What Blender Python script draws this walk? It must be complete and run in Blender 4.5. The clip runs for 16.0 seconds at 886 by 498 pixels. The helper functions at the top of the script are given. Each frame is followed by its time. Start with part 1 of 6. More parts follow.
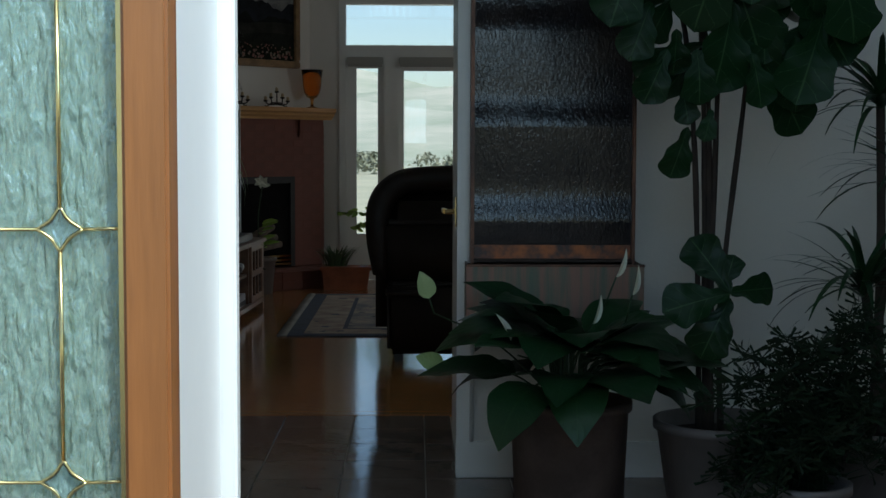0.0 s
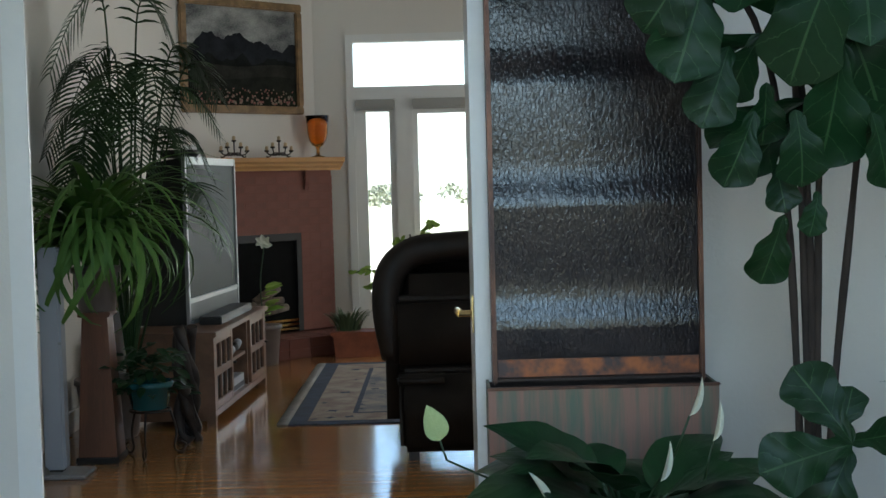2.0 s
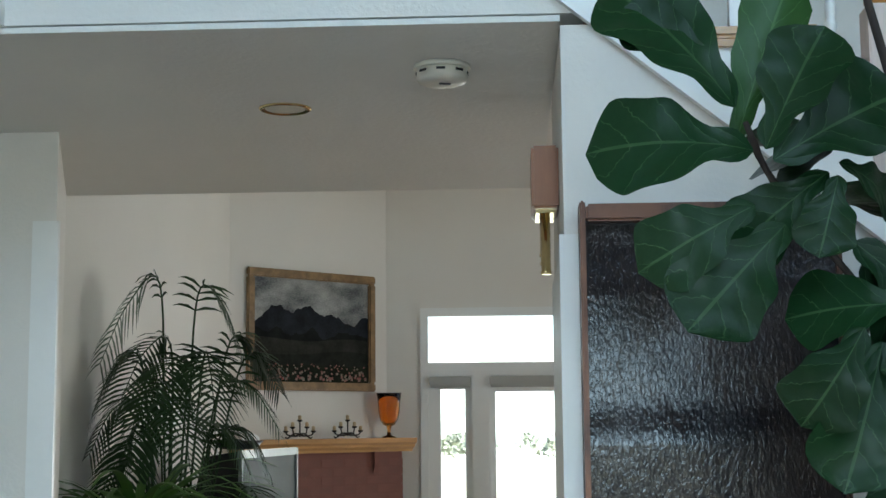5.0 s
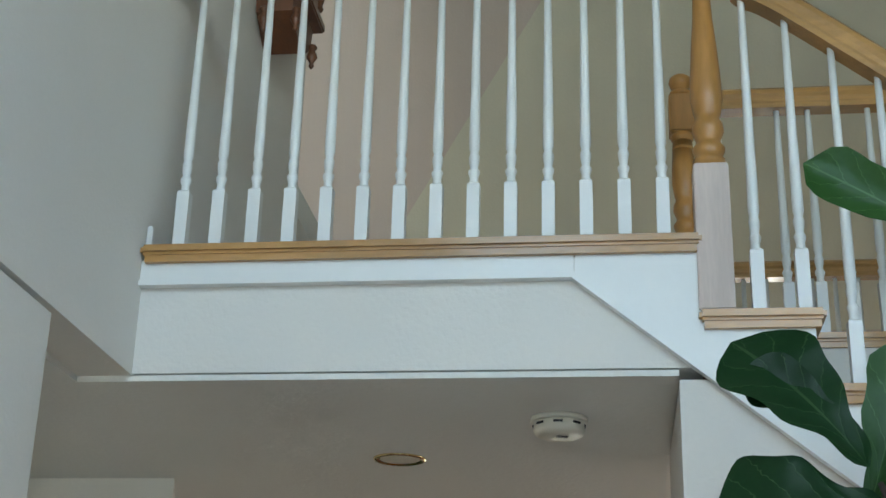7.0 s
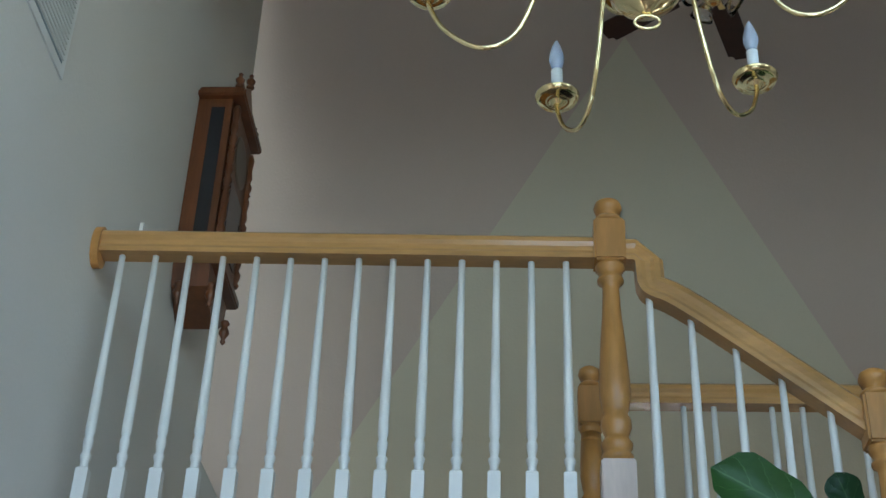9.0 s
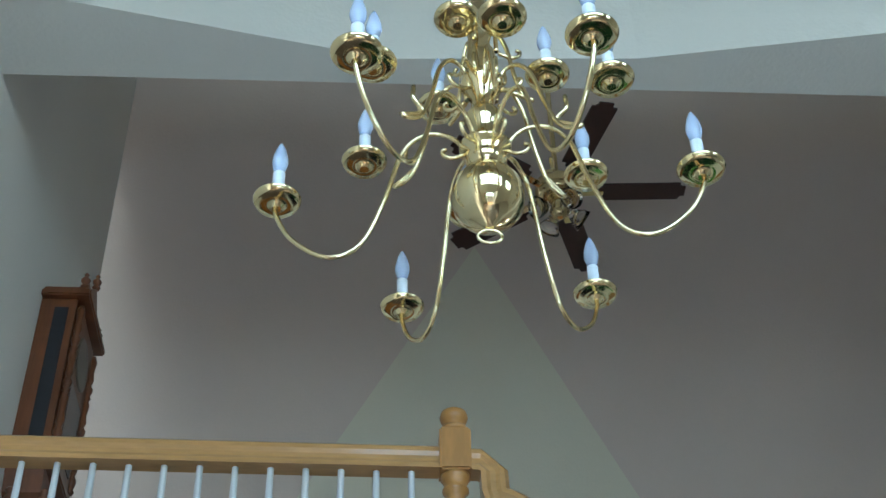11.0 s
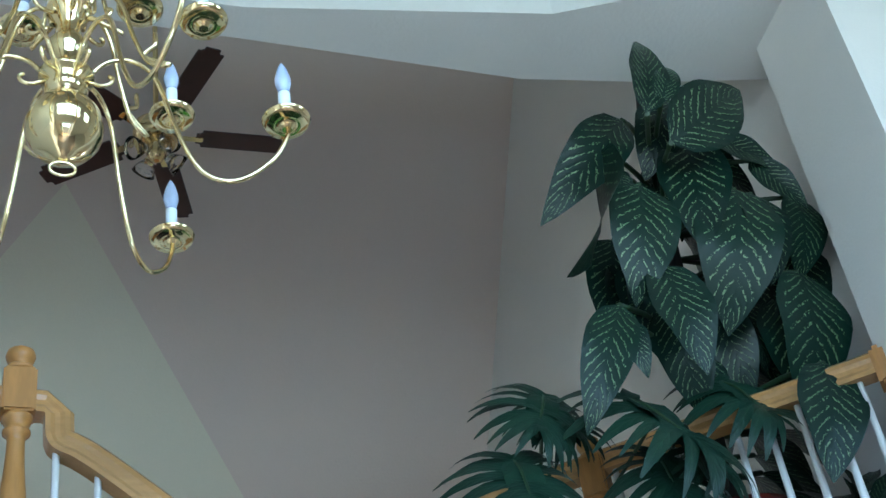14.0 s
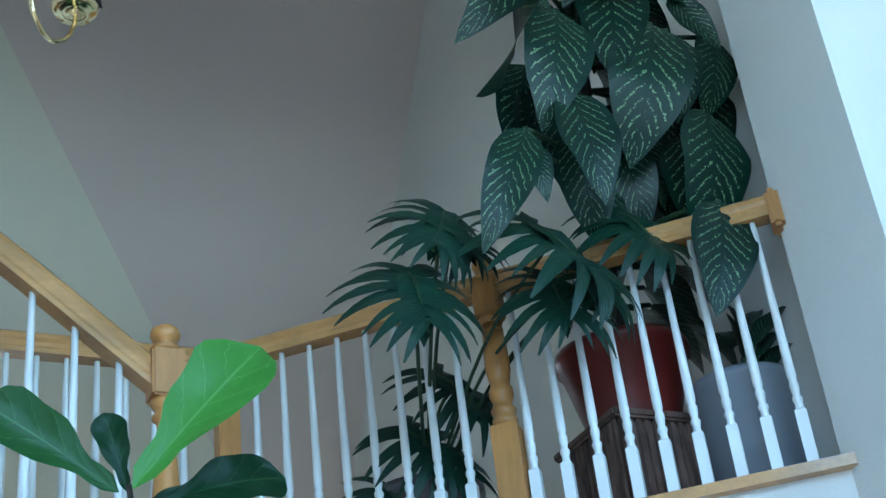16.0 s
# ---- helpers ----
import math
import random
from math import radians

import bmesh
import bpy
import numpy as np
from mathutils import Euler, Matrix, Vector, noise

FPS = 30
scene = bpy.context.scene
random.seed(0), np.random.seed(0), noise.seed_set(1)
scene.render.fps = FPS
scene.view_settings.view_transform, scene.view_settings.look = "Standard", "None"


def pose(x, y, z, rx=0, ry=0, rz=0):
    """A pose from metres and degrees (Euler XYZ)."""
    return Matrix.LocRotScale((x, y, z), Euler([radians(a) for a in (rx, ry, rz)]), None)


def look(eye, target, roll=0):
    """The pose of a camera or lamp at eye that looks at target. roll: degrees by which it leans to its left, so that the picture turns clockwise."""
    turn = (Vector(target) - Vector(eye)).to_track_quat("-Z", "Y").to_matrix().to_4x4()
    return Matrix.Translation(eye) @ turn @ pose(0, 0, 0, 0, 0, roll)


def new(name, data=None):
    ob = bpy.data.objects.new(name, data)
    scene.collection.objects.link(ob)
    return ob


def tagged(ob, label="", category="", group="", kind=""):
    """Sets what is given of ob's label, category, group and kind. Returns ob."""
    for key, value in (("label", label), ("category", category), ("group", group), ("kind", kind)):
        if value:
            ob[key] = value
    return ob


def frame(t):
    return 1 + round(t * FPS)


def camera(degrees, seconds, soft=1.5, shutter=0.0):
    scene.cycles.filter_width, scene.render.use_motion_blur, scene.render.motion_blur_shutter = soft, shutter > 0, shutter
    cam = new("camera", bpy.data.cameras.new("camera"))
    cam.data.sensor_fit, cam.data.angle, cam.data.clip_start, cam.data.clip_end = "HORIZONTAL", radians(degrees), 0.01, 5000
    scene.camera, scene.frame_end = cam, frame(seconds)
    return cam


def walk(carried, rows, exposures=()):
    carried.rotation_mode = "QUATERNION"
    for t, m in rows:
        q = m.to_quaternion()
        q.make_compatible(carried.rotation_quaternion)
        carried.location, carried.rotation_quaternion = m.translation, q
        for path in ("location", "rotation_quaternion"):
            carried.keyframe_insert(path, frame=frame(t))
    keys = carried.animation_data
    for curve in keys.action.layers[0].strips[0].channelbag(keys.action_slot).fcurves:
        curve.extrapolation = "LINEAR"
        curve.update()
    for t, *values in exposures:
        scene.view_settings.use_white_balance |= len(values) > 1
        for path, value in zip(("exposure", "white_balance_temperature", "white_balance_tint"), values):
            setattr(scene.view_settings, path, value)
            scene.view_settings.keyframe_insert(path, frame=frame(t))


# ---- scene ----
# camera: seconds, eye x y z, yaw to the left, pitch up, roll
PATH = [
    (0.0, 0.140, -0.045, 1.173, -1.12, -3.96, 0.20),
    (0.5, 0.153, 0.213, 1.190, 0.78, -4.30, 2.40),
    (1.0, 0.227, 0.488, 1.243, 2.44, -2.67, 2.50),
    (1.5, 0.236, 0.795, 1.253, 0.86, -2.38, 2.00),
    (2.0, 0.201, 1.061, 1.341, -0.06, -2.78, -1.50),
    (2.5, 0.187, 1.197, 1.401, -1.18, -3.38, -0.30),
    (3.0, 0.240, 1.360, 1.467, 1.90, -3.87, 0.50),
    (3.5, 0.299, 1.546, 1.585, 0.32, -4.39, 0.50),
    (4.0, 0.253, 1.623, 1.611, 0.34, 0.00, 0.10),
    (4.5, 0.188, 1.662, 1.640, 0.14, 3.09, -0.30),
    (5.0, 0.179, 1.725, 1.640, 2.86, 7.27, -0.50),
    (5.2, 0.180, 1.745, 1.648, 3.62, 8.23, 0.09),
    (7.3, 0.147, 1.733, 1.649, 7.61, 23.26, 1.58),
    (7.5, 0.146, 1.740, 1.651, 7.43, 24.24, 1.65),
    (8.0, 0.147, 1.741, 1.662, 8.19, 27.86, 2.58),
    (8.5, 0.147, 1.732, 1.675, 7.01, 31.24, 2.49),
    (9.0, 0.150, 1.730, 1.680, 3.74, 32.85, 2.10),
    (9.5, 0.157, 1.714, 1.685, 2.02, 34.81, 1.98),
    (10.0, 0.160, 1.727, 1.693, 0.55, 37.06, 1.07),
    (10.2, 0.163, 1.730, 1.695, 0.01, 38.63, 0.71),
    (12.5, 0.168, 1.728, 1.681, -14.32, 41.73, -6.22),
    (13.0, 0.182, 1.729, 1.682, -17.74, 40.83, -7.53),
    (13.5, 0.198, 1.731, 1.688, -21.42, 39.57, -9.13),
    (14.0, 0.212, 1.737, 1.690, -24.35, 37.74, -9.80),
    (14.5, 0.228, 1.742, 1.678, -26.38, 35.98, -9.12),
    (15.0, 0.226, 1.746, 1.667, -27.82, 32.35, -9.89),
    (15.5, 0.217, 1.778, 1.677, -27.81, 33.12, -8.06),
    (16.0, 0.231, 1.765, 1.635, -27.58, 30.51, -7.15),
]


def aim(x, y, z, yaw, pitch, roll):
    a, b = radians(yaw), radians(pitch)
    ahead = Vector((-math.sin(a) * math.cos(b), math.cos(a) * math.cos(b), math.sin(b)))
    return look((x, y, z), Vector((x, y, z)) + ahead, roll)


EXPOSURES = [(0.0, 0.0, 5900, 2), (0.5, 0.0, 6050, 4), (0.9, 0.1, 6300, 6), (1.2, 0.6, 6400, 6), (1.5, 1.10, 6200, 5), (2.0, 1.75, 6000, 3),
             (2.5, 2.05, 5900, 2), (3.5, 2.15, 5900, 2), (4.5, 2.12, 5900, 2), (5.2, 2.1, 6000, 3), (7.3, 1.92, 6350, 4), (8.5, 1.72, 6100, 5), (10.2, 1.9, 5450, 2),
             (12.3, 2.25, 5350, 3), (14.0, 2.42, 5200, 3), (15.0, 2.45, 4750, -2), (16.0, 2.5, 4800, -2)]
cam = camera(35.2, 16.0)
walk(cam, [(r[0], aim(*r[1:])) for r in PATH], EXPOSURES)

# ---- light ----
world = bpy.data.worlds.new("sky")
scene.world = world
world.use_nodes = True
wn = world.node_tree
sky = wn.nodes.new("ShaderNodeTexSky")
sky.sky_type, sky.sun_disc = "NISHITA", False
sky.sun_elevation, sky.sun_rotation = radians(54.7), radians(135)
wn.links.new(sky.outputs["Color"], wn.nodes["Background"].inputs["Color"])
wn.nodes["Background"].inputs["Strength"].default_value = 0.15

sun_data = bpy.data.lights.new("sun", "SUN")
sun_data.energy, sun_data.angle, sun_data.color = 4.0, radians(0.5), (1.0, 0.97, 0.92)
sun = new("sun", sun_data)
sun.matrix_world = look((8, -8, 16), (0, 0, 0))


def area_light(name, at, target, wide, high, power, color):
    d = bpy.data.lights.new(name, "AREA")
    d.shape, d.size, d.size_y, d.energy, d.color = "RECTANGLE", wide, high, power, color
    ob = new(name, d)
    ob.matrix_world = look(at, target)
    return ob


area_light("entry_daylight", (0.45, 0.75, 1.72), (0.45, 5, 1.65), 1.0, 0.76, 5.8, (0.55, 0.78, 1.0))
area_light("gable_daylight", (0.6, 0.85, 4.15), (0.6, 6, -0.3), 2.6, 1.7, 12.0, (0.70, 0.90, 1.0))
area_light("corner_daylight", (3.7, 0.85, 4.15), (3.4, 6, 1.6), 1.5, 1.7, 7.0, (0.60, 0.86, 1.0))
area_light("patio_daylight", (1.10, 12.9, 1.2), (0.3, 6, 1.0), 0.85, 1.9, 12.6, (1.0, 0.97, 0.92))
# added fill by the closed side wall, in place of an unseen window
area_light("side_daylight", (5.9, 8.5, 2.0), (-2, 8.8, 2.6), 2.2, 1.8, 24, (1.0, 0.97, 0.92))
# added fill for the taupe slope; no window stands here
area_light("hall_daylight", (-2.78, 7.9, 3.55), (3, 7.8, 4.5), 0.7, 1.0, 2.0, (0.90, 0.96, 1.0))

# ---- materials ----


def mat(name, color, rough=0.6, metal=0.0, vary=0.12, scale=3.0, bump=0.02, fine=60.0, stretch=(1, 1, 1), color2=None, per_object=0.0, spec=0.5, coat=0.0):
    """A surface with broad tone changes, fine grain and relief."""
    m = bpy.data.materials.new(name)
    m.use_nodes = True
    nt = m.node_tree
    b = nt.nodes["Principled BSDF"]
    b.inputs["Roughness"].default_value, b.inputs["Metallic"].default_value = rough, metal
    b.inputs["Specular IOR Level"].default_value = spec
    b.inputs["Coat Weight"].default_value = coat
    b.inputs["Coat Roughness"].default_value = 0.12
    tc = nt.nodes.new("ShaderNodeTexCoord")
    mp = nt.nodes.new("ShaderNodeMapping")
    mp.inputs["Scale"].default_value = stretch
    nt.links.new(tc.outputs["Object"], mp.inputs["Vector"])
    n1, n2 = nt.nodes.new("ShaderNodeTexNoise"), nt.nodes.new("ShaderNodeTexNoise")
    for n, s, d in ((n1, scale, 4.0), (n2, fine, 3.0)):
        n.inputs["Scale"].default_value, n.inputs["Detail"].default_value = s, d
        nt.links.new(mp.outputs["Vector"], n.inputs["Vector"])
    mix = nt.nodes.new("ShaderNodeMix")
    mix.data_type = "RGBA"
    c2 = color2 or tuple(c * (1 - vary * 2) for c in color)
    mix.inputs["A"].default_value, mix.inputs["B"].default_value = (*color, 1), (*c2, 1)
    ramp = nt.nodes.new("ShaderNodeMapRange")
    ramp.inputs["From Min"].default_value, ramp.inputs["From Max"].default_value = 0.35, 0.65
    add = nt.nodes.new("ShaderNodeMath")
    add.operation = "MULTIPLY_ADD"
    nt.links.new(n2.outputs["Fac"], add.inputs[0])
    add.inputs[1].default_value = 0.3
    nt.links.new(n1.outputs["Fac"], add.inputs[2])
    sub = nt.nodes.new("ShaderNodeMath")
    sub.operation = "SUBTRACT"
    nt.links.new(add.outputs[0], sub.inputs[0])
    sub.inputs[1].default_value = 0.15
    nt.links.new(sub.outputs[0], ramp.inputs["Value"])
    nt.links.new(ramp.outputs["Result"], mix.inputs["Factor"])
    last = mix.outputs["Result"]
    if per_object:
        oi = nt.nodes.new("ShaderNodeObjectInfo")
        hs = nt.nodes.new("ShaderNodeHueSaturation")
        mr = nt.nodes.new("ShaderNodeMapRange")
        mr.inputs["To Min"].default_value, mr.inputs["To Max"].default_value = 1 - per_object, 1 + per_object
        nt.links.new(oi.outputs["Random"], mr.inputs["Value"])
        nt.links.new(mr.outputs["Result"], hs.inputs["Value"])
        nt.links.new(last, hs.inputs["Color"])
        last = hs.outputs["Color"]
    nt.links.new(last, b.inputs["Base Color"])
    if bump:
        bp = nt.nodes.new("ShaderNodeBump")
        bp.inputs["Strength"].default_value, bp.inputs["Distance"].default_value = 0.6, bump
        nt.links.new(n2.outputs["Fac"], bp.inputs["Height"])
        nt.links.new(bp.outputs["Normal"], b.inputs["Normal"])
    m["bsdf"] = b.name
    return m


WALL = mat("wall_paint", (0.74, 0.71, 0.66), 0.7, vary=0.02, scale=1.2, bump=0.002, fine=90)
TAUPE = mat("taupe_paint", (0.72, 0.61, 0.545), 0.75, vary=0.02, scale=1.0, bump=0.002, fine=80)
CEIL = mat("ceiling_paint", (0.72, 0.71, 0.67), 0.8, vary=0.02, scale=1.5, bump=0.003, fine=60)
TRIM = mat("white_trim_paint", (0.80, 0.80, 0.78), 0.35, vary=0.02, scale=2, bump=0.0005, fine=40)
OAK = mat("honey_oak", (0.55, 0.30, 0.10), 0.3, vary=0.18, scale=5, bump=0.0008, fine=70, stretch=(0.25, 1.2, 1.2), coat=0.4)
OAKV = mat("honey_oak_turned", (0.56, 0.27, 0.07), 0.42, vary=0.18, scale=5, bump=0.0008, fine=70, stretch=(1.2, 1.2, 0.2), coat=0.3, spec=0.4)
RAWWOOD = mat("primed_pinkish_wood", (0.66, 0.54, 0.48), 0.6, vary=0.1, scale=6, bump=0.001, fine=60, stretch=(2, 2, 0.3))
PLANK = mat("oak_floor_plank", (0.52, 0.25, 0.08), 0.14, vary=0.14, scale=2.5, bump=0.0005, fine=28, stretch=(0.7, 6, 6), per_object=0.15, coat=0.7)
PLANK.node_tree.nodes[PLANK["bsdf"]].inputs["Coat Roughness"].default_value = 0.10
TILE = mat("glazed_floor_tile", (0.22, 0.17, 0.14), 0.06, vary=0.12, scale=5, bump=0.001, fine=30, per_object=0.06)
GROUT = mat("pale_grout", (0.55, 0.5, 0.44), 0.8, bump=0.002)
BRICK = mat("red_painted_brick", (0.165, 0.052, 0.033), 0.7, vary=0.10, scale=8, bump=0.002, fine=90, per_object=0.04)
MORTAR = mat("red_brown_mortar", (0.160, 0.051, 0.033), 0.8, vary=0.06, bump=0.002)
BLACK = mat("matt_black_metal", (0.012, 0.012, 0.012), 0.45, vary=0.2, bump=0.001)
LEATHER = mat("black_leather", (0.020, 0.015, 0.013), 0.46, vary=0.2, scale=8, bump=0.002, fine=220, spec=0.3)
BRASS = mat("polished_brass", (0.84, 0.68, 0.36), 0.10, 1.0, vary=0.06, scale=12, bump=0.0)
IRON = mat("wrought_iron", (0.03, 0.025, 0.022), 0.5, 0.6, bump=0.001)

# ---- mesh helpers ----


def add_box(bm, x0, x1, y0, y1, z0, z1, bevel=0.0):
    vs = [bm.verts.new(p) for p in ((x0, y0, z0), (x1, y0, z0), (x1, y1, z0), (x0, y1, z0), (x0, y0, z1), (x1, y0, z1), (x1, y1, z1), (x0, y1, z1))]
    fs = [bm.faces.new([vs[i] for i in f]) for f in ((3, 2, 1, 0), (4, 5, 6, 7), (0, 1, 5, 4), (1, 2, 6, 5), (2, 3, 7, 6), (3, 0, 4, 7))]
    if bevel:
        edges = list({e for f in fs for e in f.edges})
        bmesh.ops.bevel(bm, geom=edges, offset=bevel, segments=2, affect="EDGES", clamp_overlap=True)
    return bm


def box(x0, x1, y0, y1, z0, z1, bevel=0.0):
    return add_box(bmesh.new(), x0, x1, y0, y1, z0, z1, bevel)


def add_prism(bm, outline, axis, a, b):
    """A flat outline pushed along an axis: 'z' takes (x, y), 'y' takes (x, z), 'x' takes (y, z)."""
    put = {"z": lambda p, c: (p[0], p[1], c), "y": lambda p, c: (p[0], c, p[1]), "x": lambda p, c: (c, p[0], p[1])}[axis]
    lo, hi = [bm.verts.new(put(p, a)) for p in outline], [bm.verts.new(put(p, b)) for p in outline]
    n = len(outline)
    bm.faces.new(lo[::-1])
    bm.faces.new(hi)
    for i in range(n):
        bm.faces.new((lo[i], lo[(i + 1) % n], hi[(i + 1) % n], hi[i]))
    bmesh.ops.recalc_face_normals(bm, faces=bm.faces)
    return bm


def prism(outline, axis, a, b):
    return add_prism(bmesh.new(), outline, axis, a, b)


def add_lathe(bm, profile, at=(0, 0, 0), seg=16):
    """A turned shape round z from (radius, height) pairs."""
    rings = []
    for r, z in profile:
        rings.append([bm.verts.new((at[0] + r * math.cos(2 * math.pi * i / seg), at[1] + r * math.sin(2 * math.pi * i / seg), at[2] + z)) for i in range(seg)])
    for a, b in zip(rings, rings[1:]):
        for i in range(seg):
            f = bm.faces.new((a[i], a[(i + 1) % seg], b[(i + 1) % seg], b[i]))
            f.smooth = True
    bm.faces.new(rings[0][::-1])
    bm.faces.new(rings[-1])
    return bm


def lathe(profile, at=(0, 0, 0), seg=16):
    return add_lathe(bmesh.new(), profile, at, seg)


def add_tube(bm, points, radius, seg=8):
    """A round bar along points; radius may be a list."""
    pts = [Vector(p) for p in points]
    rad = radius if isinstance(radius, (list, tuple)) else [radius] * len(pts)
    rings, up = [], Vector((0.123, 0.31, 1)).normalized()
    for i, p in enumerate(pts):
        d = (pts[min(i + 1, len(pts) - 1)] - pts[max(i - 1, 0)]).normalized()
        u = d.cross(up)
        if u.length < 0.05:
            u = d.cross(Vector((1, 0.2, 0)))
        u.normalize()
        w = d.cross(u)
        up = u.cross(d)
        rings.append([bm.verts.new(p + rad[i] * (math.cos(2 * math.pi * k / seg) * u + math.sin(2 * math.pi * k / seg) * w)) for k in range(seg)])
    for a, b in zip(rings, rings[1:]):
        for k in range(seg):
            f = bm.faces.new((a[k], a[(k + 1) % seg], b[(k + 1) % seg], b[k]))
            f.smooth = True
    bm.faces.new(rings[0][::-1])
    bm.faces.new(rings[-1])
    return bm


def tube(points, radius, seg=8):
    return add_tube(bmesh.new(), points, radius, seg)


def bent(points, n=6):
    """A smooth line through points."""
    p = [Vector(q) for q in points]
    p = [2 * p[0] - p[1]] + p + [2 * p[-1] - p[-2]]
    out = []
    for i in range(1, len(p) - 2):
        for k in range(n):
            t = k / n
            out.append(0.5 * ((2 * p[i]) + (p[i + 1] - p[i - 1]) * t + (2 * p[i - 1] - 5 * p[i] + 4 * p[i + 1] - p[i + 2]) * t * t + (3 * p[i] - p[i - 1] - 3 * p[i + 1] + p[i + 2]) * t ** 3))
    return out + [p[-2]]


def mesh_of(name, bm, material):
    me = bpy.data.meshes.new(name)
    bmesh.ops.recalc_face_normals(bm, faces=bm.faces)
    bm.to_mesh(me)
    bm.free()
    for m in material if isinstance(material, (list, tuple)) else (material,):
        me.materials.append(m)
    return me


def under(ob, parent):
    """Makes ob a part of parent, keeping its place in the world."""
    if parent:
        ob.parent = parent
        ob.matrix_parent_inverse = parent.matrix_world.inverted()
    return ob


def part(name, bm, material, parent=None, label=""):
    ob = new(name, mesh_of(name, bm, material))
    under(ob, parent)
    return tagged(ob, label)


def thing(name, label, category, group="", at=(0, 0, 0), turn=0.0):
    ob = new(name)
    ob.empty_display_size = 0.1
    ob.matrix_world = pose(*at, 0, 0, turn)
    return tagged(ob, label, category, group)


def built(name, bm, material, label, category="structure"):
    return tagged(part(name, bm, material), label, category, kind="structure")


# ---- structure ----
WY = 4.95          # face of the wall with the water feature
EX = 0.30          # end of that wall
LX = -1.04         # foyer's left wall
L1, SOF = 2.93, 2.592
AY, DY = 5.75, 7.28
RX = 2.94          # upper hall's right wall
TOPY, TOPZ, LOWY, LOWZ = 6.45, 7.00, 8.84, 3.70
BACK = 12.80       # wall with the garden door
GLX = -1.88        # great room's left wall
GRX = 6.0

ground = built("ground", box(-900, 900, -900, 900, -0.35, -0.16), mat("dry_grass", (0.50, 0.47, 0.33), 0.9, vary=0.25, scale=0.3, bump=0.03, fine=6, color2=(0.38, 0.37, 0.25)), "dry yellowish grass around the house", "ground")
built("floor", box(GLX, GRX, 1.0, BACK, -0.14, -0.012), GROUT, "subfloor with pale grout under tiles and planks", "floor")

# wall behind the water feature, with the stair's soffit line cut above
built("wall_feature", prism([(EX, 0), (2.80, 0), (2.80, 2.0), (1.13, 2.0), (0.40, SOF - 0.01), (EX, SOF - 0.01)], "y", WY, WY + 0.80), WALL, "cream painted wall under the stairs behind the water feature", "wall")
built("wall_left_upper", box(LX - 0.14, LX, 1.05, 6.5, SOF + 0.016, 7.6), WALL, "tall pale painted wall beside the upper landing", "wall")
built("wall_left_lower", box(LX - 0.14, LX, 1.05, 4.43, 0, SOF), WALL, "pale painted foyer wall", "wall")
built("wall_passage", prism([(-2.6, 6.06), (-1.27, 6.06), (-1.64, 7.28), (-2.6, 7.28)], "z", 0, SOF), WALL, "white painted wall corner beside the passage", "wall")
built("wall_side_room", box(-2.74, -2.6, 1.0, 7.3, 0, SOF), WALL, "pale painted wall of the side room", "wall")
built("ceiling_side_room", box(-2.74, LX - 0.14, 1.0, 4.97, SOF, SOF + 0.1), CEIL, "white side room ceiling", "ceiling")
built("wall_great_left", box(GLX - 0.15, GLX, 7.28, BACK + 0.15, 0, 4.2), WALL, "cream painted great room wall", "wall")
built("wall_great_right", box(GRX, GRX + 0.15, 1.0, BACK + 0.15, 0, 7.6), WALL, "cream painted great room side wall", "wall")
built("ceiling_great", box(GLX, GRX, LOWY, BACK + 0.15, LOWZ, LOWZ + 0.12), CEIL, "white great room ceiling", "ceiling")
built("ceiling_great_left", box(GLX - 0.1, LX, 6.5, LOWY, LOWZ, LOWZ + 0.12), CEIL, "white great room ceiling", "ceiling")
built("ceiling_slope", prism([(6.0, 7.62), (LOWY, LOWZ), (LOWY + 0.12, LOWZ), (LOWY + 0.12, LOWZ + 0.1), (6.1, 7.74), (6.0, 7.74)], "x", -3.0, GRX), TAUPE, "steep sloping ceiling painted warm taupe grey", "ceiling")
built("wall_hall_left", box(-3.0, -2.86, 6.5, LOWY, 2.6, 7.7), WALL, "pale wall at the end of the upper hall", "wall")
built("wall_loft_right", prism([(4.6, L1 - 0.3), (LOWY, L1 - 0.3), (LOWY, LOWZ), (6.02, 7.6), (4.6, 7.6)], "x", RX, RX + 0.14), WALL, "pale painted wall behind the potted plants", "wall")
built("wall_loft_end", prism([(2.788, 4.50), (2.745, 4.08), (4.2, 4.08), (4.2, 4.60), (2.90, 4.60)], "z", 0, 7.6), WALL, "white painted wall end at the loft railing", "wall")
ZB = 5.10
built("ceiling_beam", prism([(LX, 4.44), (0.20, 4.69), (1.0, 4.662), (2.0, 4.49), (2.60, 4.20), (2.745, 4.09), (2.788, 4.50), (2.94, 4.62), (2.5, 4.72), (2.0, 4.797), (LX, 4.797)], "z", ZB, ZB + 0.9), CEIL, "painted beam dropping from the high ceiling above the rail", "ceiling")
built("ceiling_foyer", box(-3.0, GRX, 0.8, 6.5, 7.6, 7.72), CEIL, "high white foyer ceiling", "ceiling")

# bounced light on the slope is painted in as a paler triangle
LITPATCH = mat("bounced_light_tint", (0.78, 0.735, 0.60), 0.75, vary=0.02, scale=1.0, bump=0.002, fine=80)


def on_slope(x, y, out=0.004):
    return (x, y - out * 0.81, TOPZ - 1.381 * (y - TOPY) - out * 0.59)


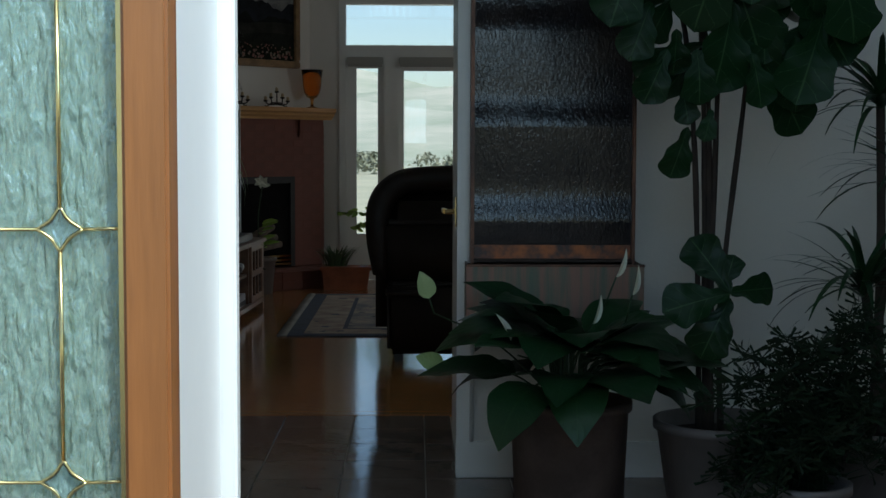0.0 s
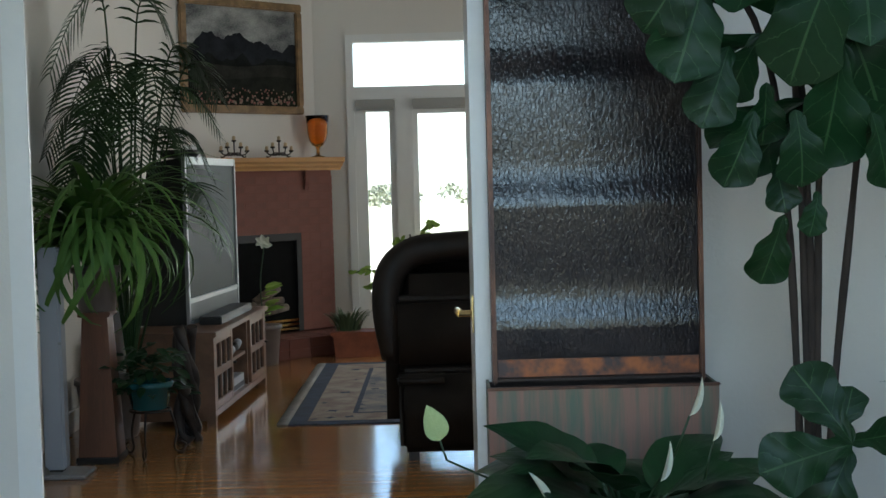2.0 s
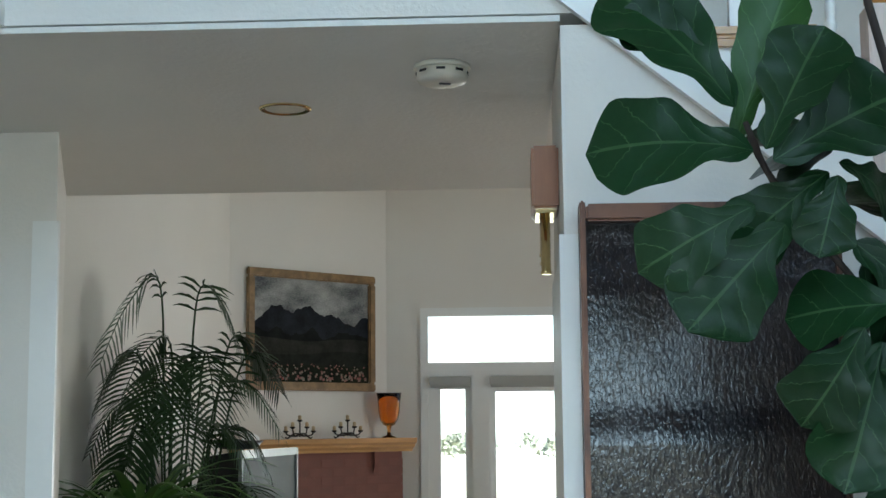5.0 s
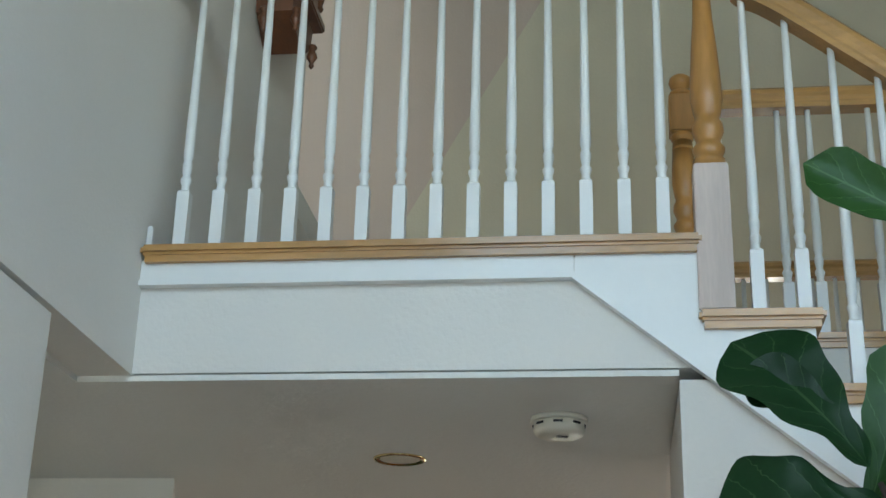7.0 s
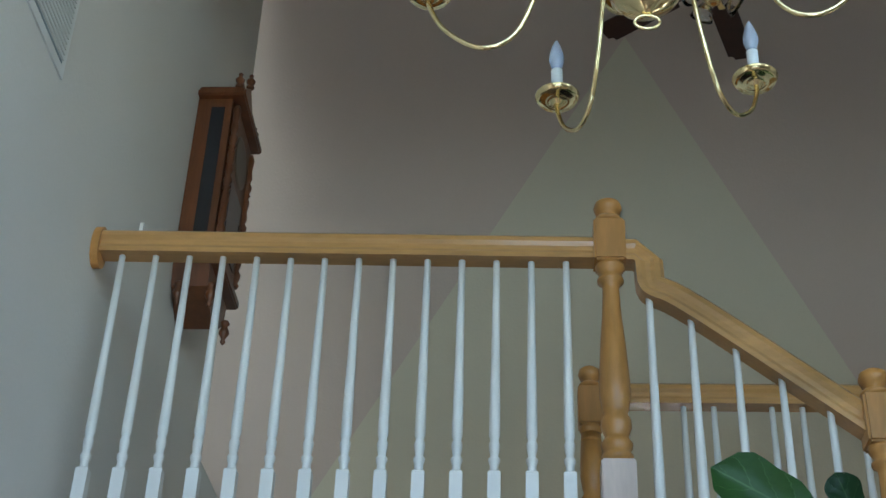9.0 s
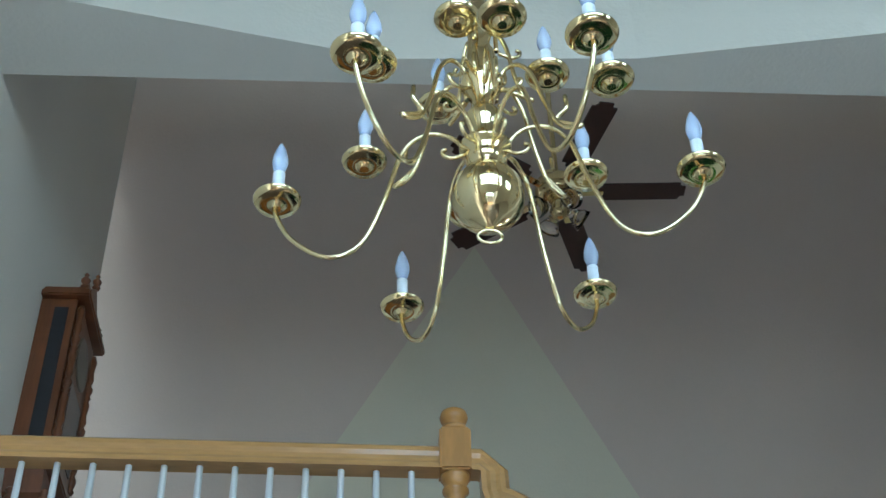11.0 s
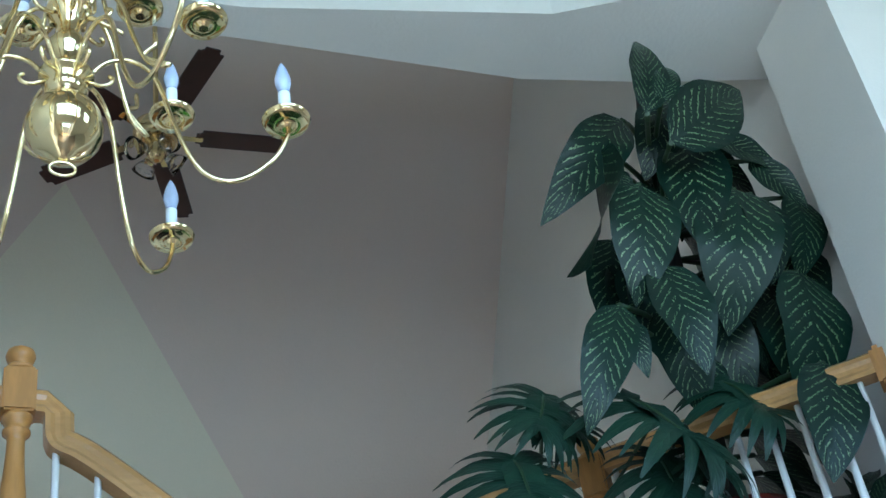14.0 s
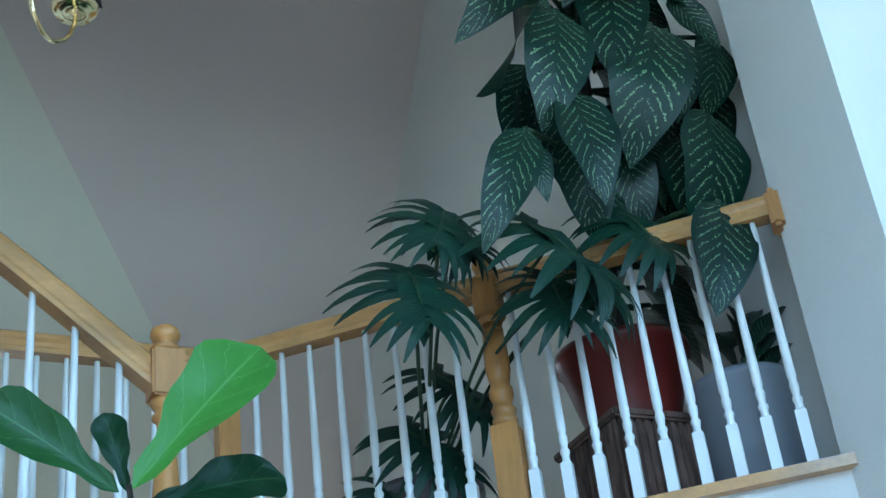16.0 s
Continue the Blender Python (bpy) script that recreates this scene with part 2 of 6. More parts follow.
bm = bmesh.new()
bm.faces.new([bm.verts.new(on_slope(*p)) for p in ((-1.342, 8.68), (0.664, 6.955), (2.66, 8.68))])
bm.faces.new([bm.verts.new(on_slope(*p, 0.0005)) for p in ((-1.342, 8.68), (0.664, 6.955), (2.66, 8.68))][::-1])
built("wall_accent", bm, LITPATCH, "triangular patch of bounced light painted onto the taupe slope", "wall")

# upper floor: bridge with its underside, front face and loft
built("floor_upper", prism([(LX, WY), (0.36, WY), (0.36, AY - 0.03), (1.44, AY - 0.03), (2.13, 5.06), (2.80, 4.46), (RX, 4.60), (RX, DY), (-2.9, DY), (-2.9, 6.06), (LX, 6.06)], "z", SOF + 0.02, L1 - 0.02), WALL, "upper hall floor with a painted white edge", "floor")
built("ceiling_passage", prism([(LX - 0.14, WY), (EX, WY), (EX, DY), (-2.6, DY), (-2.6, 4.97), (LX - 0.14, 4.97)], "z", SOF, SOF + 0.015), CEIL, "smooth painted ceiling under the bridge", "ceiling")

# front wall with the entrance and gable window
FX0, FX1 = 0.0, 0.93
front = built("wall_front", box(-1.3, FX0 - 0.42, 0.95, 1.1, -0.16, 2.35), WALL, "white front wall around the entrance door", "wall")
part("panel", box(FX1 + 0.5, GRX, 0.95, 1.1, -0.16, 2.35), WALL, front)
part("panel", box(-1.3, GRX, 0.95, 1.1, 2.35, 3.3), WALL, front)
part("panel", box(-1.3, -0.75, 0.95, 1.1, 3.3, 5.0), WALL, front)
part("panel", box(2.0, 2.9, 0.95, 1.1, 3.3, 5.0), WALL, front)
part("panel", box(4.5, GRX, 0.95, 1.1, 3.3, 5.0), WALL, front)
# unseen wall brought down to z 5 to keep daylight off the beam
part("panel", box(-1.3, GRX, 0.95, 1.1, 5.0, 7.7), WALL, front)

# wall with the garden door
bw = built("wall_garden", box(-0.56, GRX, BACK, BACK + 0.15, 2.58, 4.0), WALL, "cream wall around the glazed garden door", "wall")
part("panel", box(GLX, -0.56, BACK, BACK + 0.15, 0, 4.0), WALL, bw)
part("panel", box(1.62, GRX, BACK, BACK + 0.15, 0, 2.58), WALL, bw)

# fireplace wall across the corner
def corner_point(s, out=0.0):
    """A place s metres along the chimney wall from the left, out metres in front of it."""
    return (-1.87 + (s + out) * 0.7071, 11.75 + (s - out) * 0.7071)


chim = [corner_point(-0.02), corner_point(1.47), corner_point(1.47, -0.1), corner_point(-0.02, -0.1)]
built("wall_chimney", prism(chim, "z", 0, 4.0), WALL, "cream wall set across the corner above the fireplace", "wall")

# closing walls, skirting, stairs
built("wall_stair_back", box(0.36, 2.9, AY + 0.02, AY + 0.12, 0, SOF + 0.03), WALL, "plain wall behind the stairs", "wall")
built("ceiling_roof", box(-3.2, GRX + 0.3, 0.7, BACK + 0.3, 7.75, 7.9), CEIL, "plain roof deck", "ceiling")
built("wall_back_upper", box(-3.2, GRX, LOWY + 0.2, LOWY + 0.3, LOWZ, 7.8), WALL, "plain wall above the great room ceiling", "wall")
built("wall_left_outer", box(-3.15, -3.0, 0.95, LOWY + 0.2, 0, 7.8), WALL, "plain outer wall", "wall")
# unseen slab, kept dark so the wet slate mirrors no bright ground
built("floor_porch", box(-3.0, 4.5, -6.0, 0.94, -0.155, -0.06), mat("darkened_unseen_porch", (0.055, 0.05, 0.05), 0.55, vary=0.25, scale=3, bump=0.004, fine=30), "unseen entrance porch slab, darkened for the water wall's reflections", "floor")
bb = built("baseboard", box(EX, 2.78, WY - 0.016, WY, 0, 0.13), TRIM, "white painted skirting board", "baseboard")
part("board", box(-2.6, -1.27, 6.046, 6.06, 0, 0.13), TRIM, bb)
part("board", box(GLX, GLX + 0.014, 7.3, 11.7, 0, 0.12), TRIM, bb)
part("board", box(EX - 0.014, EX, WY - 0.016, 5.02, 0, 0.13), TRIM, bb)
tr = built("trim", box(EX - 0.012, EX + 0.04, WY - 0.014, WY + 0.06, 0.13, 2.08), TRIM, "white painted corner casing beside the closet door", "trim")
part("bead", tube([(EX + 0.042, WY - 0.012, 0.13), (EX + 0.042, WY - 0.012, 2.08)], 0.008, 8), TRIM, tr)
part("casing", box(-1.34, -1.256, 6.040, 6.058, 0.13, 2.30), TRIM, tr)
part("fascia", box(LX, 0.055, WY - 0.018, WY, L1 - 0.082, L1 - 0.025), TRIM, tr)
part("bead", box(LX, 0.055, WY - 0.026, WY, L1 - 0.094, L1 - 0.080), TRIM, tr)
part("skirt", prism([(0.057, L1 - 0.025), (0.36, L1 - 0.025), (0.36, 2.72), (0.62, 2.72), (0.62, 2.535), (0.875, 2.535), (0.875, 2.35), (1.13, 2.35), (1.13, 2.16), (1.13, 1.99), (0.057, 2.849)], "y", WY - 0.018, WY + 0.001), TRIM, tr)
part("bead", prism([(0.05, 2.862), (0.057, 2.849), (1.13, 1.99), (1.13, 1.968), (0.048, 2.836)], "y", WY - 0.028, WY - 0.002), TRIM, tr)
stairs = tagged(new("stairs"), "oak treads with white risers between the upper hall and half landing", "stairs", kind="structure")


def nosing(x0, x1, y0, y1, z):
    bm = box(x0, x1, y0, y1, z - 0.028, z, 0.008)
    add_box(bm, x0 + 0.012, x1 - 0.012, y0 + 0.012, y1, z - 0.046, z - 0.028)
    return bm


for i in range(3):
    x, z = 0.36 + 0.255 * i, 2.745 - 0.185 * i
    part("tread", nosing(x - 0.01, x + 0.285, WY - 0.045, AY, z), OAK, stairs)
    part("riser", box(x - 0.012, x, WY + 0.002, AY, z, z + 0.157), TRIM, stairs)
part("riser", box(1.113, 1.125, WY + 0.002, AY, 2.19, 2.33), TRIM, stairs)
part("landing", box(1.125, 2.6, WY - 0.03, AY, 2.10, 2.19, 0.006), OAK, stairs)
part("carcass", box(0.40, 1.12, WY + 0.003, AY, 2.05, 2.33), TRIM, stairs)
part("edge", nosing(LX, 0.365, WY - 0.045, WY + 0.12, L1 + 0.012), OAK, stairs, "rounded oak nosing along the upper landing")
part("edge", nosing(0.33, 1.46, AY - 0.05, AY + 0.09, L1 + 0.012), OAK, stairs)
part("edge", nosing(-2.8, 2.9, DY - 0.09, DY + 0.04, L1 + 0.012), OAK, stairs)

# ---- balustrade ----
BALUSTER = [(0.0158, 0), (0.0158, 0.17), (0.0158, 0.170), (0.011, 0.185), (0.0150, 0.198), (0.0150, 0.204), (0.010, 0.212), (0.0135, 0.232), (0.0142, 0.245), (0.0105, 0.256), (0.0140, 0.268), (0.0142, 0.285), (0.0135, 0.40), (0.0115, 0.60), (0.0090, 1.0)]


def baluster_mesh(height):
    bm = box(-0.0162, 0.0162, -0.0162, 0.0162, 0, 0.170, 0.0)
    bmesh.ops.bevel(bm, geom=[e for e in bm.edges if e.verts[0].co.z > 0.1 and e.verts[1].co.z > 0.1], offset=0.006, segments=1, affect="EDGES")
    add_lathe(bm, [(r, z if z < 0.3 else 0.285 + (z - 0.285) * (height - 0.285) / 0.715) for r, z in [(0.0125, 0.160), (0.0118, 0.172)] + BALUSTER[3:]], seg=10)
    return mesh_of("baluster", bm, TRIM)


BAL = {}


def baluster(parent, x, y, z, top, turn=0.0):
    h = round(top - z, 2)
    if h not in BAL:
        BAL[h] = baluster_mesh(h)
    ob = new("baluster", BAL[h])
    ob.parent = parent
    ob.matrix_world = pose(x, y, z, 0, 0, turn)


RAIL = [(-0.030, 0.0), (0.030, 0.0), (0.030, 0.012), (0.024, 0.022), (0.024, 0.034), (0.031, 0.044), (0.029, 0.056), (0.016, 0.066), (-0.016, 0.066), (-0.029, 0.056), (-0.031, 0.044), (-0.024, 0.034), (-0.024, 0.022), (-0.030, 0.012)]


def rail(points):
    """A moulded handrail through points given at its underside."""
    bm = bmesh.new()
    pts = [Vector(p) for p in points]
    rings = []
    for i, p in enumerate(pts):
        d = (pts[min(i + 1, len(pts) - 1)] - pts[max(i - 1, 0)]).normalized()
        side = d.cross(Vector((0, 0, 1))).normalized()
        up = side.cross(d)
        rings.append([bm.verts.new(p + side * a + up * b * 1.15) for a, b in RAIL])
    n = len(RAIL)
    for a, b in zip(rings, rings[1:]):
        for k in range(n):
            bm.faces.new((a[k], a[(k + 1) % n], b[(k + 1) % n], b[k]))
    bm.faces.new(rings[0])
    bm.faces.new(rings[-1][::-1])
    return bm


NEWEL_TOP = [(0.020, 0), (0.036, 0.004), (0.040, 0.012), (0.036, 0.018), (0.024, 0.022), (0.022, 0.028), (0.034, 0.036), (0.040, 0.052), (0.036, 0.068), (0.022, 0.078), (0.004, 0.081)]


def newel(parent, x, y, z0, ztop, base_high, base_mat=None, turn=0.0, scale=1.0):
    """A turned oak newel: square base, vase-shaped shaft, square head at the rail and a ball top."""
    w = 0.043 * scale
    head = ztop - 0.081
    part("newel_base", box(-w, w, -w, w, 0, base_high, 0.004), base_mat or OAKV, parent).matrix_world = pose(x, y, z0, 0, 0, turn)
    lo, hi = z0 + base_high, head - 0.135
    span = hi - lo
    prof = [(0.034, 0), (0.041, 0.012), (0.041, 0.022), (0.033, 0.030), (0.040, 0.045), (0.041, 0.055), (0.034, 0.064), (0.030, 0.075), (0.040, 0.10), (0.039, 0.12), (0.030, 0.137), (0.034, 0.150), (0.041, 0.19), (0.040, 0.24), (0.033, 0.35)]
    prof += [(0.026, 0.35 + (span - 0.45) * 0.6), (0.0225, span - 0.075), (0.024, span - 0.062), (0.036, span - 0.052), (0.036, span - 0.044), (0.026, span - 0.036), (0.034, span - 0.022), (0.040, span - 0.010), (0.040, span)]
    prof = [(r * scale, h) for r, h in prof]
    part("shaft", lathe(prof, (x, y, lo), 18), OAKV, parent)
    part("head", box(-w, w, -w, w, 0, 0.135, 0.006), OAKV, parent).matrix_world = pose(x, y, hi, 0, 0, turn)
    part("ball_top", lathe([(r * scale, h) for r, h in NEWEL_TOP], (x, y, head), 18), OAKV, parent)


RU = 3.725    # underside of the landing rail, tilted slightly to fit the camera's view
g = "stair and landing railings"
front_rail = thing("landing_railing", "honey oak handrail on white turned balusters along the upper landing", "railing", g, (LX, WY + 0.02, L1))
part("handrail", rail([(LX + 0.02, WY + 0.02, RU + 0.028), (0.36, WY + 0.02, RU + 0.006)]), OAK, front_rail)
bm = bmesh.new()
add_prism(bm, [(WY + 0.02 + 0.043 * math.cos(a), 3.770 + (0.075 if math.sin(a) > 0 else 0.055) * math.sin(a)) for a in [i * math.pi / 10 for i in range(20)]], "x", LX, LX + 0.022)
part("rosette", bm, OAKV, front_rail)
for i in range(14):
    baluster(front_rail, -0.957 + 0.0949 * i, WY + 0.02, L1 + 0.012, RU + 0.03 - 0.0016 * i)
newel(front_rail, 0.395, WY + 0.01, 2.745, 3.93, 0.385, RAWWOOD)

stair_rail = thing("stair_railing", "honey oak handrail with a gooseneck sloping down over white balusters", "railing", g, (0.5, WY + 0.02, 2.745))
neck = bent([(0.464, WY + 0.02, RU - 0.045), (0.468, WY + 0.02, RU - 0.075), (0.492, WY + 0.02, RU - 0.110), (0.60, WY + 0.02, 3.550), (1.04, WY + 0.02, 3.198)], 6)
goose = [Vector((0.435, WY + 0.02, RU)), Vector((0.458, WY + 0.02, RU)), Vector((0.463, WY + 0.02, RU - 0.004))] + neck
part("handrail", rail(goose), OAK, stair_rail)
for x, z in ((0.497, 2.745), (0.604, 2.745), (0.715, 2.56), (0.825, 2.56), (0.938, 2.375)):
    baluster(stair_rail, x, WY + 0.02, z, 3.565 - (x - 0.60) * 0.80 + (0.05 if x < 0.55 else 0.0))
newel(stair_rail, 1.055, WY + 0.01, 2.19, 3.40, 0.42, RAWWOOD)

back_rail = thing("stairwell_railing", "level oak handrail on white balusters behind the stairwell", "railing", g, (0.37, AY, L1))
part("handrail", rail([(0.40, AY, 3.685), (1.44, AY, 3.685)]), OAK, back_rail)
newel(back_rail, 0.375, AY, L1, 3.825, 0.32, None, 0, 0.92)
for x in (0.487, 0.578, 0.669, 0.764, 0.855, 0.946, 1.041, 1.132, 1.223, 1.314):
    baluster(back_rail, x, AY, L1 + 0.012, 3.69)

loft_rail = thing("loft_railing", "oak handrail on white balusters guarding the plant loft", "railing", g, (1.45, AY, L1))
P0, P1 = Vector((1.455, 5.715, 0)), Vector((2.795, 4.475, 0))
dirn = (P1 - P0).normalized()
part("handrail", rail([P0 + Vector((0, 0, 3.685)), P1 + Vector((0, 0, 3.72))]), OAK, loft_rail)
part("edge", prism([tuple((P0 + dirn.cross(Vector((0, 0, 1))) * a + dirn * b)[:2]) for a, b in ((0.05, 0.0), (0.05, 1.84), (-0.09, 1.84), (-0.09, 0.0))], "z", L1 - 0.02, L1 + 0.012), OAK, loft_rail, "oak nosing under the balusters")
for i in range(1, 19):
    p = P0.lerp(P1, i / 19.0)
    if i not in (9,):
        baluster(loft_rail, p.x, p.y, L1 + 0.012, 3.69 + 0.035 * i / 19, -43)
q = P0.lerp(P1, 0.49)
newel(loft_rail, q.x, q.y, L1, 3.84, 0.33, None, -43, 0.95)
part("corner_post", box(1.415, 1.485, 5.69, 5.76, L1, 3.69, 0.005), OAKV, loft_rail)
wall_cap = Matrix.Translation((2.785, 4.482, 3.70)) @ pose(0, 0, 0, 0, 0, -43)
part("rosette", box(-0.03, 0.012, -0.05, 0.05, -0.03, 0.10, 0.012), OAKV, loft_rail).matrix_world = wall_cap

far_rail = thing("gallery_railing", "oak handrail on white balusters overlooking the great room", "railing", g, (0.0, DY, L1))
part("handrail", rail([(-1.04, DY, 3.685), (2.92, DY, 3.685)]), OAK, far_rail)
for i in range(42):
    baluster(far_rail, -0.98 + 0.0925 * i, DY, L1 + 0.012, 3.69)

# ---- foyer: entrance, water feature, door, chime ----


def glass_mat(name, color=(1, 1, 1), rough=0.0, bump=0.0, scale=30.0, stretch=(1, 1, 1)):
    m = bpy.data.materials.new(name)
    m.use_nodes = True
    nt = m.node_tree
    b = nt.nodes["Principled BSDF"]
    b.inputs["Base Color"].default_value = (*color, 1)
    b.inputs["Transmission Weight"].default_value, b.inputs["Roughness"].default_value, b.inputs["IOR"].default_value = 1.0, rough, 1.45
    if bump:
        tc, mp, n, bp = (nt.nodes.new(k) for k in ("ShaderNodeTexCoord", "ShaderNodeMapping", "ShaderNodeTexNoise", "ShaderNodeBump"))
        mp.inputs["Scale"].default_value = stretch
        n.inputs["Scale"].default_value, n.inputs["Detail"].default_value, n.inputs["Distortion"].default_value = scale, 3.0, 0.6
        bp.inputs["Distance"].default_value, bp.inputs["Strength"].default_value = bump, 1.0
        nt.links.new(tc.outputs["Object"], mp.inputs["Vector"])
        nt.links.new(mp.outputs["Vector"], n.inputs["Vector"])
        nt.links.new(n.outputs["Fac"], bp.inputs["Height"])
        nt.links.new(bp.outputs["Normal"], b.inputs["Normal"])
    return m


CLEAR = glass_mat("clear_glass")
# green tint and cloudy body carry the garden's reflection in the colour
RAIN = glass_mat("rippled_glass_garden_tint", (0.44, 0.60, 0.52), 0.03, 0.010, 120, (1.0, 1.0, 0.30))
RAIN.node_tree.nodes["Principled BSDF"].inputs["Transmission Weight"].default_value = 0.65
RAIN.node_tree.nodes["Principled BSDF"].inputs["IOR"].default_value = 1.8
BEVEL = glass_mat("bevelled_glass", (0.85, 0.92, 1.0), 0.0)
CAMING = mat("brass_caming", (0.75, 0.62, 0.30), 0.25, 1.0, vary=0.1, bump=0)
DOORWOOD = mat("reddish_stained_fir", (0.36, 0.135, 0.035), 0.38, vary=0.15, scale=6, bump=0.0008, fine=60, stretch=(3, 3, 0.25), coat=0.3)

side = tagged(thing("sidelight", "", ""), "entrance sidelight of rippled leaded glass in a stained wood frame", "window", kind="structure")
SX0, SX1, SZ0, SZ1 = -0.33, -0.097, 0.30, 1.95
part("stile", box(SX1, -0.059, 1.085, 1.13, -0.06, 2.10, 0.003), DOORWOOD, side)
part("stile", box(SX0 - 0.05, SX0, 1.085, 1.13, -0.06, 2.10, 0.003), DOORWOOD, side)
part("rail", box(SX0, SX1, 1.085, 1.13, -0.06, SZ0, 0.003), DOORWOOD, side)
part("rail", box(SX0, SX1, 1.085, 1.13, SZ1, 2.10, 0.003), DOORWOOD, side)
pane = part("pane", box(SX0, SX1, 1.104, 1.108, SZ0, SZ1), RAIN, side, "rippled glass with the garden's reflection put into its tint")
pane.visible_shadow = False
cx = -0.151
bm = bmesh.new()
for xx in (SX1 - 0.003, SX0 + 0.003):
    add_box(bm, xx - 0.003, xx + 0.003, 1.098, 1.113, SZ0, SZ1)
part("edge_caming", bm, CAMING, side)
zs = [1.109 + 0.21 * k for k in range(-3, 4)]
for k, z in enumerate(zs):
    bm = bmesh.new()
    for sx in (-1, 1):
        for sz in (-1, 1):
            add_tube(bm, bent([(cx + sx * 0.0185, 1.1015, z), (cx + sx * 0.0075, 1.1015, z + sz * 0.0075), (cx, 1.1015, z + sz * 0.0185)], 4), 0.0016, 6)
    dm = part("diamond", bm, CAMING, side)
    part("bevel", prism([(cx - 0.017, z), (cx - 0.006, z - 0.006), (cx, z - 0.017), (cx + 0.006, z - 0.006), (cx + 0.017, z), (cx + 0.006, z + 0.006), (cx, z + 0.017), (cx - 0.006, z + 0.006)], "y", 1.0995, 1.1025), BEVEL, dm).visible_shadow = False
    bm = bmesh.new()
    add_tube(bm, [(cx + 0.0185, 1.1015, z), (SX1, 1.1015, z + 0.001)], 0.0016, 6)
    add_tube(bm, [(cx - 0.0185, 1.1015, z), (SX0, 1.1015, z - 0.001)], 0.0016, 6)
    if k < len(zs) - 1:
        add_tube(bm, [(cx, 1.1015, z + 0.0185), (cx, 1.1015, zs[k + 1] - 0.0185)], 0.0020, 6)
    part("caming", bm, CAMING, side)
jamb = built("door_1", box(-0.098, -0.061, 1.131, 1.384, -0.06, 2.12, 0.002), TRIM, "white painted entrance door frame standing open", "door frame")
part("stop", box(-0.098, -0.044, 1.385, 1.412, -0.06, 2.12, 0.003), TRIM, jamb)
part("head", box(-0.44, FX1 + 0.05, 1.055, 1.20, 2.12, 2.34), TRIM, jamb)
part("jamb", box(FX1, FX1 + 0.05, 1.055, 1.20, -0.06, 2.12), TRIM, jamb)
part("threshold", box(-0.44, FX1 + 0.05, 0.95, 1.2, -0.06, 0.005, 0.004), OAK, jamb)
part("mull", box(-0.44, -0.38, 1.055, 1.20, -0.06, 2.12), TRIM, jamb)

gx = built("window_3", box(2.9, 4.5, 0.99, 1.06, 3.3, 3.38), TRIM, "white framed high corner window", "window")
part("frame", box(2.9, 4.5, 0.99, 1.06, 4.92, 5.0), TRIM, gx)
part("mullion", box(3.66, 3.74, 0.99, 1.06, 3.38, 4.92), TRIM, gx)

# gable window frame over the door
gw = built("window_1", box(-0.75, 2.0, 0.99, 1.06, 3.3, 3.38), TRIM, "white framed high window over the entrance", "window")
part("frame", box(-0.75, 2.0, 0.99, 1.06, 4.92, 5.0), TRIM, gw)
for x in (-0.75, 0.17, 1.04, 1.93):
    part("mullion", box(x, x + 0.07, 0.99, 1.06, 3.38, 4.92), TRIM, gw)
for z in (4.15,):
    part("mullion", box(-0.68, 1.93, 1.0, 1.05, z, z + 0.06), TRIM, gw)

# water feature


def slate_mat():
    m = mat("wet_dark_slate", (0.014, 0.013, 0.016), 0.05, vary=0.2, scale=6, bump=0, color2=(0.028, 0.022, 0.022), spec=0.4)
    nt = m.node_tree
    b = nt.nodes[m["bsdf"]]
    tc, mp, n, n2, bp, ad = (nt.nodes.new(k) for k in ("ShaderNodeTexCoord", "ShaderNodeMapping", "ShaderNodeTexNoise", "ShaderNodeTexNoise", "ShaderNodeBump", "ShaderNodeMath"))
    mp.inputs["Scale"].default_value = (1, 1, 0.5)
    n.inputs["Scale"].default_value, n.inputs["Detail"].default_value, n.inputs["Distortion"].default_value = 120, 4, 0.6
    n2.inputs["Scale"].default_value = 14
    ad.operation = "MULTIPLY_ADD"
    ad.inputs[1].default_value = 0.85
    bp.inputs["Distance"].default_value, bp.inputs["Strength"].default_value = 0.0015, 1.0
    nt.links.new(tc.outputs["Object"], mp.inputs["Vector"])
    for k in (n, n2):
        nt.links.new(mp.outputs["Vector"], k.inputs["Vector"])
    nt.links.new(n2.outputs["Fac"], ad.inputs[0])
    nt.links.new(n.outputs["Fac"], ad.inputs[2])
    nt.links.new(ad.outputs[0], bp.inputs["Height"])
    nt.links.new(bp.outputs["Normal"], b.inputs["Normal"])
    return m


SLATE = slate_mat()
COPPER = mat("aged_copper", (0.17, 0.085, 0.055), 0.42, 0.7, vary=0.3, scale=9, bump=0.001, color2=(0.06, 0.038, 0.033), stretch=(1, 1, 0.4))
# shade in the gap under the ledge is put into this darker copper
SHADECOPPER = mat("copper_gap_shade", (0.05, 0.03, 0.024), 0.6, 0.2, vary=0.3, scale=9, bump=0.001)
PATINA = mat("streaked_patina_copper", (0.30, 0.17, 0.13), 0.5, 0.35, vary=0.3, scale=9, bump=0.001, fine=45, color2=(0.13, 0.16, 0.12), stretch=(4, 4, 0.25))
COPPERRUST = mat("rusty_copper_ledge", (0.38, 0.13, 0.05), 0.45, 0.5, vary=0.3, scale=18, bump=0.001, color2=(0.07, 0.05, 0.05))
wf = thing("water_feature", "tall wet dark slate water wall with aged copper frame and trough", "fountain", "", (0.61, WY, 0.55))
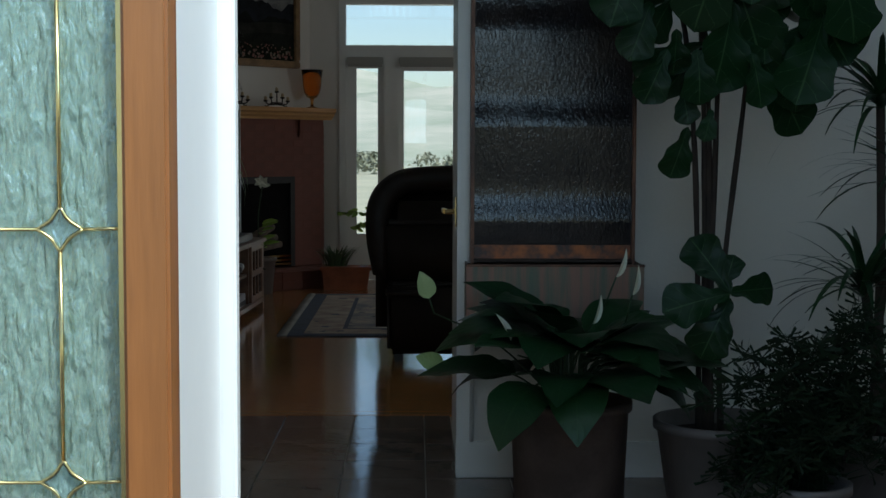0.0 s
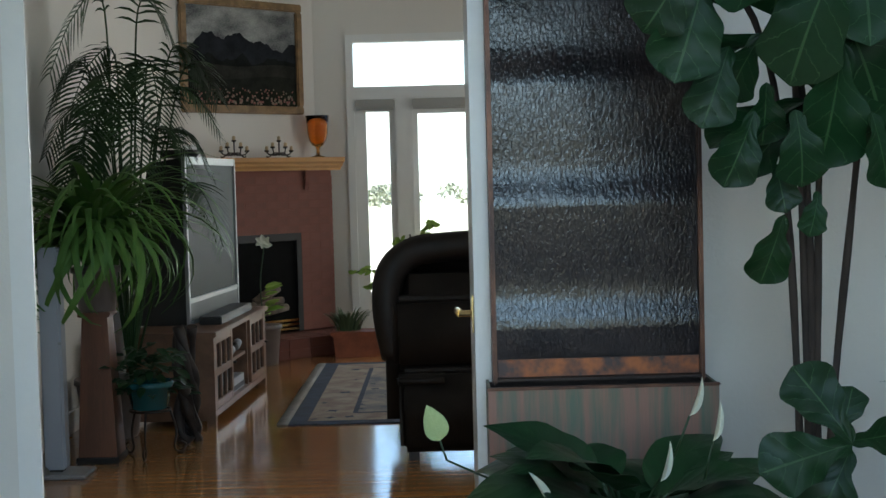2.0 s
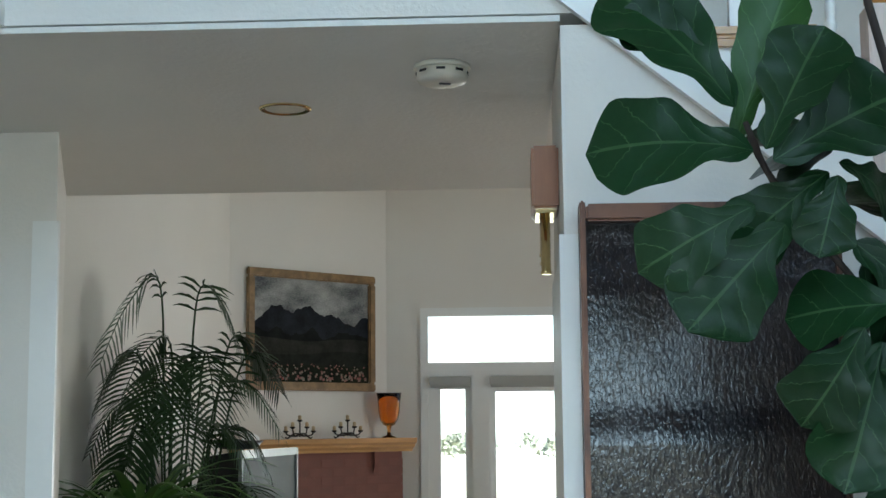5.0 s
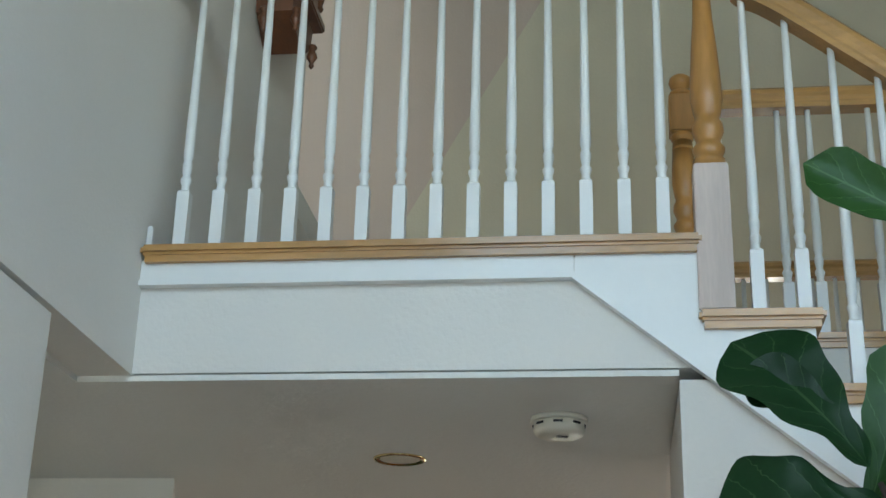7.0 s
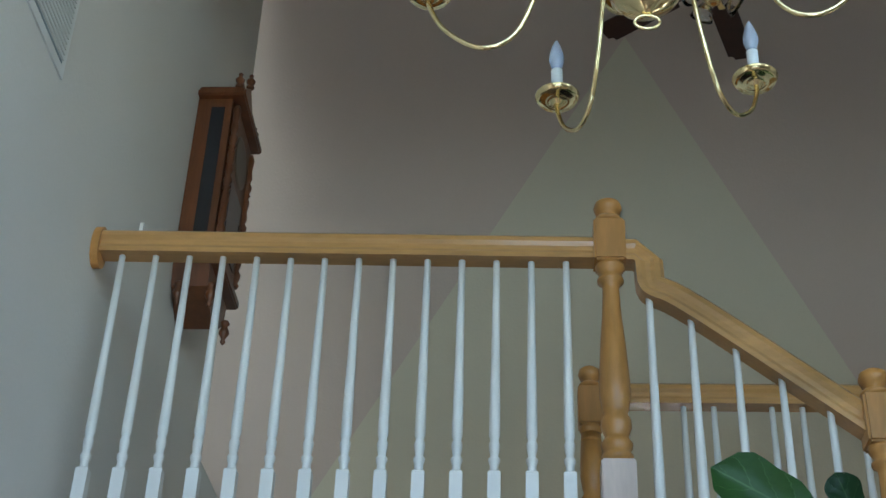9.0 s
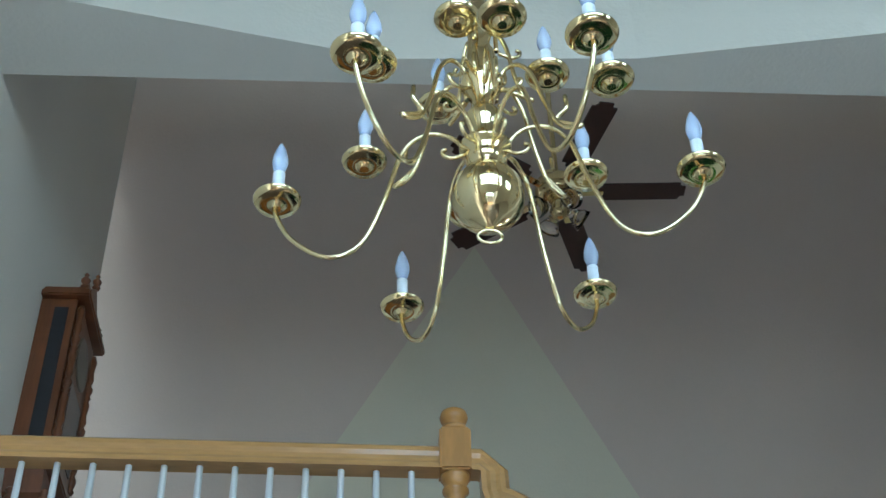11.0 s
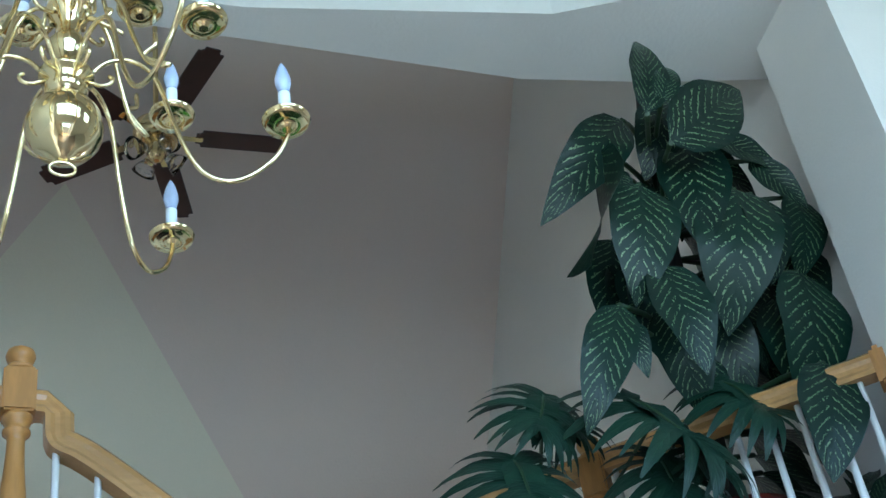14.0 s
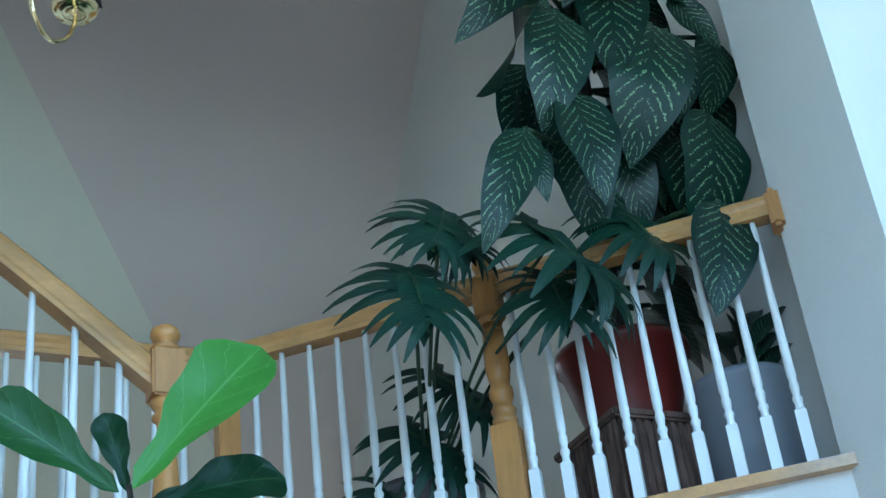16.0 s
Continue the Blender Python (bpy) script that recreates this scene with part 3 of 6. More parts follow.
W0, W1 = 0.345, 0.900
bm = bmesh.new()
PER = 0.335
sheet = []
depth = 0.0
for i in range(273):
    z = 0.80 + 1.30 * i / 272
    u = ((z - 0.98) / PER + 0.15) % 1.0        # short up-facing ripple, then a long down-facing run
    # swell varies with height to fit the bright bands to the camera's view
    swell = 0.14 + 0.09 * (1.65 - z)
    depth += swell * (math.exp(-((u - 0.15) / 0.17) ** 2) - 0.29) * 1.30 / 272
    y = WY - 0.075 + depth
    sheet.append([bm.verts.new((W0 + (W1 - W0) * j / 8, y + 0.0012 * noise.noise(Vector((j * 0.7, z * 4, 3))), z)) for j in range(9)])
for a, b in zip(sheet, sheet[1:]):
    for j in range(8):
        bm.faces.new((a[j], a[j + 1], b[j + 1], b[j])).smooth = True
part("slate", bm, SLATE, wf, "black slate sheet with water rippling down in waves")
part("frame_side", box(W0 - 0.013, W0, WY - 0.10, WY - 0.003, 0.78, 2.145, 0.004), COPPER, wf)
part("frame_side", box(W1, W1 + 0.013, WY - 0.10, WY - 0.003, 0.78, 2.145, 0.004), COPPER, wf)
part("hood", box(W0, W1, WY - 0.12, WY - 0.003, 2.095, 2.135, 0.006), COPPER, wf, "copper hood that hides the spill pipe")
part("backing", box(W0, W1, WY - 0.029, WY - 0.004, 0.78, 2.09), BLACK, wf)
part("ledge", box(W0 + 0.002, W1 - 0.002, WY - 0.088, WY - 0.076, 0.800, 0.848), COPPERRUST, wf, "rust-stained copper lip at the foot of the slate")
part("lip", box(W0, W1, WY - 0.115, WY - 0.077, 0.790, 0.799, 0.002), SHADECOPPER, wf)
tro = part("trough", box(W0 - 0.03, W1 + 0.03, WY - 0.20, WY - 0.192, 0.53, 0.785, 0.002), PATINA, wf, "streaked green and red copper trough")
part("trough_end", box(W0 - 0.03, W0 - 0.022, WY - 0.192, WY - 0.004, 0.53, 0.785), PATINA, wf)
part("trough_end", box(W1 + 0.022, W1 + 0.03, WY - 0.192, WY - 0.004, 0.53, 0.785), PATINA, wf)
part("trough_back", box(W0 - 0.022, W1 + 0.022, WY - 0.028, WY - 0.004, 0.545, 0.779), SHADECOPPER, wf)
part("trough_floor", box(W0 - 0.022, W1 + 0.022, WY - 0.192, WY - 0.004, 0.53, 0.545), BLACK, wf)
part("trough_rim", box(W0 - 0.034, W1 + 0.034, WY - 0.206, WY - 0.186, 0.780, 0.788, 0.003), COPPER, wf)
WATER = glass_mat("still_water", (0.6, 0.65, 0.65), 0.02, 0.004, 25)
part("water", box(W0 - 0.02, W1 + 0.02, WY - 0.19, WY - 0.006, 0.585, 0.59), WATER, wf)

# closet door in the end of the wall, with its lever and chime
cd = built("door_2", box(EX - 0.008, EX - 0.002, 5.06, 5.72, 0.01, 2.04), TRIM, "white closet door beside the passage", "door")
handle = part("door_handle", lathe([(0.026, 0), (0.026, 0.006), (0.018, 0.010), (0.010, 0.012), (0.010, 0.045)], seg=18), BRASS, cd, "polished brass lever handle")
handle.matrix_world = pose(EX - 0.008, 5.11, 0.955, 0, -90, 0)
part("lever", tube(bent([(EX - 0.050, 5.11, 0.955), (EX - 0.056, 5.14, 0.957), (EX - 0.056, 5.21, 0.955), (EX - 0.052, 5.23, 0.950)], 4), 0.011, 10), BRASS, handle)
part("plate", box(EX - 0.016, EX - 0.008, 5.075, 5.095, 0.90, 1.01, 0.002), BRASS, cd)
CHIMEWOOD = mat("chime_box_wood", (0.33, 0.13, 0.05), 0.4, vary=0.12, scale=8, bump=0.0005, stretch=(2, 2, 0.3))
ch = thing("door_chime", "wooden door chime box with hanging brass tubes", "door chime", "", (EX - 0.03, 5.3, 2.2))
part("case", box(EX - 0.070, EX - 0.001, 5.20, 5.42, 2.185, 2.345, 0.006), CHIMEWOOD, ch)
for i, z in enumerate((2.02, 2.05, 2.08)):
    part("tube", lathe([(0.012, 0), (0.014, 0.002), (0.014, 0.008), (0.012, 0.01), (0.012, 2.20 - z)], (EX - 0.036, 5.24 + 0.065 * i, z), 14), BRASS, ch)
part("bracket", box(EX - 0.06, EX - 0.01, 5.22, 5.40, 2.175, 2.186), BRASS, ch)

sm = thing("smoke_detector", "round off-white smoke detector on the passage ceiling", "smoke detector", "", (0.0, 5.34, SOF))
PLAST = mat("offwhite_plastic", (0.74, 0.70, 0.60), 0.4, vary=0.03, bump=0.0003)
part("base", lathe([(0.074, -0.012), (0.076, -0.010), (0.076, 0)], (0.0, 5.34, SOF), 28), PLAST, sm)
part("cover", lathe([(0.025, -0.050), (0.050, -0.050), (0.064, -0.044), (0.068, -0.034), (0.068, -0.016), (0.066, -0.012)], (0.0, 5.34, SOF), 28), PLAST, sm)
for a in range(8):
    part("slot", box(-0.012, 0.012, -0.002, 0.002, -0.003, 0.003), BLACK, sm).matrix_world = pose(0.0678 * math.cos(a * 0.785), 5.34 + 0.0678 * math.sin(a * 0.785), SOF - 0.022, 0, 0, 90 + a * 45)
part("button", box(-0.015, 0.015, -0.006, 0.006, -0.002, 0.002), BLACK, sm).matrix_world = pose(0.008, 5.33, SOF - 0.0505, 0, 0, 20)
cl = thing("recessed_light", "recessed ceiling light with a slim brass rim, switched off", "ceiling light", "", (-0.495, 5.80, SOF))
part("rim", lathe([(0.062, -0.001), (0.070, -0.006), (0.078, -0.004), (0.080, 0)], (-0.495, 5.80, SOF), 28), BRASS, cl)
part("baffle", lathe([(0.0, -0.0012), (0.060, -0.0015)], (-0.495, 5.80, SOF), 24), PLAST, cl)

# ---- upper hall: clock, vent, chandelier, fan ----
WALNUT = mat("red_brown_walnut", (0.17, 0.055, 0.018), 0.35, vary=0.2, scale=7, bump=0.0008, stretch=(2, 2, 0.3), coat=0.3)
ck = thing("wall_clock", "tall carved walnut wall clock with glazed sides and turned columns", "clock", "", (LX, 5.72, 4.1))
CY0, CY1, CF = 5.64, 5.96, LX + 0.160      # along the wall, and its front
part("case_back", box(LX + 0.002, LX + 0.016, CY0, CY1, 4.20, 4.88), WALNUT, ck)
side_panel = part("side_frame", box(LX + 0.016, CF - 0.03, CY0, CY0 + 0.014, 4.20, 4.88), WALNUT, ck)
part("side_glass", box(LX + 0.055, CF - 0.055, CY0 - 0.003, CY0 - 0.0005, 4.25, 4.84), mat("dark_old_glass", (0.03, 0.03, 0.035), 0.06, bump=0), side_panel, "dark glazed side panel")
part("side_frame", box(LX + 0.016, CF - 0.03, CY1 - 0.014, CY1, 4.20, 4.88), WALNUT, ck)
part("cornice", box(LX + 0.002, CF + 0.02, CY0 - 0.03, CY1 + 0.03, 4.88, 4.91, 0.006), WALNUT, ck)
part("cornice_cap", box(LX + 0.002, CF + 0.005, CY0 - 0.015, CY1 + 0.015, 4.91, 4.93, 0.006), WALNUT, ck)
ped = bmesh.new()
add_prism(ped, [(CY0 + 0.02, 4.93), (CY1 - 0.02, 4.93), (CY1 - 0.04, 4.99), (5.88, 4.985), (5.80, 5.06), (5.72, 4.985), (CY0 + 0.04, 4.99)], "x", CF - 0.03, CF - 0.008)
part("pediment", ped, WALNUT, ck)
FIN = [(0.010, 0), (0.014, 0.008), (0.007, 0.016), (0.013, 0.028), (0.015, 0.038), (0.008, 0.050), (0.005, 0.056), (0.008, 0.064), (0.001, 0.074)]
for y, z in ((CY0 - 0.005, 4.93), (CY1 + 0.005, 4.93), (5.80, 5.06)):
    part("finial", lathe([(r * 1.2, h) for r, h in FIN], (CF - 0.012, y, z - 0.003), 12), WALNUT, ck)
part("door", box(CF - 0.03, CF - 0.012, CY0 + 0.02, CY1 - 0.02, 4.24, 4.86), WALNUT, ck)
part("dial", lathe([(0.10, 0), (0.10, 0.004), (0.085, 0.005)], seg=28), mat("dull_dial", (0.14, 0.11, 0.08), 0.4, bump=0), ck).matrix_world = pose(CF - 0.012, 5.80, 4.70, 0, 90, 0)
part("front_glass", box(CF - 0.0115, CF - 0.0085, CY0 + 0.06, CY1 - 0.06, 4.28, 4.56), mat("dark_clock_glass", (0.02, 0.02, 0.025), 0.05, bump=0), ck)
COL = [(0.012, 0), (0.016, 0.01), (0.010, 0.02), (0.016, 0.04), (0.018, 0.055), (0.009, 0.075), (0.015, 0.10), (0.011, 0.14), (0.016, 0.19), (0.009, 0.22)]
col = [(r, h) for r, h in COL] + [(r, 0.22 + 0.18 * h / 0.22 + 0.0) for r, h in COL[1:]] + [(r, 0.40 + 0.20 * h / 0.22) for r, h in COL[1:]]
for y in (CY0 + 0.006, CY1 - 0.006):
    part("column", lathe(col, (CF - 0.010, y, 4.25), 12), WALNUT, ck)
part("plinth", box(LX + 0.002, CF + 0.01, CY0 - 0.02, CY1 + 0.02, 4.17, 4.205, 0.006), WALNUT, ck)
lower = bmesh.new()
add_prism(lower, [(CY0, 4.17), (CY1, 4.17), (CY1 - 0.02, 4.08), (CY1 - 0.09, 4.03), (5.80, 3.99), (CY0 + 0.09, 4.03), (CY0 + 0.02, 4.08)], "x", LX + 0.002, CF - 0.03)
part("apron", lower, WALNUT, ck)
for y, z in ((CY0 + 0.03, 4.085), (CY1 - 0.03, 4.085), (CY0 + 0.02, 4.085)):
    part("drop_finial", lathe([(r * 1.3, -h * 1.3) for r, h in FIN], (LX + (0.03 if y < CY0 + 0.025 else 0.14), y, z + 0.01), 12), WALNUT, ck)
ck.location += Vector((0, 0.09, 0.05))

vt = thing("wall_vent", "white metal return-air grille high on the wall", "vent", "", (LX, 4.32, 4.1))
part("frame", prism([(4.16, 3.98), (4.48, 3.98), (4.48, 4.30), (4.16, 4.30)], "x", LX, LX + 0.006), TRIM, vt)
part("backing", box(LX + 0.006, LX + 0.008, 4.19, 4.45, 4.01, 4.27), mat("vent_grey", (0.30, 0.36, 0.38), 0.5, bump=0), vt)
for i in range(14):
    part("slat", box(LX + 0.008, LX + 0.013, 4.19, 4.45, 4.018 + 0.018 * i, 4.026 + 0.018 * i), TRIM, vt)
pl = thing("wall_hook", "small white cable clip on the wall above the rail", "clip", "", (LX, 5.325, 4.03))
part("clip", box(LX, LX + 0.012, 5.319, 5.331, 4.03, 4.10), TRIM, pl)
pe = thing("cable_stub", "white painted stub at the foot of the landing wall", "trim", "", (LX, 4.97, L1))
part("stub", box(LX + 0.002, LX + 0.016, 4.94, 4.955, L1 + 0.012, L1 + 0.075, 0.003), TRIM, pe)

# chandelier
BULB = glass_mat("frosted_bulb_glass", (0.72, 0.80, 0.95), 0.15)
BULB.node_tree.nodes["Principled BSDF"].inputs["Transmission Weight"].default_value = 0.55
CANDLE = mat("white_candle_sleeve", (0.82, 0.84, 0.84), 0.45, vary=0.02, bump=0)
HX, HY, HZ = 0.351, 3.40, 3.274      # centre of the ball
chd = thing("chandelier", "polished brass three-tier chandelier with candle bulbs hanging from the ceiling", "chandelier", "", (HX, HY, HZ))
part("ball", lathe([(0.007, -0.070), (0.012, -0.065), (0.024, -0.058), (0.044, -0.045), (0.058, -0.025), (0.062, 0.0), (0.058, 0.025), (0.045, 0.046), (0.026, 0.060), (0.024, 0.066)], (HX, HY, HZ), 32), BRASS, chd)
ring = [(HX + 0.020 * math.cos(a), HY, HZ - 0.086 + 0.014 * math.sin(a)) for a in [i * math.pi / 8 for i in range(17)]]
part("ring", tube(ring, 0.0028, 8), BRASS, chd)
stem = [(0.024, 0.064), (0.032, 0.072), (0.036, 0.085), (0.030, 0.098), (0.044, 0.108), (0.046, 0.116), (0.030, 0.124), (0.022, 0.140), (0.026, 0.165), (0.036, 0.185), (0.024, 0.205), (0.020, 0.230), (0.030, 0.255), (0.038, 0.270), (0.040, 0.282), (0.026, 0.292), (0.020, 0.31), (0.030, 0.335), (0.026, 0.36), (0.018, 0.38), (0.020, 0.40), (0.030, 0.44), (0.022, 0.48), (0.014, 0.50), (0.018, 0.53), (0.030, 0.55), (0.032, 0.565), (0.020, 0.585), (0.016, 0.62), (0.024, 0.66), (0.018, 0.70), (0.010, 0.74), (0.006, 0.76)]
part("stem", lathe(stem, (HX, HY, HZ), 24), BRASS, chd)
part("rod", tube([(HX, HY, HZ + 0.75), (HX, HY, 7.58)], 0.005, 8), BRASS, chd)
part("canopy", lathe([(0.02, -0.05), (0.05, -0.03), (0.065, 0.0)], (HX, HY, 7.60), 20), BRASS, chd)


def candle_arm(parent, angle, z0, reach, dip, cup):
    """A swan-necked arm with drip pan, sleeve and bulb."""
    pts = [(0.030, z0), (0.062, z0 + 0.040), (0.105, z0 + 0.048), (0.145, z0 + 0.010), (0.175, z0 - dip * 0.45), (0.215, z0 - dip * 0.9), (0.27, z0 - dip), (reach - 0.03, z0 - dip * 0.80), (reach, cup - 0.03), (reach, cup)]
    k = reach / 0.36
    pts = [(max(0.03, r * (k if 0.05 < r < 0.28 else 1)), z) for r, z in pts]
    c, s = math.cos(angle), math.sin(angle)
    arm = part("arm", tube(bent([(HX + r * c, HY + r * s, HZ + z) for r, z in pts], 5), 0.0044, 8), BRASS, parent)
    curl = [(0.034, z0 - 0.004), (0.055, z0 - 0.012), (0.070, z0 - 0.006), (0.074, z0 + 0.006), (0.066, z0 + 0.010)]
    part("scroll", tube(bent([(HX + r * c, HY + r * s, HZ + z) for r, z in curl], 4), [0.004] * 16 + [0.003], 6), BRASS, arm)
    at = (HX + reach * c, HY + reach * s, HZ + cup)
    part("drip_pan", lathe([(0.008, -0.016), (0.012, -0.010), (0.020, -0.006), (0.024, -0.009), (0.030, -0.003), (0.036, -0.005), (0.041, 0.004), (0.041, 0.006), (0.020, 0.002), (0.012, 0.010)], at, 24), BRASS, arm)
    part("sleeve", lathe([(0.0105, 0.004), (0.0105, 0.066), (0.009, 0.067)], at, 14), CANDLE, arm)
    part("bulb", lathe([(0.006, 0.066), (0.0100, 0.074), (0.0140, 0.090), (0.0138, 0.100), (0.009, 0.122), (0.0035, 0.136), (0.0005, 0.141)], at, 14), BULB, arm)


for i in range(6):
    candle_arm(chd, radians(-8 + 60 * i), 0.110, 0.354, 0.215, 0.026)
for i in range(6):
    candle_arm(chd, radians(33 + 60 * i), 0.250, 0.232, 0.155, 0.178)
for i in range(3):
    candle_arm(chd, radians(6 + 120 * i), 0.370, 0.122, 0.120, 0.318)

# ceiling fan beyond
FANWOOD = mat("dark_cherry_blade", (0.055, 0.018, 0.014), 0.4, vary=0.15, scale=8, bump=0.0005)
FNX, FNY, FNZ = 0.965, 6.15, 5.93
fan = thing("ceiling_fan", "brass ceiling fan with dark blades and small glass shades", "ceiling fan", "", (FNX, FNY, FNZ))
part("motor", lathe([(0.05, -0.05), (0.085, -0.045), (0.10, -0.02), (0.10, 0.03), (0.07, 0.06), (0.03, 0.07)], (FNX, FNY, FNZ), 24), BRASS, fan)
part("downrod", tube([(FNX, FNY, FNZ + 0.06), (FNX, FNY, 7.42)], 0.012, 10), BRASS, fan)
for i in range(5):
    a = radians(-3 + 72 * i)
    bl = box(0.17, 0.56, -0.058, 0.058, -0.004, 0.004)
    bmesh.ops.bevel(bl, geom=[e for e in bl.edges if abs(e.verts[0].co.z - e.verts[1].co.z) > 0.005], offset=0.025, segments=3, affect="EDGES")
    b = part("blade", bl, FANWOOD, fan)
    b.matrix_world = pose(FNX, FNY, FNZ - 0.01, 8, 0, math.degrees(a))
    part("blade_iron", box(0.08, 0.20, -0.016, 0.016, -0.010, -0.004, 0.002), BRASS, b).matrix_world = pose(FNX, FNY, FNZ - 0.01, 8, 0, math.degrees(a))
part("light_hub", lathe([(0.012, -0.16), (0.03, -0.15), (0.045, -0.12), (0.03, -0.08), (0.05, -0.05)], (FNX, FNY, FNZ), 18), BRASS, fan)
for i in range(4):
    a = radians(20 + 90 * i)
    sh = part("shade", lathe([(0.020, 0), (0.028, 0.02), (0.045, 0.05), (0.052, 0.075), (0.049, 0.075), (0.042, 0.05), (0.025, 0.02)], seg=16), CLEAR, fan, "small clear glass shade")
    sh.matrix_world = Matrix.Translation((FNX + 0.05 * math.cos(a), FNY + 0.05 * math.sin(a), FNZ - 0.11)) @ pose(0, 0, 0, 0, 115, math.degrees(a))
sp = thing("spot_lamp", "small chrome spot lamp seen beyond the landing", "lamp", "", (0.42, 7.2, 3.75))
part("body", lathe([(0.010, 0), (0.028, 0.02), (0.034, 0.07), (0.030, 0.09)], (0.44, 7.28, 3.752), 16), mat("chrome", (0.8, 0.8, 0.8), 0.08, 1.0, bump=0), sp)

# ---- great room ----
# garden door, sidelight and transom
gd = built("window_2", box(-0.56, 1.62, BACK - 0.02, BACK + 0.10, 2.515, 2.58), TRIM, "white framed garden door with sidelights and a transom", "glazed door")
part("frame", box(-0.56, 1.62, BACK - 0.02, BACK + 0.10, 2.04, 2.145), TRIM, gd)
part("frame", box(-0.56, -0.50, BACK - 0.02, BACK + 0.10, 0, 2.04), TRIM, gd)
part("frame", box(-0.56, -0.50, BACK - 0.02, BACK + 0.10, 2.145, 2.515), TRIM, gd)
part("frame", box(1.56, 1.62, BACK - 0.02, BACK + 0.10, 0, 2.04), TRIM, gd)
part("frame", box(1.56, 1.62, BACK - 0.02, BACK + 0.10, 2.145, 2.515), TRIM, gd)
part("mullion", box(-0.155, -0.02, BACK - 0.02, BACK + 0.10, 0, 2.04), TRIM, gd)
part("mullion", box(1.08, 1.215, BACK - 0.02, BACK + 0.10, 0, 2.04), TRIM, gd)
for a, b, lo in ((-0.50, -0.155, 0.15), (1.215, 1.56, 0.15)):
    sl = part("sidelight", box(a, a + 0.095, BACK + 0.01, BACK + 0.06, 0, 2.04), TRIM, gd)
    part("stile", box(b - 0.055, b, BACK + 0.01, BACK + 0.06, 0, 2.04), TRIM, sl)
    part("rail", box(a + 0.095, b - 0.055, BACK + 0.01, BACK + 0.06, 1.937, 2.04), TRIM, sl)
    part("rail", box(a + 0.095, b - 0.055, BACK + 0.01, BACK + 0.06, 0, 0.42), TRIM, sl)
    p = part("pane", box(a + 0.095, b - 0.055, BACK + 0.03, BACK + 0.034, 0.42, 1.937), CLEAR, sl)
    p.visible_shadow = False
dl = part("door_leaf", box(-0.02, 0.028, BACK + 0.01, BACK + 0.06, 0, 2.04), TRIM, gd)
part("stile", box(1.0, 1.08, BACK + 0.01, BACK + 0.06, 0, 2.04), TRIM, dl)
part("rail", box(0.028, 1.0, BACK + 0.01, BACK + 0.06, 1.915, 2.04), TRIM, dl)
part("rail", box(0.028, 1.0, BACK + 0.01, BACK + 0.06, 0, 0.30), TRIM, dl)
part("pane", box(0.028, 1.0, BACK + 0.03, BACK + 0.034, 0.30, 1.915), CLEAR, dl).visible_shadow = False
part("pane", box(-0.50, 1.56, BACK + 0.03, BACK + 0.034, 2.145, 2.515), CLEAR, gd).visible_shadow = False
GREYSHADE = mat("grey_roller_blind", (0.42, 0.42, 0.40), 0.7, vary=0.03, bump=0.0006, fine=200)
for a, b in ((-0.49, -0.16), (-0.015, 1.07)):
    bd = thing("roller_blind", "grey roller blind rolled up at the top of the glass", "blind", "rolled blinds", (a, BACK, 2.0))
    part("cassette", box(a, b, BACK - 0.075, BACK - 0.021, 1.965, 2.035, 0.008), GREYSHADE, bd)
    part("hem", box(a + 0.01, b - 0.01, BACK - 0.05, BACK - 0.044, 1.948, 1.966), GREYSHADE, bd)

# view outside
# hill tone is raised so the view outside burns out white
HILL = mat("lightened_hillside", (0.52, 0.50, 0.40), 0.95, vary=0.2, scale=0.05, bump=0, fine=0.4, color2=(0.34, 0.37, 0.27))
for k, (dist, height, seed) in enumerate(((120, 14, 1.3), (260, 34, 4.1), (480, 70, 7.7))):
    bm = bmesh.new()
    n = 60
    rows_ = []
    for j in range(5):
        rows_.append([bm.verts.new(((i / n - 0.5) * dist * 2.4, dist + j * dist * 0.12, -0.3 + height * (j / 4.0) * (0.55 + 0.45 * noise.noise(Vector((i * 0.13 + seed, j * 0.2, seed)))))) for i in range(n + 1)])
    for j in range(4):
        for i in range(n):
            bm.faces.new((rows_[j][i], rows_[j][i + 1], rows_[j + 1][i + 1], rows_[j + 1][i])).smooth = True
    built("backdrop_hill", bm, HILL, "pale dry hills in the distance beyond the garden", "hill")
# bush green is lightened for the same outdoor glare
BUSHM = mat("olive_bush", (0.34, 0.35, 0.24), 0.8, vary=0.3, scale=2, bump=0.02, fine=8)
rng = random.Random(5)
for k in range(14):
    bx, by = rng.uniform(-14, 10), rng.uniform(70, 130)
    bm = bmesh.new()
    for j in range(120):
        a, e, r = rng.uniform(0, 6.28), rng.uniform(0, 1.5), rng.uniform(0.5, 1.0)
        c = Vector((bx + 1.4 * r * math.cos(a) * math.cos(e), by + 1.4 * r * math.sin(a) * math.cos(e), -0.1 + 1.3 * r * math.sin(e)))
        s = rng.uniform(0.15, 0.3)
        vs = [bm.verts.new(c + Vector((rng.uniform(-s, s), rng.uniform(-s, s), rng.uniform(-s, s)))) for _ in range(4)]
        bm.faces.new(vs[:3])
        bm.faces.new(vs[1:])
    tagged(part("bush", bm, BUSHM), "olive green bush in the dry garden, lightened for the glare", "bush", "garden bushes")

# fireplace
# near-black flat sheet that closes the firebox opening without depth
DULLBLACK = mat("dull_black", (0.006, 0.006, 0.006), 0.9, vary=0.2, bump=0.002, spec=0.1)
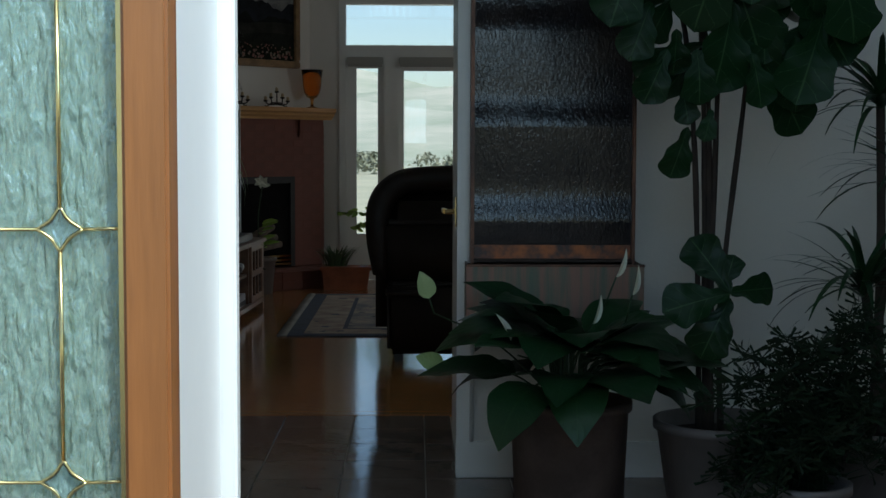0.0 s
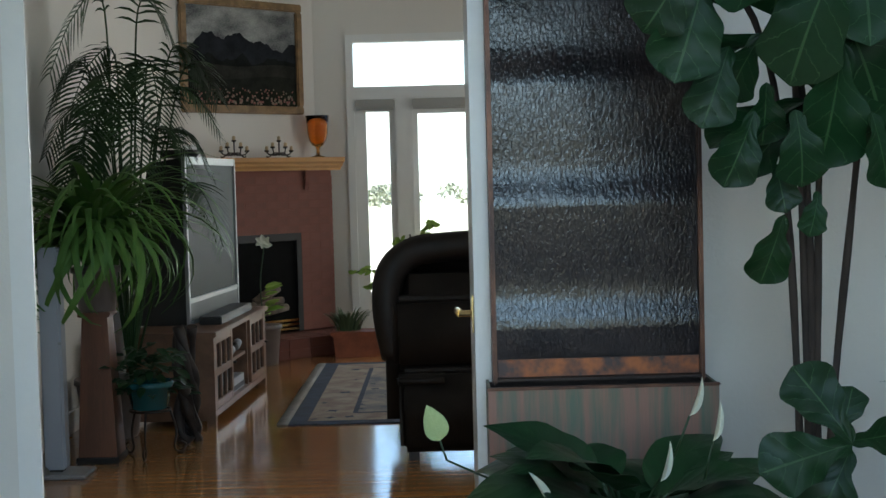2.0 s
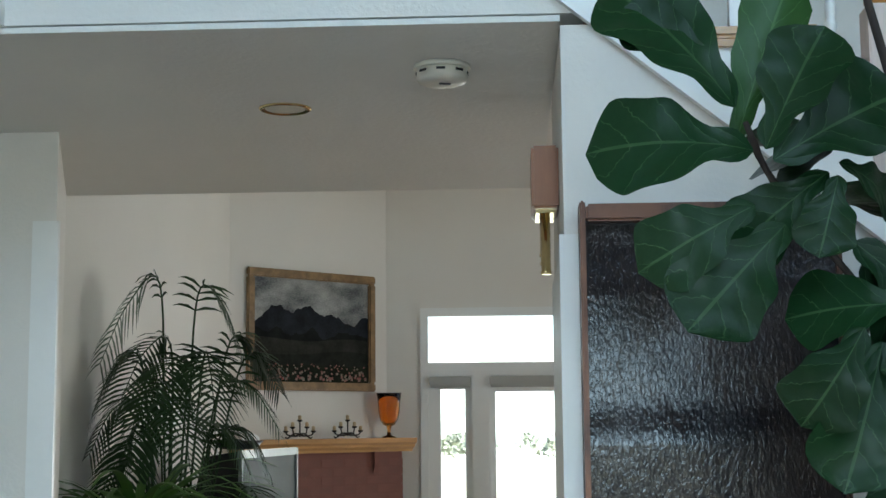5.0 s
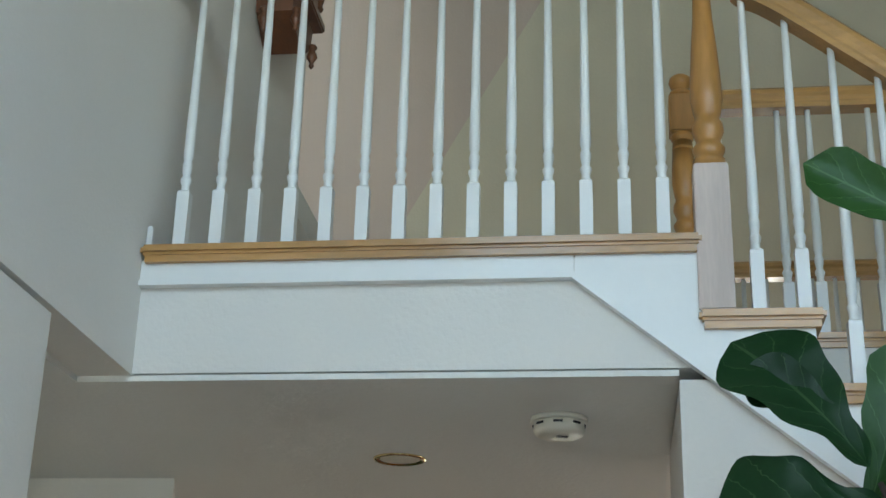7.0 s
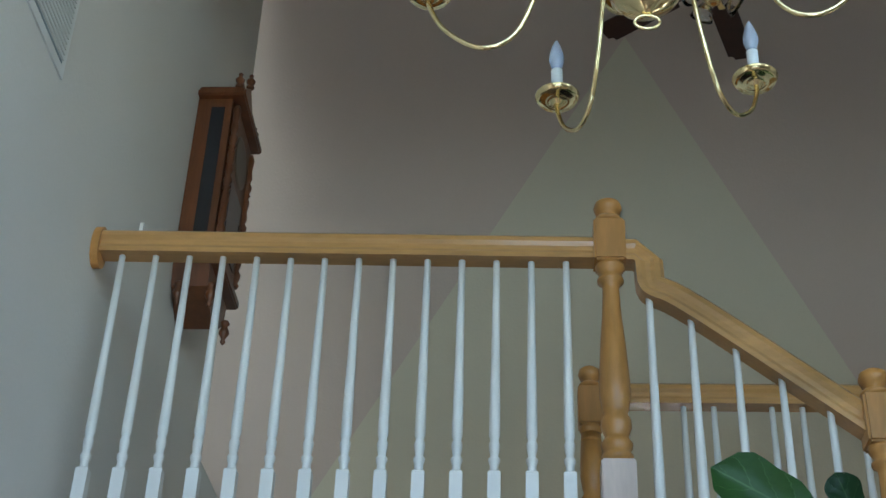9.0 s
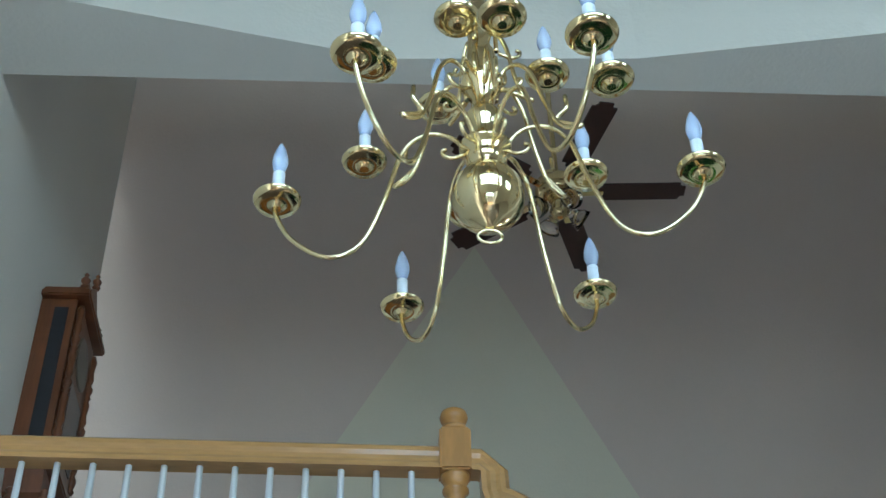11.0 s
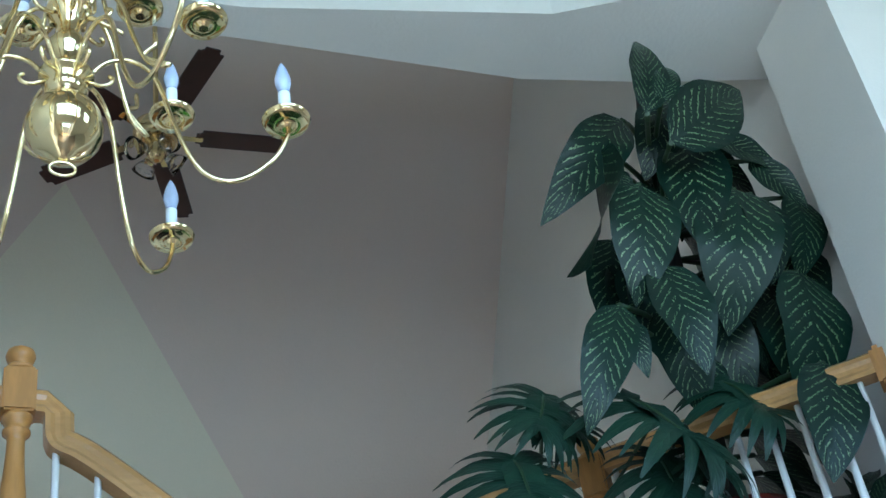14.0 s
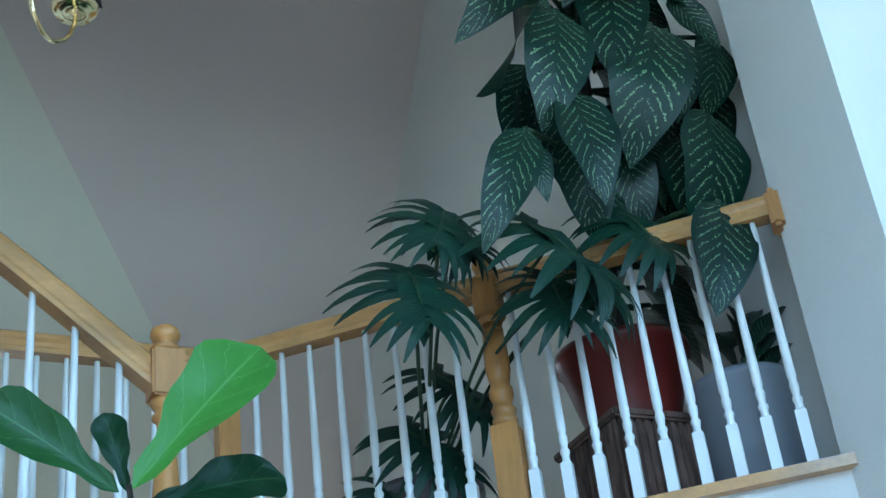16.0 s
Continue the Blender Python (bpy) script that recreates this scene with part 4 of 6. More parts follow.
CT = Matrix.Translation((-1.87, 11.75, 0)) @ pose(0, 0, 0, 0, 0, 45)     # x along the chimney wall, -y out into the room


def set_in(ob):
    ob.matrix_world = CT
    return ob


fp = thing("fireplace", "dark red brick corner fireplace with black firebox and oak mantel", "fireplace", "", (-1.3, 12.2, 0))
FO = 0.22
BX0, BX1, FX_0, FX_1, FT = 0.02, 1.455, 0.33, 1.11, 0.955
core = bmesh.new()
add_box(core, BX0 + 0.008, FX_0 - 0.002, -FO + 0.008, -0.003, 0.16, 1.46)
add_box(core, FX_1 + 0.002, BX1 - 0.008, -FO + 0.008, -0.003, 0.16, 1.46)
add_box(core, FX_0 - 0.002, FX_1 + 0.002, -FO + 0.008, -0.003, FT, 1.46)
surround = set_in(part("surround", core, MORTAR, fp))
BRL, BRH, BRG = 0.215, 0.066, 0.007
brick_mesh = {}


def brick(parent, x0, x1, y0, y1, z0, z1):
    key = tuple(round(v, 3) for v in (x1 - x0, y1 - y0, z1 - z0))
    if key not in brick_mesh:
        brick_mesh[key] = mesh_of("brick", box(0, key[0], 0, key[1], 0, key[2], 0.0025), BRICK)
    ob = new("brick", brick_mesh[key])
    ob.parent = parent
    ob.matrix_world = CT @ Matrix.Translation((x0, y0, z0))


z, row = 0.165, 0
while z + BRH < 1.46:
    x = BX0 - (BRL / 2 if row % 2 else 0)
    while x < BX1 - 0.02:
        a, b = max(x, BX0), min(x + BRL - BRG, BX1)
        for c, d in ([(a, b)] if z > FT else [(a, min(b, FX_0)), (max(a, FX_1), b)]):
            if d - c > 0.03:
                brick(surround, c, d, -FO + 0.0065, -FO + 0.05, z, z + BRH - BRG)
        x += BRL
    # return course on the visible end
    if row % 2:
        brick(surround, BX1 - 0.02, BX1 + 0.004, -FO + 0.053, -0.02, z, z + BRH - BRG)
    else:
        brick(surround, BX1 - 0.02, BX1 + 0.008, -FO + 0.053, -FO + 0.15, z, z + BRH - BRG)
    z += BRH
    row += 1
hearth = set_in(part("hearth", box(-0.02, 1.50, -0.62, -0.01, 0.0, 0.15, 0.004), MORTAR, fp, "raised red brick hearth"))
x = -0.02
while x < 1.46:
    brick(hearth, x, min(x + BRL - BRG, 1.50), -0.628, -0.56, 0.012, 0.072)
    brick(hearth, x, min(x + BRL - BRG, 1.50), -0.628, -0.56, 0.084, 0.152)
    for k in range(5):
        brick(hearth, x, min(x + BRL - BRG, 1.50), -0.55 + 0.062 * k, -0.498 + 0.062 * k, 0.12, 0.154)
    x += BRL
fb = set_in(part("firebox", box(FX_0, FX_1, -0.19, -0.185, 0.16, FT), DULLBLACK, fp, "black steel firebox surround"))
fbm = bmesh.new()
add_box(fbm, FX_0, FX_0 + 0.05, -0.215, -0.19, 0.16, FT)
add_box(fbm, FX_1 - 0.05, FX_1, -0.215, -0.19, 0.16, FT)
add_box(fbm, FX_0 + 0.05, FX_1 - 0.05, -0.215, -0.19, FT - 0.06, FT)
set_in(part("frame", fbm, BLACK, fb))
for k in range(3):
    set_in(part("louvre", box(FX_0 + 0.05, FX_1 - 0.05, -0.222, -0.20, 0.175 + 0.035 * k, 0.193 + 0.035 * k, 0.004), BRASS, fb, "polished brass louvre"))
LOG = mat("grey_ceramic_log", (0.16, 0.12, 0.09), 0.9, vary=0.3, scale=12, bump=0.006, fine=50)
for k, (x0, x1, z0, z1) in enumerate(((0.50, 0.95, 0.31, 0.36), (0.55, 0.90, 0.38, 0.42), (0.62, 0.86, 0.42, 0.52))):
    set_in(part("log", tube([(x0, -0.200 - 0.004 * k, z0), ((x0 + x1) / 2, -0.208 - 0.004 * k, (z0 + z1) / 2 + 0.01), (x1, -0.203 - 0.004 * k, z1)], [0.035, 0.042, 0.030], 9), LOG, fb))
mt = thing("mantel_shelf", "honey oak mantel shelf with stepped mouldings over the fireplace", "mantel", "", (-1.2, 12.3, 1.5))
prof = [(0.0, 1.458), (-0.245, 1.458), (-0.250, 1.475), (-0.275, 1.495), (-0.280, 1.512), (-0.300, 1.528), (-0.305, 1.562), (0.0, 1.562)]
MANTEL = mat("light_oak_mantel", (0.50, 0.27, 0.10), 0.35, vary=0.12, scale=6, bump=0.0006, stretch=(0.3, 2, 2))
bm = bmesh.new()
add_prism(bm, prof, "x", 0.0, 1.525)
set_in(part("shelf", bm, MANTEL, mt))
set_in(part("corbel", prism([(-0.225, 1.30), (-0.24, 1.36), (-0.245, 1.457), (-0.226, 1.457)], "x", 1.15, 1.19), MORTAR, mt))


def candelabra(x):
    cb = thing("candelabra", "black wrought iron candelabra with five short candles on the mantel", "candelabra", "candelabra on the mantel", tuple(CT @ Vector((x, -0.17, 1.562))))
    for dx, h in ((-0.125, 0.045), (-0.065, 0.075), (0.0, 0.125), (0.065, 0.075), (0.125, 0.045)):
        arm = set_in(part("arm", tube(bent([(x, -0.17, 1.60), (x + dx * 0.4, -0.17, 1.585), (x + dx * 0.8, -0.172, 1.59), (x + dx, -0.17, 1.562 + h)], 5), 0.0055, 6), IRON, cb))
        set_in(part("cup", lathe([(0.006, 0), (0.018, 0.006), (0.020, 0.016), (0.017, 0.016)], (x + dx, -0.17, 1.562 + h), 10), IRON, arm))
        set_in(part("candle", lathe([(0.013, 0.008), (0.013, 0.045), (0.003, 0.050)], (x + dx, -0.17, 1.562 + h), 10), mat("cream_wax", (0.55, 0.42, 0.25), 0.5, bump=0), arm))
    for dx in (-0.10, 0.10):
        set_in(part("foot", tube(bent([(x, -0.17, 1.60), (x + dx * 0.5, -0.165, 1.60), (x + dx, -0.16, 1.569), (x + dx * 1.2, -0.16, 1.575)], 5), 0.006, 6), IRON, cb))


candelabra(0.50)
candelabra(0.945)
AMBER = glass_mat("amber_glass", (0.98, 0.50, 0.13), 0.06)
vs = thing("hurricane_vase", "amber glass hurricane vase on a short foot on the mantel", "vase", "", tuple(CT @ Vector((1.36, -0.16, 1.562))))
set_in(part("bowl", lathe([(0.012, 0.085), (0.045, 0.10), (0.070, 0.14), (0.083, 0.20), (0.086, 0.27), (0.098, 0.345), (0.092, 0.345), (0.080, 0.27), (0.077, 0.20), (0.062, 0.14), (0.03, 0.105)], (1.36, -0.16, 1.562), 28), AMBER, vs))
set_in(part("foot", lathe([(0.055, 0), (0.055, 0.008), (0.015, 0.02), (0.012, 0.06), (0.02, 0.085)], (1.36, -0.16, 1.562), 24), AMBER, vs))

# painting above the mantel
FRAMEM = mat("gilt_brown_frame", (0.27, 0.16, 0.065), 0.4, vary=0.2, scale=14, bump=0.001)
pt = thing("painting", "framed landscape painting of dark mountains over a flowery meadow", "painting", "", tuple(CT @ Vector((0.73, 0, 2.37))))
for x0, x1, z0, z1 in ((0.125, 1.333, 1.92, 1.985), (0.125, 1.333, 2.758, 2.823), (0.125, 0.19, 1.985, 2.758), (1.268, 1.333, 1.985, 2.758)):
    bm = box(x0, x1, -0.040, -0.003, z0, z1, 0.010)
    set_in(part("frame", bm, FRAMEM, pt))
SKYM = mat("painted_cloudy_sky", (0.36, 0.36, 0.34), 0.5, vary=0.3, scale=3.2, bump=0.0005, color2=(0.08, 0.085, 0.09), stretch=(1, 1, 2), spec=0.12)
canvas = set_in(part("canvas", box(0.19, 1.268, -0.016, -0.008, 1.985, 2.758), SKYM, pt, "cloudy grey painted sky"))
layers = ((2.46, 0.10, 3.1, 5.0, (0.035, 0.04, 0.05)), (2.36, 0.05, 5.2, 9.0, (0.02, 0.024, 0.022)), (2.30, 0.035, 1.7, 2.2, (0.055, 0.055, 0.045)), (2.20, 0.025, 8.4, 2.6, (0.035, 0.038, 0.030)), (2.10, 0.015, 2.9, 2.0, (0.030, 0.036, 0.020)))
for k, (z, amp, seed, fr, c) in enumerate(layers):
    top = [(0.19 + 1.078 * i / 48, z + amp * (1.6 * noise.noise(Vector((i / 48 * fr, seed, 0.5))) + (0.35 * noise.noise(Vector((i / 48 * fr * 5, seed, 1.5))) if k < 2 else 0))) for i in range(49)]
    bm = prism(top + [(1.268, 1.985), (0.19, 1.985)], "y", -0.0165 - 0.0008 * (k + 1), -0.0160)
    set_in(part("painted_hill", bm, mat("painted_tone", tuple(0.6 * v for v in c), 0.7, vary=0.25, scale=9, bump=0.0004, fine=60, spec=0.1), canvas))
bm = bmesh.new()
for k in range(130):
    x, z = rng.uniform(0.22, 1.25), 2.0 + 0.12 * rng.random() ** 1.3
    s = 0.004 + 0.006 * (2.14 - z) / 0.14
    add_box(bm, x - s, x + s, -0.0222, -0.0206, z - s, z + s)
fl = set_in(part("painted_blossom", bm, mat("painted_blossom", (0.20, 0.17, 0.12), 0.6, vary=0.4, scale=30, bump=0, color2=(0.25, 0.06, 0.05)), canvas))
fl["kind"] = "stuff"

# television on its stand
SILVER = mat("silver_plastic", (0.32, 0.33, 0.34), 0.35, 0.3, vary=0.03, bump=0.0002)
SCREEN = mat("grey_tv_screen", (0.012, 0.015, 0.015), 0.5, vary=0.02, bump=0, spec=0.10)
GRILLE = mat("grey_speaker_cloth", (0.20, 0.21, 0.21), 0.8, vary=0.06, bump=0.0006, fine=300)
TVM = Matrix.Translation((-1.29, 9.26, 0.0)) @ pose(0, 0, 0, 0, 0, 84.5)    # x away from the entrance, -y into the room
tv = thing("television", "large silver-framed rear projection television with the screen off", "television", "", (-1.4, 9.8, 0.53))


def tvp(name, bm, m, parent, label=""):
    ob = part(name, bm, m, parent, label)
    ob.matrix_world = TVM
    return ob


TW = 1.22
bezel = bmesh.new()
add_box(bezel, 0, 0.030, 0, 0.022, 0.53, 1.525, 0.004)
add_box(bezel, TW - 0.030, TW, 0, 0.022, 0.53, 1.525, 0.004)
add_box(bezel, 0.030, TW - 0.030, 0, 0.022, 1.480, 1.525, 0.004)
add_box(bezel, 0.030, TW - 0.030, 0, 0.022, 0.655, 0.685, 0.004)
add_box(bezel, 0.030, TW - 0.030, 0, 0.022, 0.53, 0.55, 0.004)
tvp("bezel", bezel, SILVER, tv)
tvp("screen", box(0.030, TW - 0.030, 0.012, 0.022, 0.685, 1.480), SCREEN, tv, "blank grey screen")
tvp("speaker_grille", box(0.030, TW - 0.030, 0.008, 0.022, 0.55, 0.655), GRILLE, tv)
bm = prism([(0.0225, 0.53), (0.33, 0.53), (0.33, 1.0), (0.22, 1.49), (0.0225, 1.52)], "x", 0.004, TW - 0.004)
tvp("cabinet", bm, BLACK, tv, "black tapered rear cabinet")

STANDW = mat("brown_stained_pine", (0.20, 0.105, 0.06), 0.45, vary=0.2, scale=5, bump=0.001, stretch=(0.4, 2, 2))
st = thing("tv_stand", "brown wooden television stand with glazed doors and open shelves", "media console", "", (-1.15, 9.5, 0))
SM = Matrix.Translation((-1.09, 8.85, 0.0)) @ pose(0, 0, 0, 0, 0, 87)


def sp_(name, bm, m, parent, label=""):
    ob = part(name, bm, m, parent, label)
    ob.matrix_world = SM
    return ob


SW, SD = 1.62, 0.50
sp_("top", box(-0.02, SW + 0.02, -0.02, SD, 0.50, 0.53, 0.005), STANDW, st)
sp_("side", box(0, 0.03, 0, SD, 0.03, 0.50), STANDW, st)
sp_("side", box(SW - 0.03, SW, 0, SD, 0.03, 0.50), STANDW, st)
sp_("back", box(0.03, SW - 0.03, SD - 0.015, SD, 0.05, 0.50), STANDW, st)
sp_("bottom", box(0.03, SW - 0.03, 0.0, SD - 0.015, 0.05, 0.085), STANDW, st)
for x in (0.53, 1.06):
    sp_("divider", box(x, x + 0.025, 0.02, SD - 0.015, 0.085, 0.50), STANDW, st)
sp_("shelf", box(0.555, 1.06, 0.03, SD - 0.015, 0.28, 0.30), STANDW, st)
for x in (0.0, SW - 0.05):
    for y in (0.0, SD - 0.05):
        sp_("foot", box(x, x + 0.05, y, y + 0.05, 0.0, 0.05), STANDW, st)
for x in (0.03, 1.085):
    d = sp_("door", box(x, x + 0.045, 0.0, 0.02, 0.09, 0.495), STANDW, st)
    sp_("stile", box(x + 0.455, x + 0.50, 0.0, 0.02, 0.09, 0.495), STANDW, d)
    for z in (0.09, 0.272, 0.455):
        sp_("rail", box(x + 0.045, x + 0.455, 0.001, 0.019, z, z + 0.04), STANDW, d)
    for k in (1, 2):
        sp_("muntin", box(x + 0.045 + 0.137 * k - 0.008, x + 0.045 + 0.137 * k + 0.008, 0.002, 0.018, 0.13, 0.455), STANDW, d)
    sp_("pane", box(x + 0.045, x + 0.455, 0.012, 0.014, 0.13, 0.455), mat("smoked_pane", (0.03, 0.03, 0.03), 0.08, bump=0), d)
    sp_("knob", lathe([(0.006, 0), (0.012, 0.006), (0.012, 0.012), (0.004, 0.016)], (x + 0.47, -0.016, 0.29), 10), BLACK, d)
dv = thing("disc_player", "silver disc player lying on the lower shelf", "disc player", "", (-1.1, 9.6, 0.09))
sp_("case", box(0.62, 1.0, 0.03, 0.33, 0.086, 0.17, 0.004), mat("pale_silver_case", (0.5, 0.5, 0.52), 0.35, 0.4, bump=0), dv)
sp_("front", box(0.625, 0.995, 0.027, 0.0305, 0.095, 0.125), BLACK, dv)
rc = thing("game_pads", "grey and black game controllers lying on the shelf", "controller", "", (-1.1, 9.6, 0.3))
for k in range(3):
    sp_("pad", tube(bent([(0.68 + 0.1 * k, 0.06, 0.33), (0.72 + 0.1 * k, 0.05, 0.345 + 0.01 * k), (0.77 + 0.1 * k, 0.07, 0.33)], 4), [0.02, 0.024, 0.026, 0.028, 0.028, 0.028, 0.026, 0.024, 0.02], 8), BLACK if k % 2 else SILVER, rc)
cs = thing("centre_speaker", "long low black centre loudspeaker on the stand", "loudspeaker", "", (-1.2, 9.9, 0.53))
sp_("box", box(0.40, 1.35, 0.035, 0.17, 0.531, 0.58, 0.006), BLACK, cs)

# tall silver loudspeaker
spk = thing("tower_speaker", "slim silver tower loudspeaker on a flat base", "loudspeaker", "", (-1.63, 7.6, 0))
SLV = mat("silver_grey_cloth", (0.36, 0.39, 0.44), 0.5, 0.1, vary=0.03, bump=0.0004, fine=250)
part("column", box(-1.685, -1.585, 7.55, 7.64, 0.035, 1.078, 0.012), SLV, spk)
part("base", box(-1.77, -1.475, 7.48, 7.70, 0.003, 0.025, 0.008), SILVER, spk)
part("foot_collar", box(-1.665, -1.605, 7.565, 7.625, 0.025, 0.036), BLACK, spk)
part("badge", box(-1.60, -1.583, 7.546, 7.551, 0.625, 0.638), SILVER, spk)

# black leather recliner sofa, its back to the entrance
sf = thing("sofa", "black leather reclining sofa with a rounded high back", "sofa", "", (0.6, 8.2, 0))


def cushion(x0, x1, y0, y1, z0, z1, r=0.08, puff=0.0):
    bm = box(x0, x1, y0, y1, z0, z1)
    bmesh.ops.bevel(bm, geom=list(bm.edges), offset=r, segments=5, affect="EDGES", clamp_overlap=True)
    for f in bm.faces:
        f.smooth = True
    return bm


part("back", cushion(-0.10, 1.75, 7.72, 8.05, 0.46, 1.04, 0.14), LEATHER, sf)
part("back_roll", tube(bent([(-0.03, 7.80, 0.50), (-0.065, 7.78, 0.70), (-0.055, 7.79, 0.88), (0.03, 7.82, 0.985), (0.2, 7.84, 1.02), (0.8, 7.84, 1.035), (1.5, 7.84, 1.02), (1.68, 7.82, 0.95)], 5), 0.075, 12), LEATHER, sf)
part("back_panel", cushion(-0.045, 1.70, 7.675, 7.80, 0.44, 0.80, 0.035), LEATHER, sf)
part("lower_panel", cushion(-0.02, 1.68, 7.66, 7.80, 0.05, 0.455, 0.03), LEATHER, sf)
part("pocket_flap", cushion(-0.03, 0.22, 7.645, 7.70, 0.36, 0.43, 0.02), LEATHER, sf)
part("seat", cushion(0.05, 1.60, 8.0, 8.6, 0.20, 0.50, 0.08), LEATHER, sf)
part("arm", cushion(-0.09, 0.12, 7.85, 8.62, 0.08, 0.66, 0.09), LEATHER, sf)
part("arm", cushion(1.55, 1.76, 7.85, 8.62, 0.08, 0.66, 0.09), LEATHER, sf)
for x in (0.02, 1.62):
    for y in (7.74, 8.5):
        part("foot", box(x, x + 0.05, y, y + 0.05, 0.0, 0.07), BLACK, sf)

# rug


def rug_mat():
    m = mat("faded_oriental_weave", (0.30, 0.25, 0.20), 0.95, vary=0.3, scale=5, bump=0.002, fine=120, color2=(0.10, 0.10, 0.13))
    return m


RUGF, RUGB = rug_mat(), mat("navy_weave", (0.035, 0.05, 0.09), 0.95, vary=0.2, scale=10, bump=0.002)
RUGP = mat("beige_weave", (0.32, 0.27, 0.21), 0.95, vary=0.3, scale=7, bump=0.002, color2=(0.20, 0.14, 0.12))
rg = thing("rug", "worn oriental rug in beige and navy with pale fringe", "rug", "", (0.6, 10.1, 0))
part("ground", box(-0.68, 2.0, 8.79, 11.42, 0.001, 0.008), RUGB, rg, "navy border")
part("border", box(-0.58, 1.9, 8.89, 11.32, 0.008, 0.0095), RUGP, rg, "beige patterned border")
part("line", box(-0.34, 1.66, 9.12, 11.09, 0.0095, 0.0105), RUGB, rg)
part("field", box(-0.31, 1.63, 9.15, 11.06, 0.0105, 0.0118), RUGF, rg, "faded medallion field")
bm = bmesh.new()
for k in range(170):
    x, y = rng.uniform(-0.55, 1.85), rng.uniform(8.92, 11.3)
    a = rng.uniform(0, 6.28)
    r = rng.uniform(0.02, 0.05)
    bm.faces.new([bm.verts.new((x + r * (0.5 + 0.5 * (j % 2)) * math.cos(a + j * 0.785), y + r * (0.5 + 0.5 * (j % 2)) * math.sin(a + j * 0.785), 0.0124)) for j in range(8)])
part("woven_motif", bm, RUGB, rg)["kind"] = "stuff"
bm = bmesh.new()
for k in range(120):
    y = 8.80 + 2.6 * k / 119
    add_tube(bm, [(-0.68, y, 0.005), (-0.71, y + rng.uniform(-0.01, 0.01), 0.008), (-0.745, y + rng.uniform(-0.02, 0.02), 0.004)], 0.006, 4)
part("fringe", bm, mat("pale_fringe", (0.30, 0.29, 0.27), 0.9, bump=0.001), rg)["kind"] = "stuff"

# ---- plants ----


def leaf_mat(name, dark, light, rough=0.35, veins=0.0, pattern=0.0, pale=(0.5, 0.55, 0.35), tint=0.15):
    """Leaf surface: u runs across, v from stalk to tip; veins slant forward from the midrib."""
    m = bpy.data.materials.new(name)
    m.use_nodes = True
    nt = m.node_tree
    b = nt.nodes["Principled BSDF"]
    b.inputs["Roughness"].default_value, b.inputs["Specular IOR Level"].default_value = rough, 0.25
    b.inputs["Subsurface Weight"].default_value = 0.0
    uv, sep = nt.nodes.new("ShaderNodeUVMap"), nt.nodes.new("ShaderNodeSeparateXYZ")
    nt.links.new(uv.outputs["UV"], sep.inputs["Vector"])

    def op(kind, a, c=None, d=None):
        n = nt.nodes.new("ShaderNodeMath")
        n.operation = kind
        for k, val in enumerate((a, c, d)):
            if val is None:
                continue
            if isinstance(val, (int, float)):
                n.inputs[k].default_value = val
            else:
                nt.links.new(val, n.inputs[k])
        return n.outputs[0]

    across = op("ABSOLUTE", op("SUBTRACT", sep.outputs["X"], 0.5))
    noise_n = nt.nodes.new("ShaderNodeTexNoise")
    tc = nt.nodes.new("ShaderNodeTexCoord")
    nt.links.new(tc.outputs["Object"], noise_n.inputs["Vector"])
    noise_n.inputs["Scale"].default_value = 25.0
    slant = op("ADD", op("SUBTRACT", sep.outputs["Y"], op("MULTIPLY", across, 0.55)), op("MULTIPLY", noise_n.outputs["Fac"], 0.06))
    wave = op("ABSOLUTE", op("SINE", op("MULTIPLY", slant, 17.0 if not pattern else 36.0)))
    line = op("LESS_THAN", wave, 0.055)
    rib = op("LESS_THAN", across, 0.018)
    mask = op("MULTIPLY", op("MAXIMUM", line, rib), veins)
    if pattern:
        streak = op("LESS_THAN", wave, op("MULTIPLY", noise_n.outputs["Fac"], 0.62))
        inner = op("MULTIPLY", op("LESS_THAN", across, 0.40), op("GREATER_THAN", across, 0.03))
        n3 = nt.nodes.new("ShaderNodeTexNoise")
        n3.inputs["Scale"].default_value = 70.0
        nt.links.new(tc.outputs["Object"], n3.inputs["Vector"])
        broken = op("GREATER_THAN", n3.outputs["Fac"], 0.49)
        mask = op("MULTIPLY", op("MULTIPLY", op("MULTIPLY", streak, inner), broken), pattern)
    oi = nt.nodes.new("ShaderNodeObjectInfo")
    base = nt.nodes.new("ShaderNodeMix")
    base.data_type = "RGBA"
    base.inputs["A"].default_value, base.inputs["B"].default_value = (*dark, 1), (*light, 1)
    nt.links.new(op("MULTIPLY", op("ADD", oi.outputs["Random"], noise_n.outputs["Fac"]), 0.5), base.inputs["Factor"])
    top = nt.nodes.new("ShaderNodeMix")
    top.data_type = "RGBA"
    top.inputs["B"].default_value = (*pale, 1)
    nt.links.new(base.outputs["Result"], top.inputs["A"])
    nt.links.new(mask, top.inputs["Factor"])
    nt.links.new(top.outputs["Result"], b.inputs["Base Color"])
    bp = nt.nodes.new("ShaderNodeBump")
    bp.inputs["Distance"].default_value, bp.inputs["Strength"].default_value = 0.0016, 0.35
    nt.links.new(wave, bp.inputs["Height"])
    nt.links.new(bp.outputs["Normal"], b.inputs["Normal"])
    return m


